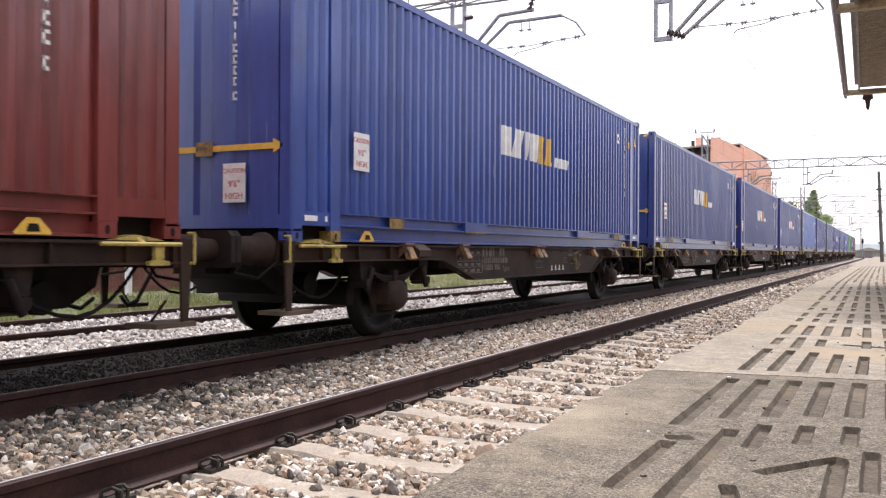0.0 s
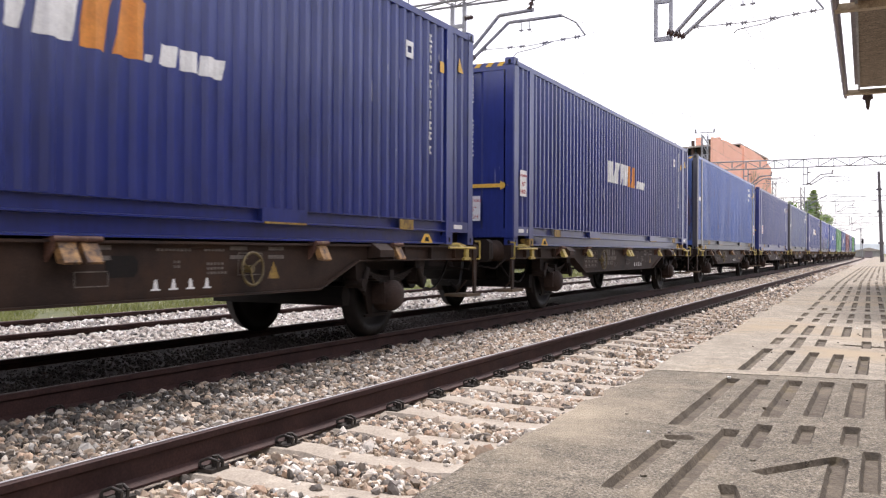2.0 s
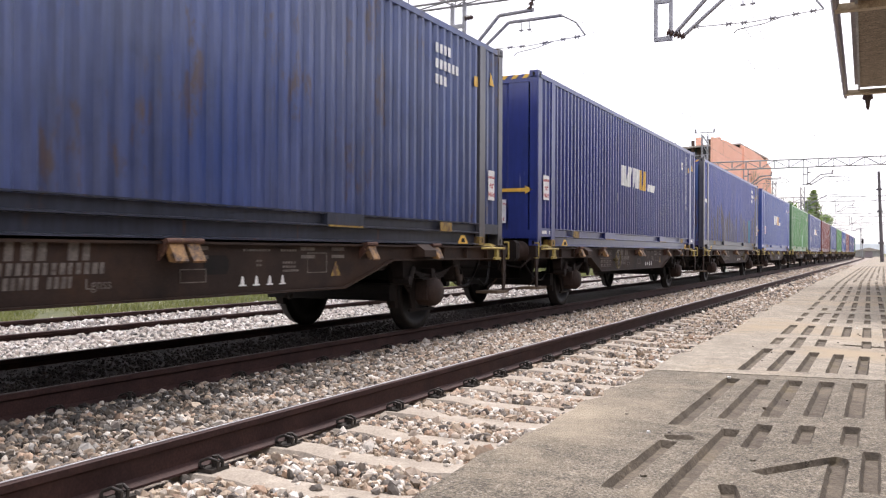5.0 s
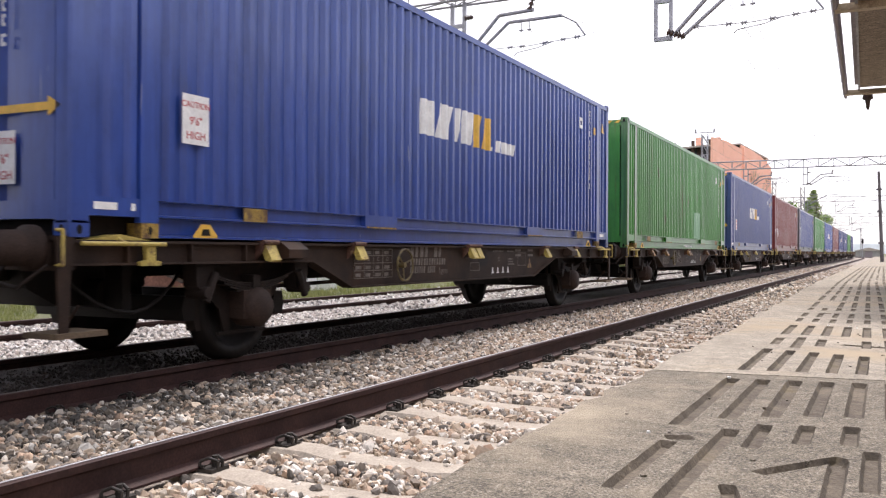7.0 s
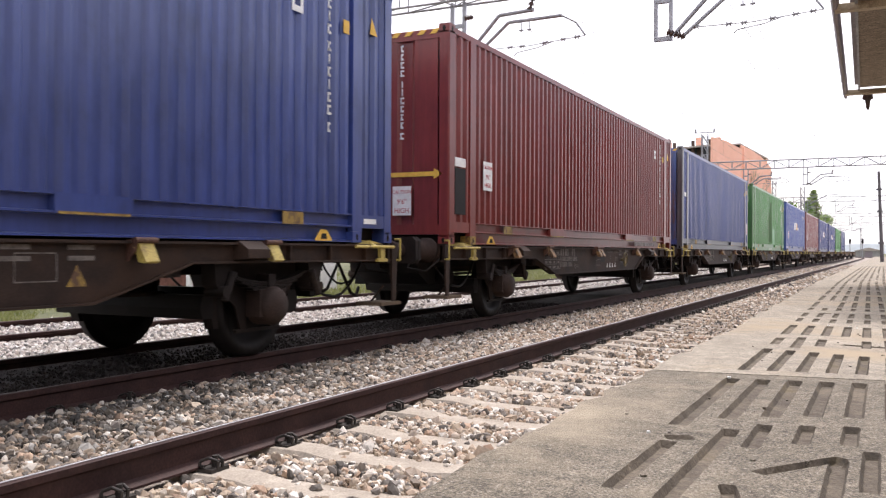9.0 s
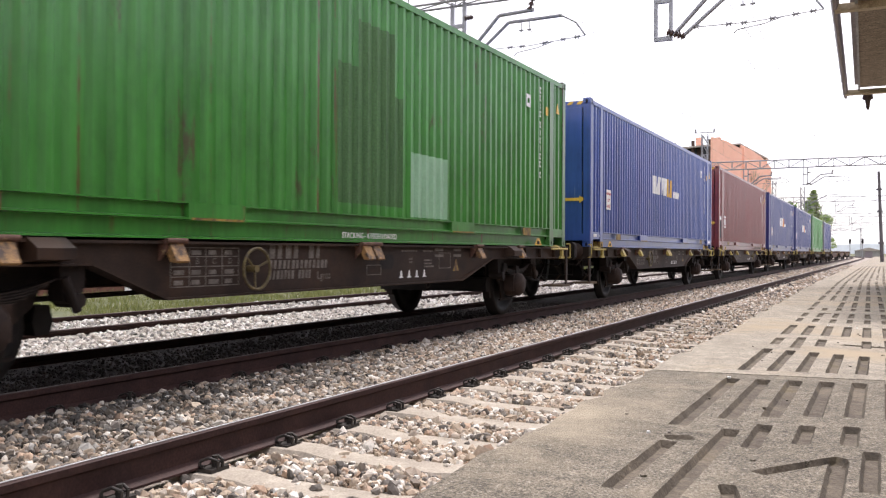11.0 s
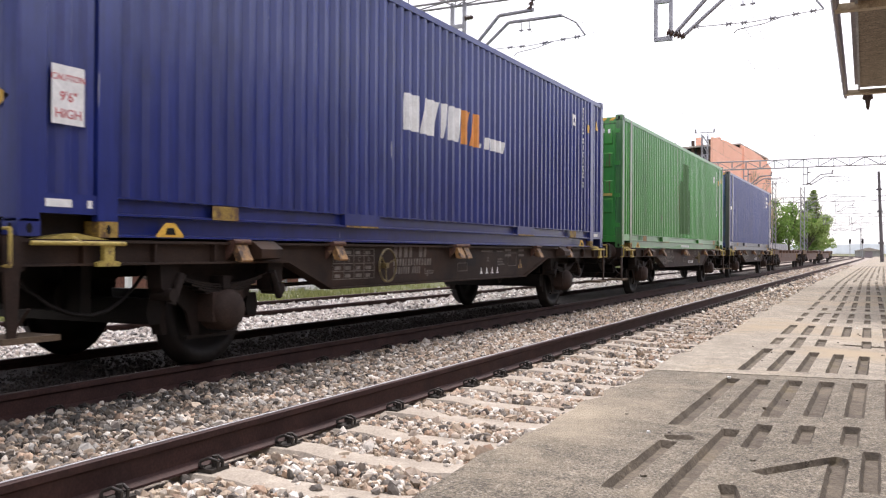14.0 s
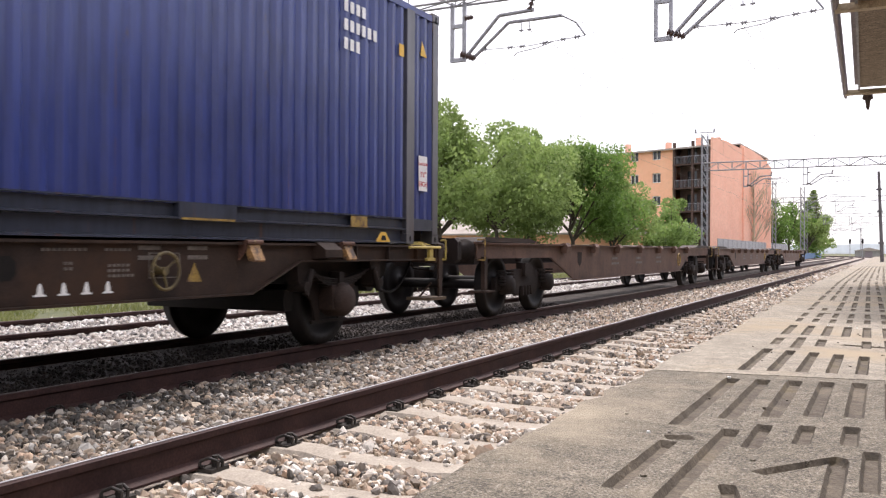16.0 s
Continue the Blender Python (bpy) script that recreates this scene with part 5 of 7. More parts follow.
                hang.tube((sx * 1.02, ya + d * 0.72, 0.66), (sx * 1.25, ya + d * 0.72, 0.66), 0.055, 10)
                part("spring_hanger", hang, M_RUSTGREY, w)
            part("brake_block", Shape().prism([(ya - 0.53, 0.30), (ya - 0.47, 0.30), (ya - 0.49, 0.46), (ya - 0.47, 0.62), (ya - 0.56, 0.62), (ya - 0.58, 0.46)], min(sx * 0.82, sx * 0.93), max(sx * 0.82, sx * 0.93), "x"), M_RUSTGREY, w)
            part("brake_hanger", Shape().tube((sx * 0.88, ya - 0.56, 0.48), (sx * 0.88, ya - 0.62, 0.95), 0.022, 6), M_RUSTGREY, w)
        # corners: buffers, handrails, steps, yellow hooks
        for sy in (1, -1):
            bf = Shape()
            bf.turned([(sy * HEADSTOCK, 0.17), (sy * (HEADSTOCK + 0.06), 0.17), (sy * (HEADSTOCK + 0.07), 0.135), (sy * (HEADSTOCK + 0.40), 0.125), (sy * (HEADSTOCK + 0.42), 0.10), (sy * (HEADSTOCK + 0.62), 0.095)], "y", 18, (sx * 0.96, 0, 1.04))
            bfr = part("buffer", bf, M_AXLE, w, "dark greasy buffer with square head")
            hw_, hh = 0.24, 0.17
            part("buffer_head", Shape().prism([(sx * 0.96 + u, 1.04 + z) for u, z in ((-hw_ + 0.05, -hh), (hw_ - 0.05, -hh), (hw_, -hh + 0.05), (hw_, hh - 0.05), (hw_ - 0.05, hh), (-hw_ + 0.05, hh), (-hw_, hh - 0.05), (-hw_, -hh + 0.05))], sy * (HEADSTOCK + 0.62), sy * (HEADSTOCK + 0.685), "y"), M_RUSTGREY, bfr)
            hr = Shape().line([(sx * 1.24, sy * (HEADSTOCK + 0.03), 1.17), (sx * 1.31, sy * (HEADSTOCK + 0.03), 1.17), (sx * 1.31, sy * (HEADSTOCK + 0.03), 0.92), (sx * 1.24, sy * (HEADSTOCK + 0.03), 0.92)], 0.014, 6)
            part("handrail", hr, M_LEVER, w, "small yellow grab handle")
            st = Shape()
            st.prism([(sy * 6.84, 1.12), (sy * 6.98, 1.12), (sy * 6.97, 0.90), (sy * 6.94, 0.42), (sy * 6.87, 0.42), (sy * 6.85, 0.90)], min(sx * 1.24, sx * 1.265), max(sx * 1.24, sx * 1.265), "x")
            part("step_plank", Shape().prism([(sx * 0.95, 0.395), (sx * 1.30, 0.395), (sx * 1.30, 0.435), (sx * 0.95, 0.435)], min(sy * 6.55, sy * 7.0), max(sy * 6.55, sy * 7.0), "y"), M_PLANK, w, "worn wooden step plank")
            st.tube((sx * 1.04, sy * 6.74, 0.43), (sx * 1.21, sy * 6.74, 0.62), 0.012, 6)
            lp = Shape()
            lp.line([(sx * (1.0 - 0.02 * abs(q - 4)), sy * (5.35 + 0.17 * q), 0.52 + 0.024 * (q - 4) ** 2) for q in range(9)], 0.016, 7)
            part("brake_pipe", lp, M_BLACK, w, "drooping black brake pipe under the beam")
            part("step_post", st, M_WAGON, w, "flat steel post carrying the step")
            tr = Shape()
            tr.line([(sx * 0.75, sy * (HEADSTOCK + 0.04), 0.95), (sx * 0.75, sy * (HEADSTOCK + 0.16), 0.80), (sx * 1.05, sy * (HEADSTOCK + 0.2), 0.76), (sx * 1.18, sy * (HEADSTOCK + 0.05), 0.92)], 0.015, 6)
            part("coupling_rail", tr, M_RUSTGREY, w)
            hk = Shape()
            hk.prism([(sy * 6.68, 1.104), (sy * 6.08, 1.104), (sy * 6.22, 1.125), (sy * 6.38, 1.148), (sy * 6.54, 1.128)], min(sx * 1.10, sx * 1.25), max(sx * 1.10, sx * 1.25), "x")
            hk.tube((sx * 1.31, sy * 6.80, 1.075), (sx * 1.31, sy * 5.98, 1.075), 0.019, 6)
            hk.tube((sx * 1.31, sy * 6.40, 1.075), (sx * 1.20, sy * 6.40, 1.13), 0.022, 6)
            part("lever", hk, M_LEVER, w, "worn yellow coupling lever")
            hk2 = Shape()
            hy = 6.58 if sx * sy > 0 else 6.12
            hk2.prism([(sy * (hy + 0.05), 1.07), (sy * (hy - 0.05), 1.07), (sy * (hy - 0.045), 0.95), (sy * (hy - 0.11), 0.935), (sy * (hy - 0.10), 0.905), (sy * (hy + 0.10), 0.905), (sy * (hy + 0.11), 0.935), (sy * (hy + 0.045), 0.95)], min(sx * 1.26, sx * 1.30), max(sx * 1.26, sx * 1.30), "x")
            part("towing_hook", hk2, M_LEVER, w, "faded yellow towing hook")
    und = Shape()
    und.box(-0.22, 0.22, -HEADSTOCK, HEADSTOCK, 0.78, 1.10)
    for y in (-3.4, -1.7, 0.0, 1.7, 3.4):
        und.box(-1.16, 1.16, y - 0.08, y + 0.08, 0.80, 1.10)
    und.box(-1.16, 1.16, -6.8, 6.8, 1.07, 1.09)
    for sx in (1, -1):
        und.box(min(sx * 0.95, sx * 1.0), max(sx * 0.95, sx * 1.0), -6.85, 6.85, 1.10, 1.122)
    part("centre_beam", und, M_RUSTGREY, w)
    for sy in (1, -1):
        part("headstock", Shape().box(-1.24, 1.24, min(sy * (HEADSTOCK - 0.14), sy * HEADSTOCK), max(sy * (HEADSTOCK - 0.14), sy * HEADSTOCK), 0.88, 1.13), paint, w)
        ho = Shape().line([(0.42, sy * (HEADSTOCK + 0.02), 0.92), (0.45, sy * (HEADSTOCK + 0.14), 0.70), (0.47, sy * (HEADSTOCK + 0.26), 0.50), (0.46, sy * (HEADSTOCK + 0.40), 0.46), (0.42, sy * (HEADSTOCK + 0.52), 0.56)], 0.021, 7)
        part("brake_hose", ho, M_BLACK, w, "hanging black rubber brake hose")
        cp = Shape().line([(0, sy * HEADSTOCK, 1.02), (0, sy * (HEADSTOCK + 0.40), 1.0)], 0.05, 8)
        cp.line([(-0.06, sy * (HEADSTOCK + 0.36), 1.02), (-0.05, sy * (HEADSTOCK + 0.6), 0.90), (0.05, sy * (HEADSTOCK + 0.6), 0.90), (0.06, sy * (HEADSTOCK + 0.36), 1.02)], 0.025, 6)
        part("coupling", cp, M_BLACK, w)
    tank = Shape().turned([(-0.5, 0.02), (-0.5, 0.17), (0.5, 0.17), (0.5, 0.02)], "y", 16, (0.0, -0.9, 0.86))
    part("air_tank", tank, M_RUSTGREY, w)
    for ya in AXLES:
        for d in (-0.64, 0.64):
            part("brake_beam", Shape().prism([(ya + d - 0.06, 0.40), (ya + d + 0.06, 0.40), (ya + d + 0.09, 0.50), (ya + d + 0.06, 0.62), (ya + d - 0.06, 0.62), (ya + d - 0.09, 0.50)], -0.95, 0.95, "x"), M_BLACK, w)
    # black block with tube and lever, added to deepen the shade underneath
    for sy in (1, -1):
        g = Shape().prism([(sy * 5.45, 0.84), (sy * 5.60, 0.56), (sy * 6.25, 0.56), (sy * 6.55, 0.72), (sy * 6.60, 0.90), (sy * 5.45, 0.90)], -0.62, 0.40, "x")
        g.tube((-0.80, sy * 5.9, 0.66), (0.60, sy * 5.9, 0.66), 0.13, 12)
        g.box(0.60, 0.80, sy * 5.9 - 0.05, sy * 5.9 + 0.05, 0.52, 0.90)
        part("dark_gear", g, M_BLACK, w, "black gear-like block added to darken the wagon's underside")
    rod = Shape().line([(0.35, -4.2, 0.62), (0.35, -1.0, 0.66), (0.35, 4.1, 0.62)], 0.025, 6)
    part("brake_rod", rod, M_RUSTGREY, w)
    ring = Shape().line([(1.17, 1.6 + 0.05 * math.cos(2 * math.pi * i / 10), 0.60 + 0.05 * math.sin(2 * math.pi * i / 10)) for i in range(11)], 0.012, 5)
    part("rope_ring", ring, M_RUSTGREY, w)
    for ya in AXLES:
        build_wheelset(w, ya)
    return w


# ---- the train: empty bogie wagons at its tail ----
F_HALF, F_PIVOT = 10.1, 7.35


def build_flat():
    w = thing("bogie_wagon", "empty rusty brown skeletal container wagon on two bogies", "freight wagon", "empty bogie wagons of the train")
    for sx in (1, -1):
        o = [(-9.4, 0.92), (-6.2, 0.92), (-4.9, 0.50), (4.9, 0.50), (6.2, 0.92), (9.4, 0.92), (9.4, 1.14), (-9.4, 1.14)]
        sill = part("side_sill", Shape().prism(o, min(sx * 1.10, sx * 1.14), max(sx * 1.10, sx * 1.14), "x"), M_RUSTWAGON, w, "deep rusty brown side beam")
        fl = Shape()
        fl.box(min(sx * 1.02, sx * 1.22), max(sx * 1.02, sx * 1.22), -9.4, 9.4, 1.135, 1.16)
        fl.box(min(sx * 1.02, sx * 1.22), max(sx * 1.02, sx * 1.22), -4.9, 4.9, 0.48, 0.50)
        part("sill_flange", fl, M_RUSTWAGON, sill)
        for y in (-5.6, -3.8, -2.0, 0.0, 2.0, 3.8, 5.6):
            part("clamp", Shape().prism([(sx * 1.14, 1.17), (sx * 1.24, 1.19), (sx * 1.29, 1.12), (sx * 1.26, 1.0), (sx * 1.16, 1.0)], y - 0.11, y + 0.11, "y"), M_RUSTWAGON, w)
        part("badge", flat([(sx * -4.55 - 0.13, 1.02), (sx * -4.55 - 0.11, 0.82), (sx * -4.55, 0.74), (sx * -4.55 + 0.11, 0.82), (sx * -4.55 + 0.13, 1.02)], "x", sx * 1.14, 0.004), M_RUSTGREY, sill)
        for k in range(3):
            marks("faded_writing", bars([(sx * (-2.0 + 2.1 * k) - 0.3, sx * (-2.0 + 2.1 * k) + 0.3, 0.75, 0.80, 0), (sx * (-2.0 + 2.1 * k) - 0.3, sx * (-2.0 + 2.1 * k) + 0.2, 0.86, 0.91, 0)], "x", sx * 1.14, 0.003), M_FADED, sill)
        part("handwheel", Shape().line([(sx * 1.24, sx * 4.3 + 0.17 * math.cos(2 * math.pi * i / 16), 0.82 + 0.17 * math.sin(2 * math.pi * i / 16)) for i in range(17)], 0.02, 6), M_YELLOW, w)
        for sy in (1, -1):
            bf = part("buffer", Shape().turned([(sy * 9.4, 0.17), (sy * 9.46, 0.17), (sy * 9.47, 0.13), (sy * 9.85, 0.12), (sy * 9.86, 0.09), (sy * 10.05, 0.09)], "y", 16, (sx * 0.96, 0, 1.04)), M_RUSTGREY, w)
            part("buffer_head", Shape().prism([(sx * 0.96 + u, 1.04 + z) for u, z in ((-0.19, -0.17), (0.19, -0.17), (0.24, -0.12), (0.24, 0.12), (0.19, 0.17), (-0.19, 0.17), (-0.24, 0.12), (-0.24, -0.12))], sy * 10.05, sy * 10.1, "y"), M_RUSTGREY, bf)
            part("handrail", Shape().line([(sx * 1.16, sy * 9.42, 1.2), (sx * 1.28, sy * 9.42, 1.2), (sx * 1.28, sy * 9.42, 0.9), (sx * 1.16, sy * 9.42, 0.9)], 0.014, 6), M_YELLOW, w)
            part("deck_plate", Shape().prism([(sy * 9.35, 1.17), (sy * 6.9, 1.17), (sy * 7.4, 1.24), (sy * 9.2, 1.24)], min(sx * 0.7, sx * 1.2), max(sx * 0.7, sx * 1.2), "x"), M_WAGON, w)
            part("step", Shape().box(min(sx * 1.0, sx * 1.26), max(sx * 1.0, sx * 1.26), min(sy * 9.0, sy * 9.4), max(sy * 9.0, sy * 9.4), 0.42, 0.45).box(min(sx * 1.14, sx * 1.2), max(sx * 1.14, sx * 1.2), min(sy * 9.15, sy * 9.25), max(sy * 9.15, sy * 9.25), 0.44, 0.95), M_WAGON, w)
    body = Shape()
    body.box(-0.25, 0.25, -9.4, 9.4, 0.80, 1.12)
    for y in (-9.35, -5.6, -2.0, 2.0, 5.6, 9.35):
        body.box(-1.12, 1.12, y - 0.09, y + 0.09, 0.84, 1.135)
    part("centre_beam", body, M_RUSTGREY, w)
    for yp in (-F_PIVOT, F_PIVOT):
        for sx in (1, -1):
            s = Shape()
            o = [(yp - 1.25, 0.42), (yp - 0.62, 0.40), (yp - 0.45, 0.34), (yp - 0.30, 0.30), (yp - 0.26, 0.46), (yp + 0.26, 0.46), (yp + 0.30, 0.30), (yp + 0.45, 0.34), (yp + 0.62, 0.40), (yp + 1.25, 0.42), (yp + 1.25, 0.62), (yp + 0.75, 0.66), (yp + 0.4, 0.74), (yp - 0.4, 0.74), (yp - 0.75, 0.66), (yp - 1.25, 0.62)]
            s.prism(o, min(sx * 1.02, sx * 1.10), max(sx * 1.02, sx * 1.10), "x")
            s.box(min(sx * 1.0, sx * 1.16), max(sx * 1.0, sx * 1.16), yp - 0.16, yp + 0.16, 0.62, 0.84)
            for e in (-0.13, 0.0, 0.13):
                s.tube((sx * 1.08, yp + e, 0.46), (sx * 1.08, yp + e, 0.30), 0.05, 8)
            b = part("bogie_frame", s, M_RUSTGREY, w, "dark cast bogie side frame")
            for d in (-0.9, 0.9):
                part("axle_box", Shape().turned([(sx * 1.05, 0.16), (sx * 1.2, 0.155), (sx * 1.25, 0.11), (sx * 1.255, 0.02)], "x", 14, (0, yp + d, WHEEL_R)), M_RUSTGREY, b)
                for e in (-0.2, 0.2):
                    sp = Shape()
                    for k in range(5):
                        sp.turned([(0.50 + 0.05 * k, 0.075), (0.53 + 0.05 * k, 0.075)], "z", 10, (sx * 1.12, yp + d + e, 0))
                    part("coil_spring", sp, M_RUSTGREY, b)
        for d in (-0.9, 0.9):
            build_wheelset(w, yp + d)
    return w


def spin_parts(w):
    return [o for o in w.children if o.name.split(".")[0] == "axle"]


FIRST_END, PITCH_W = 5.976, 15.24
# the order of the train, from its front: paint, label, logo, doors, posts, arrow
LIST = [
    (M_DUSTBROWN, "dusty pale red-brown corrugated steel shipping container on a wagon", "", False, None, True),
    (M_BLUE, "blue corrugated steel shipping container with painted logo shapes", "gold", False, None, True),
    (M_VIOLET, "dull violet-blue shipping container with painted logo shapes", "gold", False, None, True),
    (M_DEEP, "deep blue shipping container with orange logo shapes", "orange", False, None, True),
    (M_DEEP, "deep blue shipping container with orange logo shapes", "orange", False, None, True),
    (M_FADEDBLUE, "faded blue shipping container with rusty grey posts", "", False, M_GREY, False),
    (M_DEEP, "plain deep blue corrugated shipping container", "", False, None, True),
    (M_OLDBLUE, "weathered blue shipping container with rusty grey posts", "", False, M_GREY, False),
    (M_DEEP, "deep blue shipping container with yellow logo shapes", "gold", False, None, True),
    (M_RUSTBLUE, "rust-blotched weathered blue shipping container with grey posts", "", False, M_GREY, False),
    (M_BLUE, "blue corrugated steel shipping container with painted logo shapes", "gold", False, None, True),
    (M_GREEN, "scuffed bright green corrugated shipping container", "", False, M_GREENPOST, False),
    (M_VIOLET, "dull violet-blue shipping container with painted logo shapes", "gold", False, None, True),
    (M_BROWN, "red-brown corrugated steel shipping container on a wagon", "", False, None, True),
    (M_VIOLET, "dull violet-blue shipping container with worn grey posts", "", False, M_GREY, False),
    (M_GREEN, "scuffed bright green corrugated shipping container", "", False, M_GREENPOST, False),
    (M_BLUE, "blue corrugated steel shipping container with painted logo shapes", "gold", False, None, True),
    (M_DUSTBROWN, "dusty pale red-brown corrugated steel shipping container on a wagon", "", False, None, True),
    (M_DEEP, "deep blue shipping container with its closed doors facing forward", "orange", True, None, True),
    (M_DEEP, "deep blue shipping container with orange logo shapes", "orange", False, None, True),
    (M_BRIGHTGREEN, "green shipping container with its closed doors facing forward", "", True, M_GREENPOST, False),
    (M_NAVY, "dark weathered blue shipping container with worn grey posts", "", False, M_GREY, False),
]
CONTAINERS, WAGONS, FLATS = [], [], []


def build_train():
    for i, (tone, label, logo, doors, posts, arrow) in enumerate(LIST):
        CONTAINERS.append(build_container(tone, label, logo, doors, posts, arrow, tone not in (M_GREEN, M_BRIGHTGREEN), i))
    # tall pallet-wide boxes: every part drawn up alike
    up = Matrix.Scale(TALL, 4, (0, 0, 1))
    for me in MESHES.values():
        me.transform(up)
    for c in CONTAINERS:
        for ob in c.children:
            ob.location.z *= TALL
    first = build_wagon(M_WAGON, "grey-brown two-axle container wagon with orange clamps")
    WAGONS.append(first)
    second = build_wagon(M_WAGON, "grey-brown two-axle container wagon with yellow clamps", M_LEVER)
    for i in range(1, len(LIST)):
        WAGONS.append(second if i == 4 else copy_thing(second if i in (10, 12, 16, 17) else first, Matrix()))
    f = build_flat()
    FLATS.append(f)
    for i in range(2):
        FLATS.append(copy_thing(f, Matrix()))


build_train()


# ---- beside the line: overhead wires, canopy, walls, trees, houses ----
def lattice(shape, a, b, w, h, n, r=0.022):
    """A square lattice member from a to b, w wide and h high."""
    a, b = Vector(a), Vector(b)
    d = (b - a).normalized()
    up = Vector((0, 0, 1)) if abs(d.z) < 0.9 else Vector((0, 1, 0))
    sd = d.cross(up).normalized()
    up = sd.cross(d).normalized()
    cs = [(i * w / 2, j * h / 2) for i in (-1, 1) for j in (-1, 1)]
    for u, v in cs:
        o = sd * u + up * v
        shape.tube(a + o, b + o, r * 1.5, 4, smooth=False)
    for k in range(n):
        p, q = a.lerp(b, k / n), a.lerp(b, (k + 1) / n)
        for s in (-1, 1):
            e0, e1 = (up * h / 2, -up * h / 2) if k % 2 else (-up * h / 2, up * h / 2)
            shape.tube(p + sd * s * w / 2 + e0, q + sd * s * w / 2 + e1, r, 4, smooth=False)
            shape.tube(p + sd * s * w / 2 + up * h / 2, p + sd * s * w / 2 - up * h / 2, r, 4, smooth=False)
        for s in (-1, 1):
            shape.tube(p + up * s * h / 2 - sd * w / 2, q + up * s * h / 2 + sd * w / 2, r, 4, smooth=False)
    return shape


def insulator(shape, a, b, n=4, r=0.06):
    a, b = Vector(a), Vector(b)
    shape.tube(a, b, r * 0.4, 6)
    for k in range(n):
        p = a.lerp(b, (k + 0.2) / n)
        q = a.lerp(b, (k + 0.75) / n)
        shape.tube(p, q, r, 8, r * 0.55)
    return shape


def drop_post(parent, x, y, z_top, z_low, arm_to, lift, cant):
    """A hanging post with its two arms, insulators and steady wire."""
    s = Shape()
    for dx in (-0.16, 0.16):
        s.box(x + dx - 0.035, x + dx + 0.035, y - 0.05, y + 0.05, z_low, z_top)
    for z in (z_low, (z_low + z_top) / 2 + 0.1):
        s.box(x - 0.16, x + 0.16, y - 0.045, y + 0.045, z, z + 0.09)
    part("drop_post", s, M_GALV, parent)
    arms = Shape()
    foot = Vector((x + 0.22, y - 0.05, z_low + 0.08))
    k1 = Vector((x + 1.08, y - 0.05, z_low + cant))
    k1b = Vector((arm_to - 0.25, y - 0.05, z_low + cant + 0.04))
    arms.line([foot, k1, k1b], 0.045, 8)
    f2 = Vector((x + 0.44, y - 0.05, z_low + 0.06))
    k2 = Vector((x + 1.32, y - 0.05, z_low + cant - 0.19))
    k2b = Vector((arm_to + 0.42, y - 0.05, z_low + cant - 0.17))
    k2c = Vector((arm_to + 0.98, y - 0.05, z_low + 0.30))
    arms.line([f2, k2, k2b], 0.04, 8)
    part("cantilever_arm", arms, M_GALV, parent)
    part("steady_arm", Shape().line([k2b, (k2b + k2c) / 2 + Vector((0.06, 0, 0.06)), k2c], 0.022, 6), M_GALV, parent)
    ins = Shape()
    insulator(ins, (x + 0.10, y - 0.06, z_low + 0.17), (x + 0.48, y - 0.06, z_low + 0.03), 5, 0.085)
    part("insulator", ins, M_INSUL, parent)
    ins2 = Shape()
    insulator(ins2, (x + 0.20, y - 0.06, z_top - 0.42), (x + 0.42, y - 0.06, z_top - 0.40), 3, 0.07)
    part("insulator", ins2, M_INSUL, parent)
    ins3 = Shape()
    insulator(ins3, k1b + Vector((-0.1, 0, 0.0)), k1b + Vector((-0.02, 0, 0.30)), 3, 0.08)
    part("insulator", ins3, M_INSUL, parent)
    st = Shape()
    st.line([f2 + Vector((0.2, 0, 0.16)), Vector(((f2.x + k2c.x) / 2, y - 0.05, z_low + 0.20)), k2c], 0.011, 5)
    mid_ = Vector(((f2.x + k2c.x) / 2, y - 0.05, z_low + 0.20))
    for u in (0.06, 0.62, 0.88, 1.3, 1.62, 1.86):
        p = (f2 + Vector((0.2, 0, 0.16))).lerp(mid_, u) if u < 1 else mid_.lerp(k2c, u - 1)
        st.tube(p + Vector((-0.06, 0, 0)), p + Vector((0.06, 0, 0.01)), 0.024, 6)
        for g in (0.7, 2.4):
            q = Vector((math.cos(g), 0, math.sin(g))) * 0.07
            st.tube(p - q, p + q, 0.011, 5)
    st.line([mid_ + Vector((-0.35, 0, -0.20)), mid_ + Vector((-0.28, 0, -0.13)), mid_ + Vector((0.25, 0, -0.06)), mid_.lerp(k2c, 0.45)], 0.012, 5)
    for u in (0.25, 0.4):
        p = k2.lerp(k2b, u)
        st.tube(p, p + Vector((0, 0, -0.26)), 0.012, 5)
        st.tube(p + Vector((-0.05, 0, -0.22)), p + Vector((0.05, 0, -0.22)), 0.025, 5)
    part("steady_wire", st, M_GALV, parent)
    return k1b, k2c


PORTALS = []


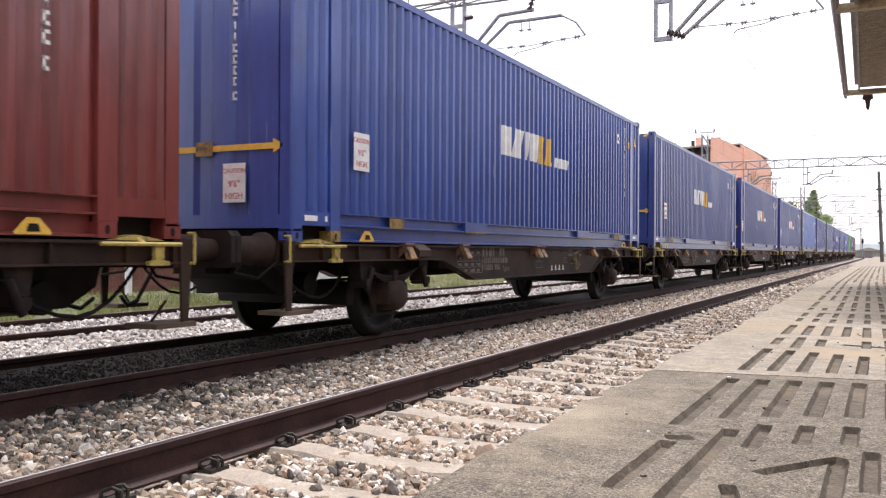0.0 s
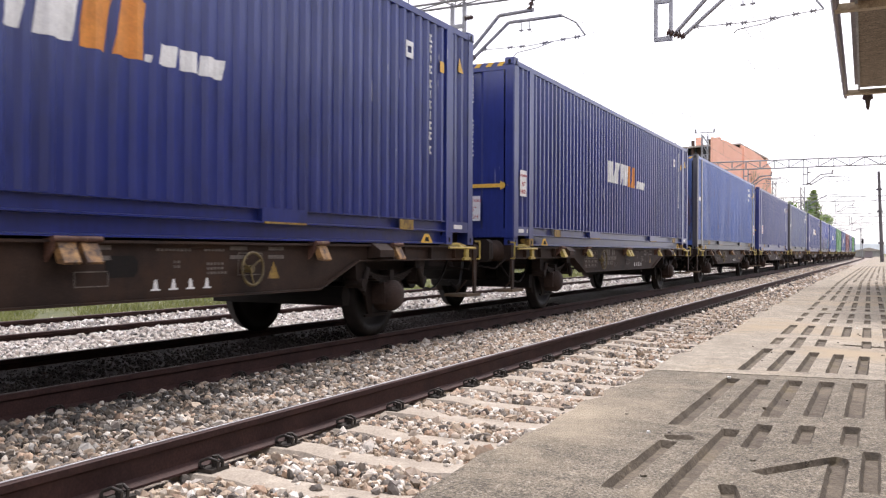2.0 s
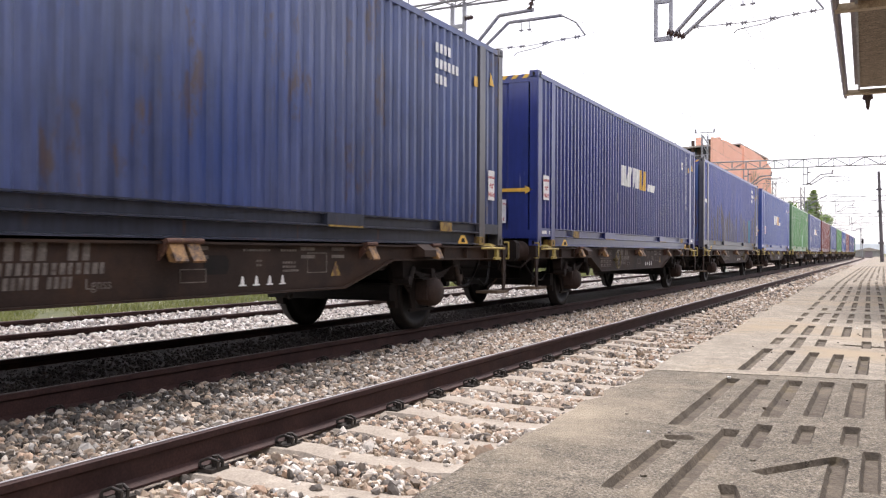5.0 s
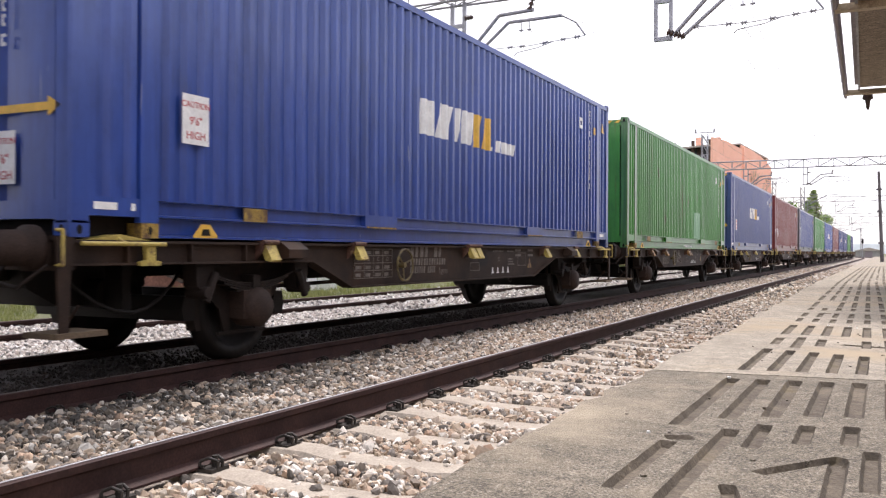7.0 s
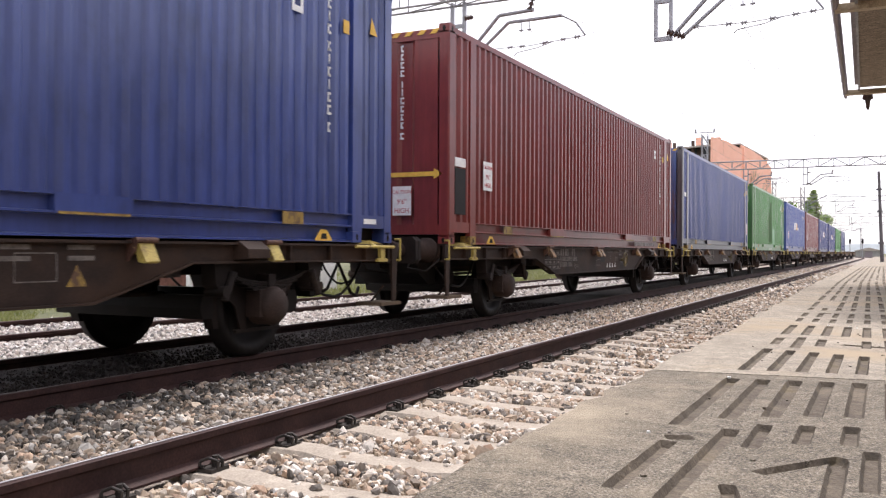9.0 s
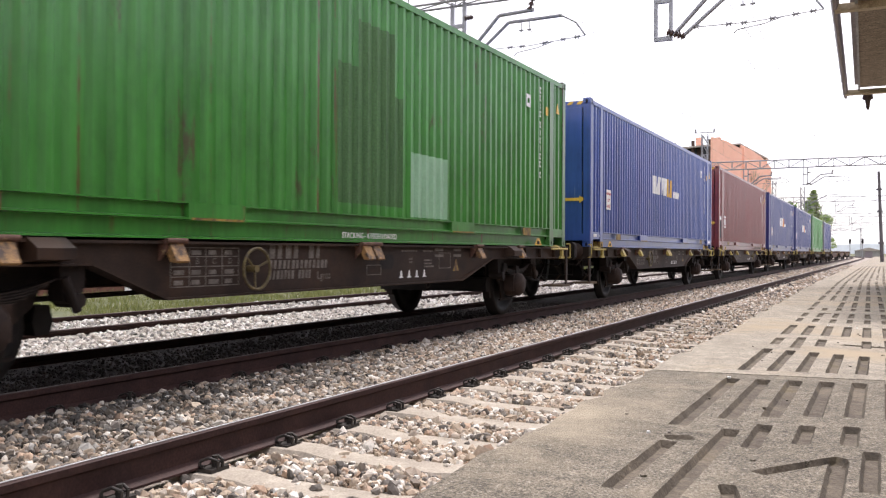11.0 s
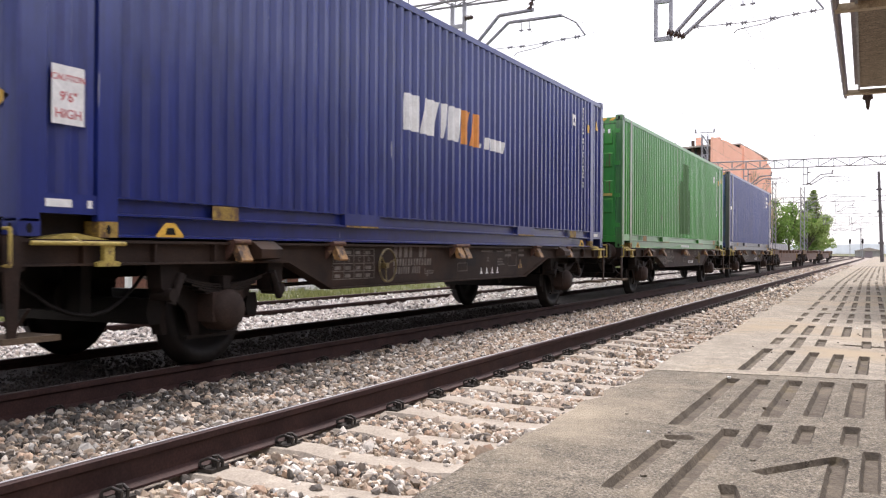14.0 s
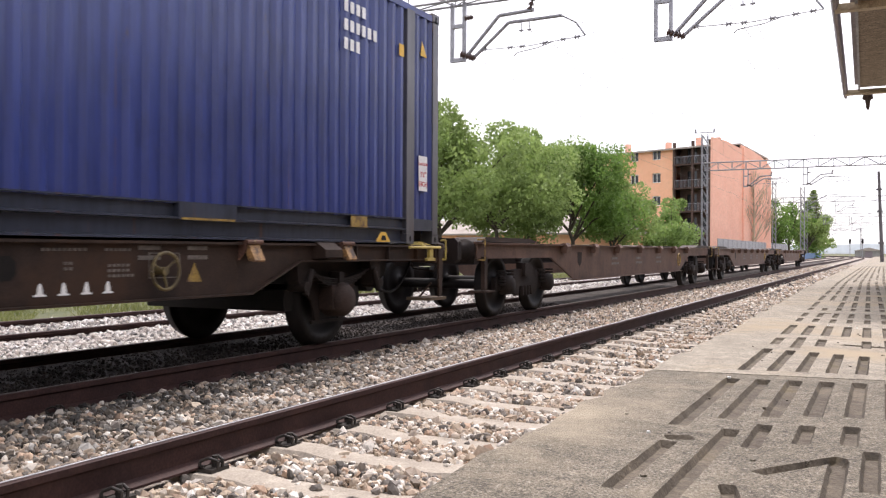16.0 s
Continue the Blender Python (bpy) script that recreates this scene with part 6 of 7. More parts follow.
def build_portal(y, beam_z, mast_x, drops, low, label, detail=True, end_x=1.2):
    p = thing("catenary_portal", label, "catenary portal", "overhead line portals")
    beam = lattice(Shape(), (mast_x, y, beam_z), (end_x + 0.1, y, beam_z), 0.45, 0.62, 18 if detail else 14, 0.02)
    part("beam", beam, M_GALV, p)
    mast = lattice(Shape(), (mast_x, y, -0.5), (mast_x, y, beam_z + 2.6), 0.42, 0.50, 15, 0.022)
    part("mast", mast, M_GALV, p)
    head = Shape()
    head.tube((mast_x - 0.8, y, beam_z + 2.75), (mast_x + 0.8, y, beam_z + 2.75), 0.04, 6)
    for s in (-1, 1):
        insulator(head, (mast_x + s * 0.72, y, beam_z + 2.75), (mast_x + s * 0.72, y, beam_z + 3.05), 3, 0.10)
    part("cross_arm", head, M_GALV, p)
    if end_x > 2:
        part("mast", lattice(Shape(), (end_x, y, -0.5), (end_x, y, beam_z + 0.4), 0.42, 0.5, 12, 0.022), M_GALV, p)
    for x in drops:
        drop_post(p, x, y, beam_z - 0.3, low, x + 2.2, 0.3, 0.98 if detail else 0.8)
    return p


def build_overhead():
    build_portal(18.95, 7.30, -14.6, (-9.15, -4.25), 5.57, "grey steel lattice portal carrying the overhead line", True, 9.0)
    for i, y in enumerate((72.0, 122.0, 175.0, 230.0, 290.0)):
        x0, y0, h = on_line(0.0, y)
        q = build_portal(0.0, 7.85, -12.8, (-9.65, -5.33), 6.15, "distant grey lattice portal across the tracks", False, 3.5 if i else 1.8)
        q.matrix_basis = pose(x0, y0, 0, 0, 0, math.degrees(h))
    # separate masts on the far side
    for y, x, z in ((109.0, -8.36, 8.6), (205.0, -14.5, 8.4)):
        m = thing("catenary_mast", "slim grey lattice mast with a bracket arm", "catenary mast", "overhead line masts")
        part("mast", lattice(Shape(), (x, y, -0.5), (x, y, z), 0.4, 0.45, 12, 0.025), M_GALV, m)
        part("bracket_arm", Shape().line([(x, y, z - 2.4), (x + 2.6, y, z - 1.0), (x + 4.0, y, z - 0.9)], 0.05, 6).line([(x, y, z - 0.8), (x + 2.6, y, z - 1.0)], 0.03, 6), M_GALV, m)
    # wires over the three tracks: catenary and contact wire with droppers
    for off, name in ((TRACK_NEAR, "near"), (TRACK_TRAIN, "train"), (TRACK_FAR, "third")):
        w = thing("overhead_wire", "thin dark catenary and contact wire with droppers", "overhead wire", "overhead wires")
        cat, con, drp = Shape(), Shape(), Shape()
        spans = [(-30.0, 18.95), (18.95, 72.0), (72.0, 122.0), (122.0, 175.0), (175.0, 230.0)]
        for a, b in spans:
            pts, pc = [], []
            n = 12
            for i in range(n + 1):
                u = i / n
                s = a + (b - a) * u
                x, y, h = on_line(off + (0.18 if (int(a) % 2) else -0.18) * (1 - 2 * u), s)
                sag = 4 * 0.75 * u * (1 - u)
                pts.append((x, y, 6.75 - sag))
                pc.append((x, y, 5.42))
                if 0 < i < n and i % 2:
                    drp.tube((x, y, 6.75 - sag), (x, y, 5.42), 0.002, 4)
            cat.line(pts, 0.0045, 4)
            con.line(pc, 0.0045, 4)
        part("catenary_wire", cat, M_WIRE, w)
        part("contact_wire", con, M_WIRE, w)
        marks("dropper", drp, M_WIRE, w)
    fd = thing("feeder_wire", "thin dark feeder wire hung from portal to portal", "overhead wire", "overhead wires")
    for dx, z in ((-14.1, 10.2), (-12.5, 10.2)):
        part("wire", Shape().line([(dx, 18.95, z), (dx + 0.5, 45, z - 0.9), (dx + 1.5, 72, z + 0.5)], 0.006, 4), M_WIRE, fd)


def build_canopy():
    c = thing("platform_canopy", "station canopy with weathered board soffit, cream beams and a gutter", "canopy")
    z = 4.20
    x0, x1, y0, y1 = -0.355, 4.5, 10.4, 18.9
    n = 0
    y = y0
    while y < y1 - 0.3:
        b = Shape().box(x0, x1, y + 0.004, y + 0.136, z + 0.02, z + 0.045)
        part("board", b, M_WOOD, c)
        y += 0.14
    part("roof_sheet", Shape().box(x0 - 0.10, x1, y0, y1 + 0.12, z + 0.14, z + 0.18), M_GUTTER, c)
    part("edge_trim", Shape().box(x0 - 0.035, x0, y0, y1, z - 0.01, z + 0.10), M_GALV, c)
    part("gutter", Shape().prism([(-0.64, z - 0.06), (-0.60, z - 0.06), (-0.57, z + 0.05), (-0.60, z + 0.05), (-0.62, z - 0.03), (-0.66, z + 0.03), (-0.67, z + 0.02)], y0, y1 + 0.5, "y"), M_GUTTER, c, "long dark gutter rail")
    for yy in (y1 - 0.02, y1 - 6.6):
        part("cross_beam", Shape().box(-0.62, x1, yy - 0.05, yy + 0.10, z - 0.075, z + 0.015), M_BEAM, c)
    part("drain", Shape().turned([(z - 0.02, 0.09), (z - 0.12, 0.10), (z - 0.14, 0.05), (z - 0.28, 0.035), (z - 0.34, 0.012)], "z", 10, (-0.22, y1 + 0.35, 0)), M_INSUL, c, "dark hanging drain spout")
    c.matrix_basis = pose(-0.56, 19.0, 0, 0, 0, 0.98) @ pose(0.50, -19.0, 0)
    for yy in (11.5, 17.5):
        part("column", Shape().box(3.9, 4.1, yy - 0.1, yy + 0.1, PLAT_Z, z), M_BEAM, c)


def leaf_cloud(centres, radii, per, size, seed):
    """Small leaves in clumps: many folded blades about each centre."""
    rng = np.random.default_rng(seed)
    cs, rs = np.array(centres), np.array(radii)
    k = rng.integers(0, len(cs), per)
    d = rng.normal(size=(per, 3))
    d /= np.linalg.norm(d, axis=1, keepdims=True)
    r = rs[k] * rng.uniform(0.45, 1.05, per) ** 0.6
    p = cs[k] + d * r[:, None] * np.array([1, 1, 0.85])
    a = rng.normal(size=(per, 3))
    a /= np.linalg.norm(a, axis=1, keepdims=True)
    b = np.cross(a, rng.normal(size=(per, 3)))
    b /= np.linalg.norm(b, axis=1, keepdims=True)
    s = size * rng.uniform(0.6, 1.4, (per, 1))
    v = np.stack([p - a * s, p + b * s * 0.5, p + a * s, p - b * s * 0.5], 1).reshape(-1, 3)
    f = np.arange(per * 4).reshape(-1, 4)
    return v, f


def build_tree(x, y, base, high, spread, leaves, material, label, size=0.16, seed=1, slim=False):
    rng = random.Random(seed)
    t = thing("tree", label, "tree", "trees beyond the tracks", at=pose(x, y, base))
    s = Shape()
    trunk_top = high * 0.36
    pts = [(0, 0, -0.3)]
    for i in range(1, 6):
        pts.append((rng.uniform(-0.12, 0.12) * i * 0.4, rng.uniform(-0.12, 0.12) * i * 0.4, trunk_top * i / 5))
    r0 = high * 0.022
    for i, (a, b) in enumerate(zip(pts, pts[1:])):
        s.tube(a, b, r0 * (1 - 0.11 * i), 8, r0 * (1 - 0.11 * (i + 1)))
    centres, radii = [], []
    for i in range(11):
        ang = 2 * math.pi * i / 11 + rng.uniform(-0.3, 0.3)
        start = Vector(pts[rng.choice((3, 4, 5))])
        reach = spread * rng.uniform(0.55, 0.95) * (0.4 if slim else 1)
        tip = Vector((math.cos(ang) * reach, math.sin(ang) * reach, high * rng.uniform(0.34, 0.84)))
        mid = start.lerp(tip, 0.5) + Vector((0, 0, high * 0.04))
        s.tube(start, mid, r0 * 0.45, 6, r0 * 0.3)
        s.tube(mid, tip, r0 * 0.3, 6, r0 * 0.1)
        for k in range(3):
            c = tip.lerp(mid, 0.35 * k) + Vector((rng.uniform(-1, 1), rng.uniform(-1, 1), rng.uniform(-0.6, 0.9))) * spread * 0.16
            centres.append(tuple(c))
            radii.append(spread * rng.uniform(0.22, 0.42))
    if slim:
        centres, radii = [], []
        for k in range(60):
            u = 0.10 + 0.83 * k / 60
            r_ = spread * 0.42 * (1.05 - u) + 0.15
            centres.append((rng.uniform(-0.5, 0.5) * r_, rng.uniform(-0.5, 0.5) * r_, high * u))
            radii.append(r_ * rng.uniform(0.6, 0.9))
    for k in range(0 if slim else 7):
        centres.append((rng.uniform(-0.35, 0.35) * spread, rng.uniform(-0.35, 0.35) * spread, high * rng.uniform(0.66, 0.93)))
        radii.append(spread * rng.uniform(0.15, 0.27))
    part("trunk", s, M_BARK, t)
    v, f = leaf_cloud(centres, radii, leaves, size, seed)
    me = raw_mesh("crown", v, f, material)
    part("crown", me, material, t)
    return t


def build_bare_tree(x, y, base, high, label, seed):
    rng = random.Random(seed)
    t = thing("bare_tree", label, "tree", "trees beyond the tracks", at=pose(x, y, base))
    s, tw = Shape(), Shape()
    s.tube((0, 0, -0.3), (0.1, 0, high * 0.5), 0.22, 8, 0.12)
    s.tube((0.1, 0, high * 0.5), (0.0, 0.1, high), 0.12, 6, 0.02)
    for i in range(46):
        z = high * rng.uniform(0.15, 0.9)
        g = rng.uniform(0, 6.28)
        ln = (1.2 - z / high) * high * rng.uniform(0.22, 0.40)
        e = Vector((math.cos(g) * ln * 0.75, math.sin(g) * ln * 0.75, z + ln))
        s.tube((0.05, 0, z), e, 0.045, 5, 0.01)
        for k in range(7):
            q = Vector((0.05, 0, z)).lerp(e, rng.uniform(0.3, 1.0))
            tw.tube(q, q + Vector((rng.uniform(-0.4, 0.4), rng.uniform(-0.4, 0.4), rng.uniform(0.5, 1.2))), 0.028, 4, 0.008)
    part("trunk", s, M_TWIG, t)
    marks("branchwork", tw, M_TWIG, t)


def window_unit(parent, x, z, w, h, y=0.0, sill=True):
    """A window set in a facade that faces -y: frame, pane, sill."""
    f = Shape()
    for a, b, c, d in ((x - w / 2, x - w / 2 + 0.09, z, z + h), (x + w / 2 - 0.09, x + w / 2, z, z + h), (x - w / 2, x + w / 2, z, z + 0.09), (x - w / 2, x + w / 2, z + h - 0.09, z + h), (x - 0.04, x + 0.04, z, z + h)):
        f.box(a, b, y + 0.05, y + 0.13, c, d)
    wn_ = part("window", f, M_WHITE, parent)
    part("pane", Shape().box(x - w / 2, x + w / 2, y + 0.14, y + 0.16, z, z + h), M_GLASS_DARK, wn_)
    if sill:
        part("sill", Shape().box(x - w / 2 - 0.1, x + w / 2 + 0.1, y - 0.08, y + 0.05, z - 0.12, z), M_ROOF, wn_)


def wall_with_holes(x0, x1, z0, z1, holes, y0, y1):
    """A wall between y0 and y1 with rectangular openings right through it."""
    xs = sorted({x0, x1, *[h[0] for h in holes], *[h[1] for h in holes]})
    zs = sorted({z0, z1, *[h[2] for h in holes], *[h[3] for h in holes]})
    s = Shape()
    for xa, xb in zip(xs, xs[1:]):
        run_ = None
        for za, zb in zip(zs, zs[1:]):
            mx, mz = (xa + xb) / 2, (za + zb) / 2
            if any(h[0] < mx < h[1] and h[2] < mz < h[3] for h in holes):
                if run_:
                    s.box(xa, xb, y0, y1, *run_)
                run_ = None
            else:
                run_ = (run_[0], zb) if run_ else (za, zb)
        if run_:
            s.box(xa, xb, y0, y1, *run_)
    return s


def build_block():
    """The salmon apartment house: windowed front, dark balcony bay, orange gable end."""
    h = thing("apartment_building", "salmon five-storey apartment house with dark recessed balconies and orange gable", "building", at=pose(-18.5, 110.0, -0.5, 0, 0, -21))
    floors = [0.6 + 2.95 * k for k in range(5)]
    x_bay0, x_bay1 = -5.6, -0.25
    cols = (-11.6, -8.2, -19.8, -16.4)
    holes = [(x - 0.65, x + 0.65, z + 0.95, z + 2.2) for x in cols for z in floors]
    front = wall_with_holes(-13.6, x_bay0, 0, 14.6, [q for q in holes if q[0] > -13.6], 0.0, 0.3)
    part("front_wall", front, M_SALMON, h, "salmon rendered wall")
    part("front_wall", wall_with_holes(-21.5, -15.4, 0, 14.6, [q for q in holes if q[1] < -15.4], 0.0, 0.3), M_SALMON, h)
    part("stair_wall", Shape().box(-15.4, -13.6, 0.9, 1.2, 0, 14.6), M_BROWNBRICK, h, "dark brick wall of the recess")
    for x in cols:
        for z in floors:
            window_unit(h, x, z + 0.95, 1.3, 1.25, 0.12)
    part("bay_wall", wall_with_holes(x_bay0, x_bay1, 0, 14.6, [(-4.6, -3.2, z + 0.3, z + 2.3) for z in floors] + [(-2.4, -1.0, z + 0.3, z + 2.3) for z in floors], 1.5, 1.8), M_BROWNBRICK, h, "dark brick balcony wall")
    for z in floors:
        slab = part("balcony", Shape().box(x_bay0, x_bay1, -0.3, 1.5, z - 0.05, z + 0.12), M_BROWNBRICK, h)
        rail = Shape().box(x_bay0, x_bay1, -0.28, -0.22, z + 1.02, z + 1.08)
        for i in range(26):
            xx = x_bay0 + 0.1 + i * 0.2
            rail.box(xx, xx + 0.03, -0.27, -0.24, z + 0.12, z + 1.02)
        part("railing", rail, M_GALV, slab)
        for x in (-3.9, -1.7):
            part("pane", Shape().box(x - 0.7, x + 0.7, 1.62, 1.66, z + 0.3, z + 2.3), M_GLASS_DARK, h)
        for x in (x_bay0 + 0.15, -2.8, x_bay1 - 0.15):
            part("pillar", Shape().box(x - 0.12, x + 0.12, -0.28, 0.1, z + 0.1, z + 2.9), M_BROWNBRICK, h)
    part("gable_wall", Shape().prism([(-0.3, 0), (13.9, 0), (13.9, 12.9), (11.6, 14.0), (9.0, 14.7), (6.6, 15.1), (6.6, 14.6), (3.0, 15.3), (-0.3, 15.5)], -0.25, 0.05, "x"), M_SALMON2, h, "orange brick gable wall")
    part("gable_step", Shape().prism([(6.8, 0), (13.9, 0), (13.9, 12.7), (11.6, 13.8), (9.0, 14.5), (6.8, 14.9)], 0.05, 0.28, "x"), M_SALMON2, h)
    part("back_wall", Shape().box(-21.5, -0.3, 13.6, 13.9, 0, 14.0), M_SALMON, h)
    part("side_wall", Shape().box(-21.5, -21.2, 0.3, 13.6, 0, 14.6), M_SALMON, h)
    roof = Shape().prism([(-0.6, 14.6), (6.9, 15.4), (14.2, 14.0), (14.2, 13.8), (6.9, 15.2), (-0.6, 14.4)], -21.9, -0.26, "x")
    rf = part("roof", roof, M_ROOF, h, "low pale tiled roof")
    for x, yy in ((-14.0, 2.0), (-9.0, 4.0), (-3.5, 2.5), (-1.8, 4.0)):
        part("chimney", Shape().box(x - 0.3, x + 0.3, yy - 0.3, yy + 0.3, 14.6, 16.0), M_SALMON2, rf)


def build_low_house():
    h = thing("low_house", "low salmon house with small dark windows behind the trees", "building", at=pose(-31.0, 72.0, -1.0, 0, 0, -10))
    holes = [(x - 0.5, x + 0.5, 1.5, 2.6) for x in (-9.0, -6.0, -3.0, 0.0, 3.0, 6.0, 9.0)]
    part("wall", wall_with_holes(-11, 11, 0, 3.6, holes, 0, 0.3), M_SALMON, h)
    for q in holes:
        window_unit(h, (q[0] + q[1]) / 2, 1.5, 1.0, 1.1, 0.1)
    part("side_wall", Shape().box(10.7, 11.0, 0.3, 7, 0, 3.6), M_SALMON, h)
    part("roof", Shape().prism([(-0.5, 3.6), (3.5, 5.0), (7.4, 3.6), (7.4, 3.45), (-0.5, 3.45)], -11.4, 11.4, "x"), M_ROOF, h)


def build_unseen_walls():
    """Plain unseen walls, behind the camera and along the platform, added to block low sky."""
    # out of view: darkens what the lower container sides reflect
    solid("wall_east", Shape().box(5.2, 15.0, -7.0, 44.0, PLAT_Z, 4.4), M_UNSEENWALL, "plain unseen wall added along the platform to block low sky", "wall", kind="structure")
    # out of view: darkens the rib slopes that face the camera
    solid("wall_south", Shape().box(0.6, 18.0, -30.0, -7.0, PLAT_Z, 6.5), M_WALLGREY, "plain unseen grey wall added behind the camera to cut light", "wall", kind="structure")


def build_beside():
    # verge with grass
    v = Shape()
    swept(v, [(-140.0, -0.56), (-140.0, 0.0), (-13.6, -0.07), (-11.75, -0.10), (-11.6, -0.13), (-11.6, -0.56)], 0.0, -30, 420)
    solid("verge", v, M_GRASS, "grassy verge beyond the third track", "ground", kind="structure")
    rng = np.random.default_rng(11)
    n = 60000
    y = 7 + 70 * rng.random(n) ** 1.6
    x = -11.6 - rng.random(n) ** 1.3 * (6.9 + y * 0.12)
    clump = np.sin(x * 2.1 + 3 * np.sin(y * 0.7)) * np.sin(y * 1.7 + x)
    keep = clump > -0.55
    x, y = x[keep], y[keep]
    n = len(x)
    hgt = rng.uniform(0.08, 0.30, n) * (0.7 + 0.4 * clump[keep])
    g = rng.uniform(0, 6.28, n)
    w = rng.uniform(0.008, 0.02, n)
    lean = rng.normal(0, 0.08, (n, 2))
    z = -0.13 + 0 * x
    a = np.stack([x - w * np.cos(g), y - w * np.sin(g), z], 1)
    b = np.stack([x + w * np.cos(g), y + w * np.sin(g), z], 1)
    c = np.stack([x + lean[:, 0], y + lean[:, 1], z + hgt], 1)
    tagged(new("grass", raw_mesh("grass", np.stack([a, b, c], 1).reshape(-1, 3), np.arange(3 * n).reshape(-1, 3), M_BLADE)), "green and dry grass tufts on the verge", "grass", kind="stuff")
    m = 900
    fx, fy = -11.3 - rng.random(m) * 3.4, 8 + 30 * rng.random(m) ** 1.5
    fz = rng.uniform(-0.05, 0.20, m)
    s = 0.022
    q = np.stack([np.stack([fx - s, fy, fz], 1), np.stack([fx, fy + s, fz + 0.01], 1), np.stack([fx + s, fy, fz + 0.012], 1), np.stack([fx, fy - s, fz], 1)], 1).reshape(-1, 3)
    st = np.stack([np.stack([fx - 0.006, fy, 0 * fx - 0.15], 1), np.stack([fx + 0.006, fy, 0 * fx - 0.15], 1), np.stack([fx, fy, fz], 1)], 1).reshape(-1, 3)
    tagged(new("weed_stems", raw_mesh("weed_stems", st, np.arange(3 * m).reshape(-1, 3), M_BLADE)), "thin green weed stems beside the third track", "weeds", kind="stuff")
    tagged(new("weed_flowers", raw_mesh("weed_flowers", q, np.arange(4 * m).reshape(-1, 4), M_FLOWER)), "small pale yellow flowers on weeds", "weeds", kind="stuff")
    # low brick wall, slab, cabinet, posts
    b = thing("brick_wall", "low red brick wall with a pale coping", "wall")
    part("brickwork", Shape().box(-17.6, -17.2, 12.0, 24.0, -0.5, 0.62), M_BRICK, b)
    part("coping", Shape().box(-17.7, -17.1, 11.9, 24.1, 0.62, 0.72), M_WALLGREY, b)
    solid("concrete_slab", Shape().prism([(-16.6, -0.45), (-14.0, -0.45), (-14.3, 0.02), (-16.2, 0.02)], 17.5, 20.5, "y"), M_WALLGREY, "pale concrete slab lying in the grass", "slab")
    solid("brick_stack", Shape().prism([(12.2, -0.5), (14.9, -0.5), (14.9, 0.05), (14.1, 0.28), (12.2, 0.28)], -19.4, -18.4, "x"), M_SALMON2, "orange-red stack of bricks in the grass", "bricks")
    cb = thing("equipment_cabinet", "white metal trackside cabinet on a plinth", "cabinet")
    part("body", Shape().prism([(19.9, -0.3), (20.9, -0.3), (20.9, 0.66), (20.4, 0.72), (19.9, 0.66)], -14.5, -13.9, "x"), M_WHITE, cb)
    part("plinth", Shape().box(-14.55, -13.85, 19.85, 20.95, -0.5, -0.3), M_WALLGREY, cb)
    part("door", Shape().box(-13.9, -13.88, 20.0, 20.8, -0.2, 0.58), M_WHITE, cb)
    post = Shape().prism([(-0.06, -0.06), (0.06, -0.06), (0.06, 0.06), (-0.06, 0.06)], -0.4, 0.75, "z").mesh("marker_post", M_WHITE)
    for x, yy in ((-16.0, 15.2), (-15.4, 16.6), (-16.4, 13.4), (-15.8, 18.5)):
        tagged(new("marker_post", post), "short white marker post in the grass", "post", "white posts").matrix_basis = pose(x, yy, 0)
    # fence and walls further on
    fw = thing("boundary_wall", "long grey concrete boundary wall with mesh panels", "wall")
    part("wall", Shape().box(-13.9, -13.6, 84.0, 150.0, -0.5, 1.0), M_WALLGREY, fw)
    for k in range(22):
        part("panel", Shape().box(-13.78, -13.72, 84.1 + 3 * k, 86.9 + 3 * k, 1.0, 2.3), M_GALV, fw)
    bf = thing("blue_fence", "low blue painted metal fence", "fence")
    for k in range(24):
        x, y_, hh = on_line(-12.2, 150 + 3 * k)
        pc = part("panel", Shape().box(-0.03, 0.03, 0, 2.9, -0.4, 0.9), M_FENCEBLUE, bf)
        pc.matrix_basis = pose(x, y_, 0, 0, 0, math.degrees(hh))
    # rail fence behind the grass
    rf = thing("railing_fence", "plain grey metal railing behind the verge", "fence")
    for k in range(26):
        part("post", Shape().box(-18.73, -18.67, 34.97 + 2 * k, 35.03 + 2 * k, -0.3, 1.35), M_GALV, rf)
    for z in (0.6, 1.3):
        part("bar", Shape().tube((-18.7, 35, z), (-18.7, 85, z), 0.03, 6), M_GALV, rf)
    # lamps
    for x, yy, zz in ((-24.0, 62.0, 9.6), (-22.0, 92.0, 6.5)):
        l = thing("street_lamp", "slim grey street lamp with a curved arm", "street lamp", "street lamps")
        part("pole", Shape().tube((x, yy, -0.5), (x, yy, zz - 0.4), 0.09, 8, 0.05).line([(x, yy, zz - 0.4), (x - 0.5, yy, zz - 0.05), (x - 1.6, yy, zz)], 0.04, 6), M_GALV, l)
        part("lamp_head", Shape().prism([(x - 2.3, zz - 0.02), (x - 1.5, zz - 0.06), (x - 1.45, zz + 0.08), (x - 2.1, zz + 0.1)], yy - 0.15, yy + 0.15, "y"), M_WALLGREY, l)
    # pole at the end of the platform, signals, sheds far off
    pl = thing("platform_pole", "tall dark pole with clamps at the platform's far end", "pole")
    part("pole", Shape().tube((-0.06, 62, PLAT_Z), (-0.28, 62, 6.2), 0.12, 10, 0.085), M_POLE, pl)
    for z in (1.6, 3.6, 5.0):
        part("clamp_band", Shape().turned([(z, 0.18), (z + 0.12, 0.18)], "z", 10, (-0.06 - 0.037 * z, 62, 0)), M_POLE, pl)
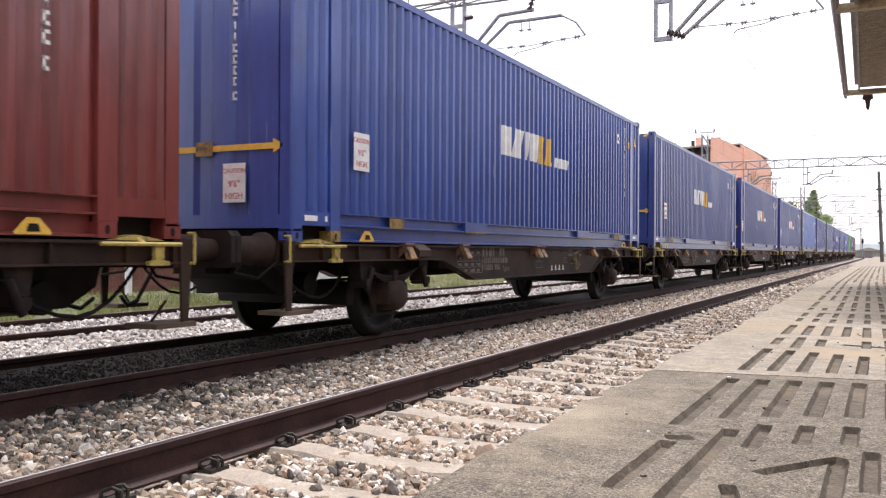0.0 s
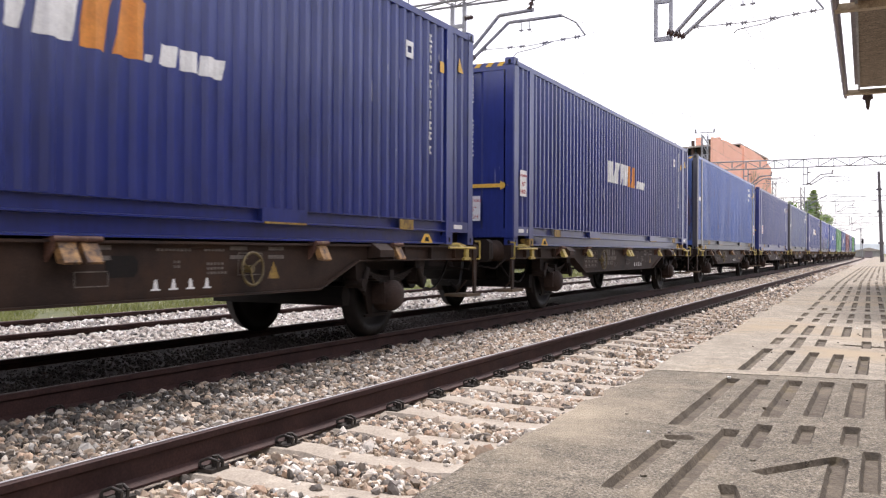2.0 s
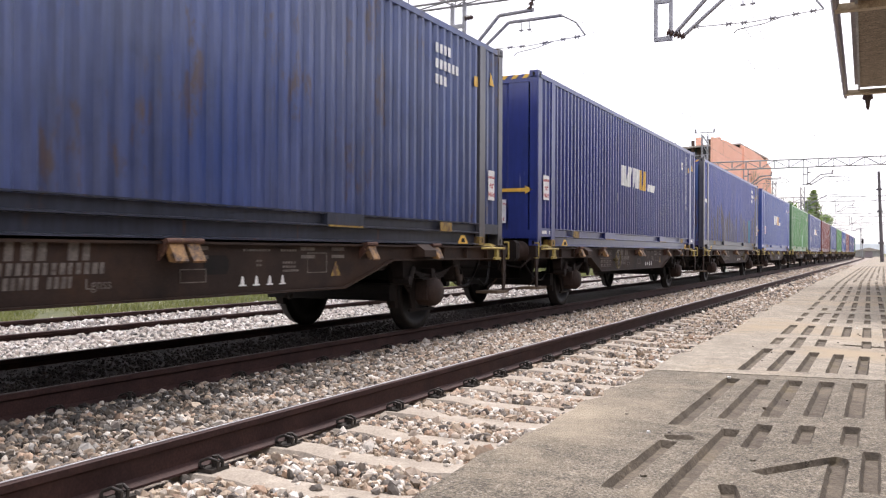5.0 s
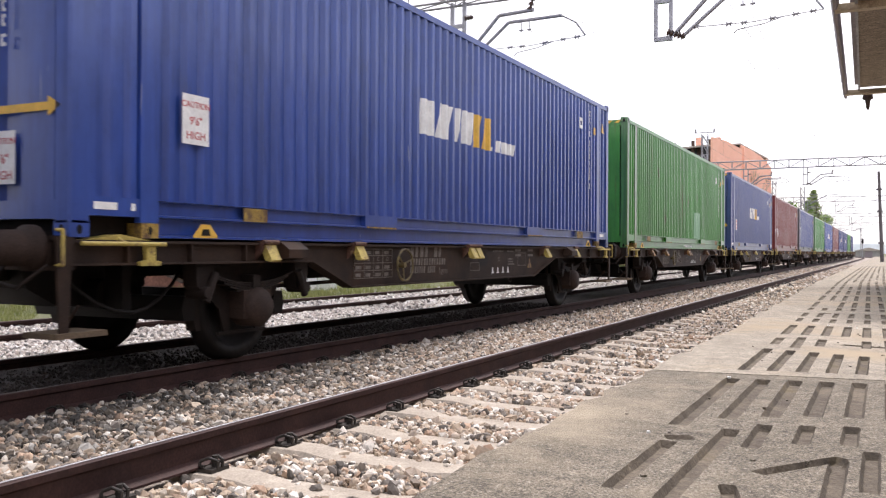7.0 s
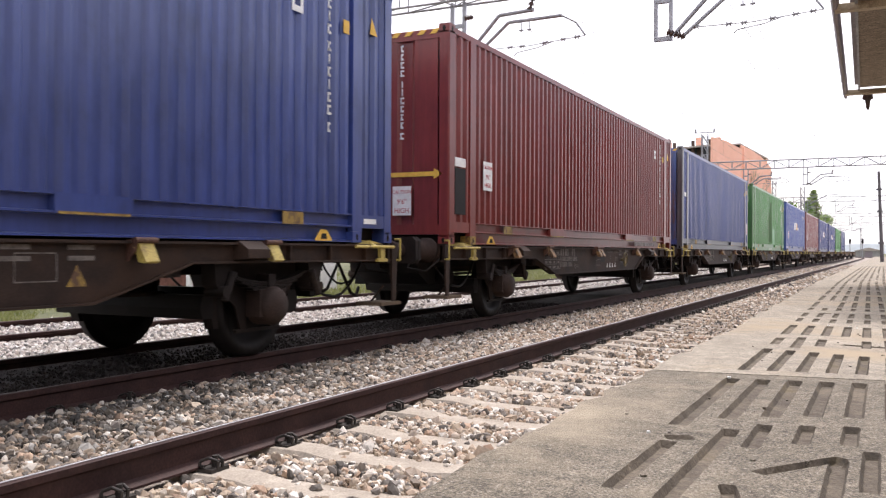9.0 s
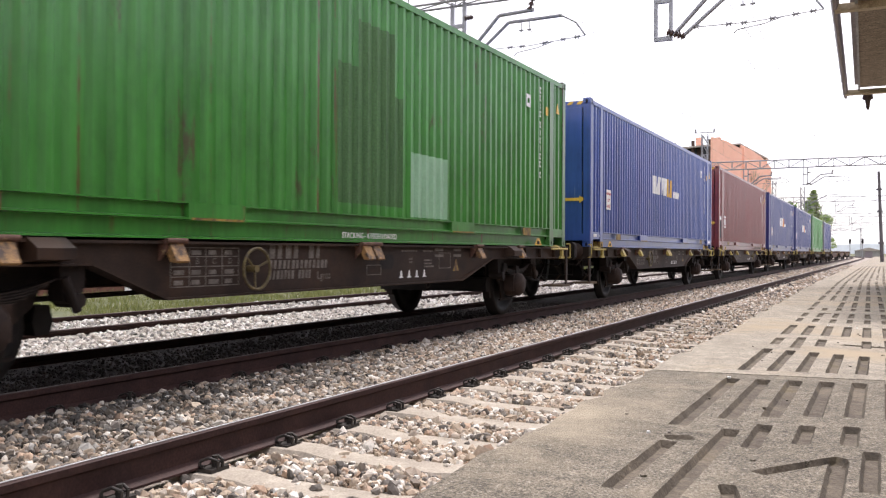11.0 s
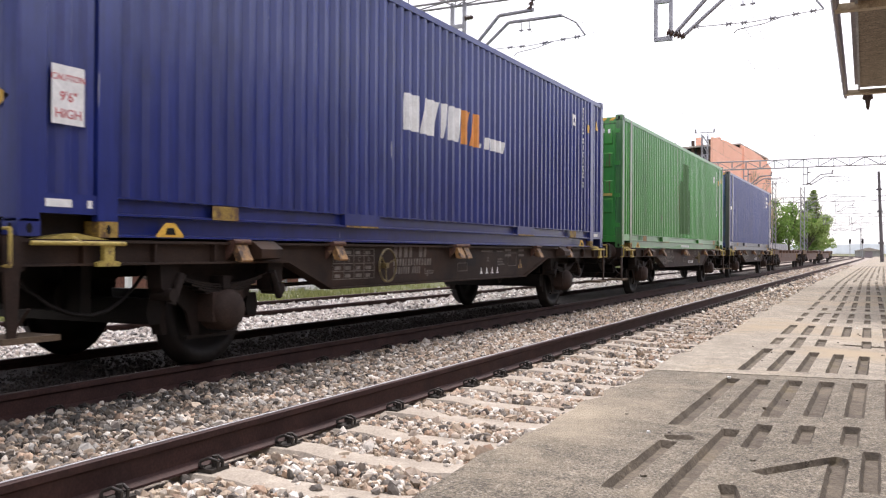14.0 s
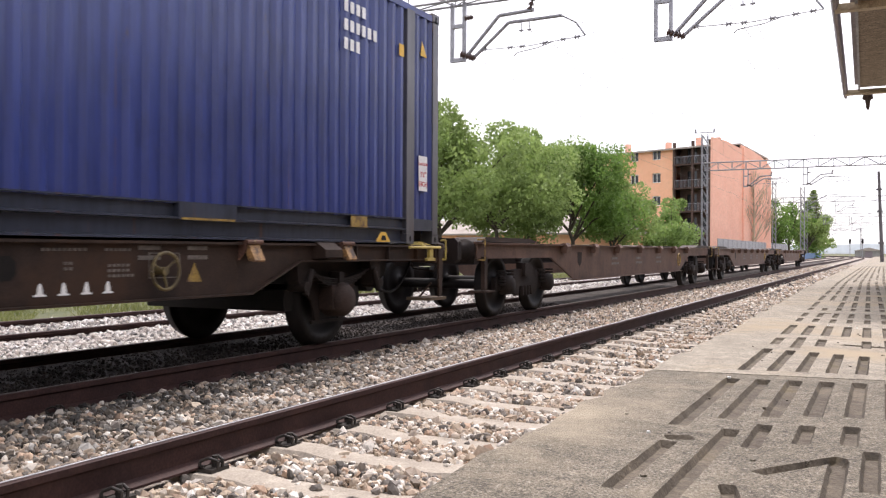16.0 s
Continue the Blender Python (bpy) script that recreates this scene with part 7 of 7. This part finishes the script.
    for x, yy in ((-7.6, 246.0), (-4.6, 240.0)):
        sg = thing("rail_signal", "distant railway signal with dark head", "signal", "railway signals")
        part("mast", Shape().tube((x, yy, -0.3), (x, yy, 3.4), 0.08, 6), M_GALV, sg)
        part("head", Shape().box(x - 0.25, x + 0.25, yy - 0.15, yy + 0.15, 3.3, 4.5), M_BLACK, sg)
    for x, yy, w_, hh in ((-4.6, 345.0, 9.0, 2.2), (-60, 400, 26, 4)):
        sh = thing("far_shed", "pale low building far along the line", "building", "far sheds", at=pose(x, yy, -0.5))
        part("wall", Shape().box(-w_ / 2, w_ / 2, 0, 8, 0, hh), M_WALLGREY, sh)
        part("roof", Shape().prism([(-w_ / 2 - 0.4, hh), (w_ / 2 + 0.4, hh), (0, hh + 1.2)], -0.4, 8.4, "y"), M_ROOF, sh)
        part("door", Shape().box(-1.2, 1.2, -0.06, -0.01, 0, 2.4), M_GUTTER, sh)
    # hills
    hs = Shape()
    nh = 60
    rngh = random.Random(4)
    top = [(-900 + 30 * i, 1500.0, 11 + 3 * math.sin(i * 0.5) + 2 * math.sin(i * 1.3 + 1) + rngh.uniform(-1, 1)) for i in range(nh + 1)]
    vv = [(x, yy, -1) for x, yy, z in top] + top + [(x, yy + 500, -1) for x, yy, z in top]
    k = nh + 1
    hs.add(vv, [(i, i + 1, k + i + 1, k + i) for i in range(nh)] + [(k + i, k + i + 1, 2 * k + i + 1, 2 * k + i) for i in range(nh)])
    solid("hills", hs, M_HILL, "hazy blue hills on the horizon", "hills", kind="structure")


def build_trees():
    T = build_tree
    T(-23.5, 46.0, -0.3, 10.6, 4.6, 22000, M_LEAF, "leafy green tree with an uneven crown and gaps", 0.125, 2)
    T(-22.0, 51.5, -0.3, 9.4, 4.8, 23000, M_LEAF, "leafy green tree with an uneven crown and gaps", 0.125, 3)
    T(-23.0, 59.0, -0.3, 9.2, 4.8, 23000, M_LEAF, "leafy green tree with an uneven crown and gaps", 0.125, 14)
    T(-20.9, 63.0, -0.3, 9.8, 4.8, 30000, M_LEAFDARK, "dense dark green round-crowned tree", 0.125, 5)
    T(-19.2, 68.5, -0.3, 7.0, 3.2, 8000, M_LEAF, "dense green tree beside the railing", 0.16, 6)
    T(-18.0, 84.0, -0.3, 6.6, 2.6, 3600, M_LEAFLIGHT, "young light green tree with thin foliage", 0.16, 7)
    T(-17.4, 78.0, -0.3, 4.2, 2.2, 2600, M_LEAFLIGHT, "young light green tree with thin foliage", 0.16, 8)
    T(-17.2, 158.0, -0.3, 11.0, 3.8, 3200, M_LEAFDARK, "dark green tree at the line's bend", 0.2, 9)
    T(-12.9, 195.0, -0.3, 15.2, 8.0, 4200, M_LEAF, "tall slender green tree at the line's bend", 0.26, 10, True)
    T(-13.7, 190.0, -0.3, 12.4, 8.0, 3600, M_LEAFDARK, "tall slender green tree at the line's bend", 0.26, 25, True)
    T(-13.2, 186.0, -0.3, 9.6, 3.6, 4200, M_LEAF, "dark green tree at the line's bend", 0.24, 24)
    T(-12.9, 203.0, -0.3, 10.4, 3.2, 4600, M_LEAFDARK, "dark green tree at the line's bend", 0.24, 12)
    T(-12.9, 216.0, -0.3, 8.2, 2.6, 3600, M_LEAF, "dark green tree at the line's bend", 0.24, 23)
    T(-14.6, 163.0, -0.3, 10.8, 2.6, 2000, M_LEAFDARK, "thin dark green tree at the line's bend", 0.22, 26)
    T(-18.4, 160.0, -0.3, 9.0, 4.0, 5600, M_LEAFDARK, "dark green tree at the line's bend", 0.2, 13)
    T(-30.0, 34.0, -0.3, 9.0, 4.0, 5000, M_LEAF, "leafy green tree with an uneven crown and gaps", 0.18, 15)
    build_bare_tree(-14.9, 118.0, -0.3, 11.8, "pale leafless tree in front of the gable", 3)
    build_bare_tree(-14.6, 121.5, -0.3, 9.6, "pale leafless tree in front of the gable", 6)


build_overhead()
build_canopy()
build_block()
build_low_house()
build_unseen_walls()
build_beside()
build_trees()


# ---- what moves: the train, coming on along the line ----
TIMES = [0.5 * i for i in range(33)]
# small unevenness of the train's pace, in metres at half seconds
SLIP = {0.0: -0.48, 0.5: 0.08, 1.0: -0.29, 1.5: 0.23, 2.0: -0.07, 2.5: 0.29, 3.0: -0.04, 3.5: 0.41, 4.0: -0.05, 6.5: 0.39, 7.0: -0.08, 7.5: 0.31, 8.0: -0.15,
        8.5: 0.32, 9.0: -0.16, 11.5: -0.28, 12.0: -0.48, 12.5: -0.02, 13.0: -0.49, 13.5: 0.03, 14.0: -0.34, 14.5: 0.03, 15.0: -0.09, 15.5: 0.55, 16.0: 0.39}


def slip(t):
    """The unevenness at t, drawn straight from one known time to the next."""
    if t in SLIP:
        return SLIP[t]
    a, b = max(k for k in SLIP if k < t), min(k for k in SLIP if k > t)
    return SLIP[a] + (SLIP[b] - SLIP[a]) * (t - a) / (b - a)


def run(t):
    """How far the train has come by t seconds."""
    return 20.233 * t - 0.02935 * t * t


def motions():
    def key(ob, s0, z, turned_=False, reach=7.0):
        rows = []
        for t in TIMES:
            s = s0 - run(t) + slip(t)
            xa, ya, _ = on_line(TRACK_TRAIN, s - reach)
            xb, yb, _ = on_line(TRACK_TRAIN, s + reach)
            h = math.degrees(math.atan2(-(xb - xa), yb - ya))
            rows.append((t, pose((xa + xb) / 2, (ya + yb) / 2, z, 0, 0, h + (180 if turned_ else 0))))
        walk(ob, rows)

    def spin(w, s0, turned_):
        """The wheels turn at the train's pace while they are near."""
        for ax in spin_parts(w):
            here = s0 + (-ax.location.y if turned_ else ax.location.y)
            rows, ang, d = [], 0.0, (-1 if turned_ else 1)
            y, z = ax.location.y, ax.location.z
            hits_ = [k for k in range(481) if -3 < here - run(k / 30) < 34]
            if not hits_:
                rows = [(0.0, pose(0, y, z)), (16.0, pose(0, y, z))]
            else:
                a, b = hits_[0], hits_[-1]
                if a > 0:
                    rows.append((0.0, pose(0, y, z)))
                for k in range(a, b + 1):
                    ang = (run(k / 30) - run(a / 30)) / WHEEL_R
                    rows.append((k / 30, pose(0, y, z, d * math.degrees(ang))))
                if b < 480:
                    rows.append((16.0, rows[-1][1]))
                if len(rows) == 1:
                    rows.append((16.0, rows[0][1]))
            walk(ax, rows)

    for i, (c, w) in enumerate(zip(CONTAINERS, WAGONS)):
        s0 = FIRST_END + PITCH_W * i - HALF
        back = i in (0, 1, 3, 6, 9, 13, 14, 17, 18, 20, 21)
        key(c, s0, DECK)
        key(w, s0, 0.0, back)
        spin(w, s0, back)
    tail = FIRST_END + PITCH_W * (len(LIST) - 1) - HALF + PITCH_W / 2
    for i, f in enumerate(FLATS):
        s0 = tail + F_HALF + 2 * F_HALF * i
        key(f, s0, 0.0)
        spin(f, s0, False)


motions()
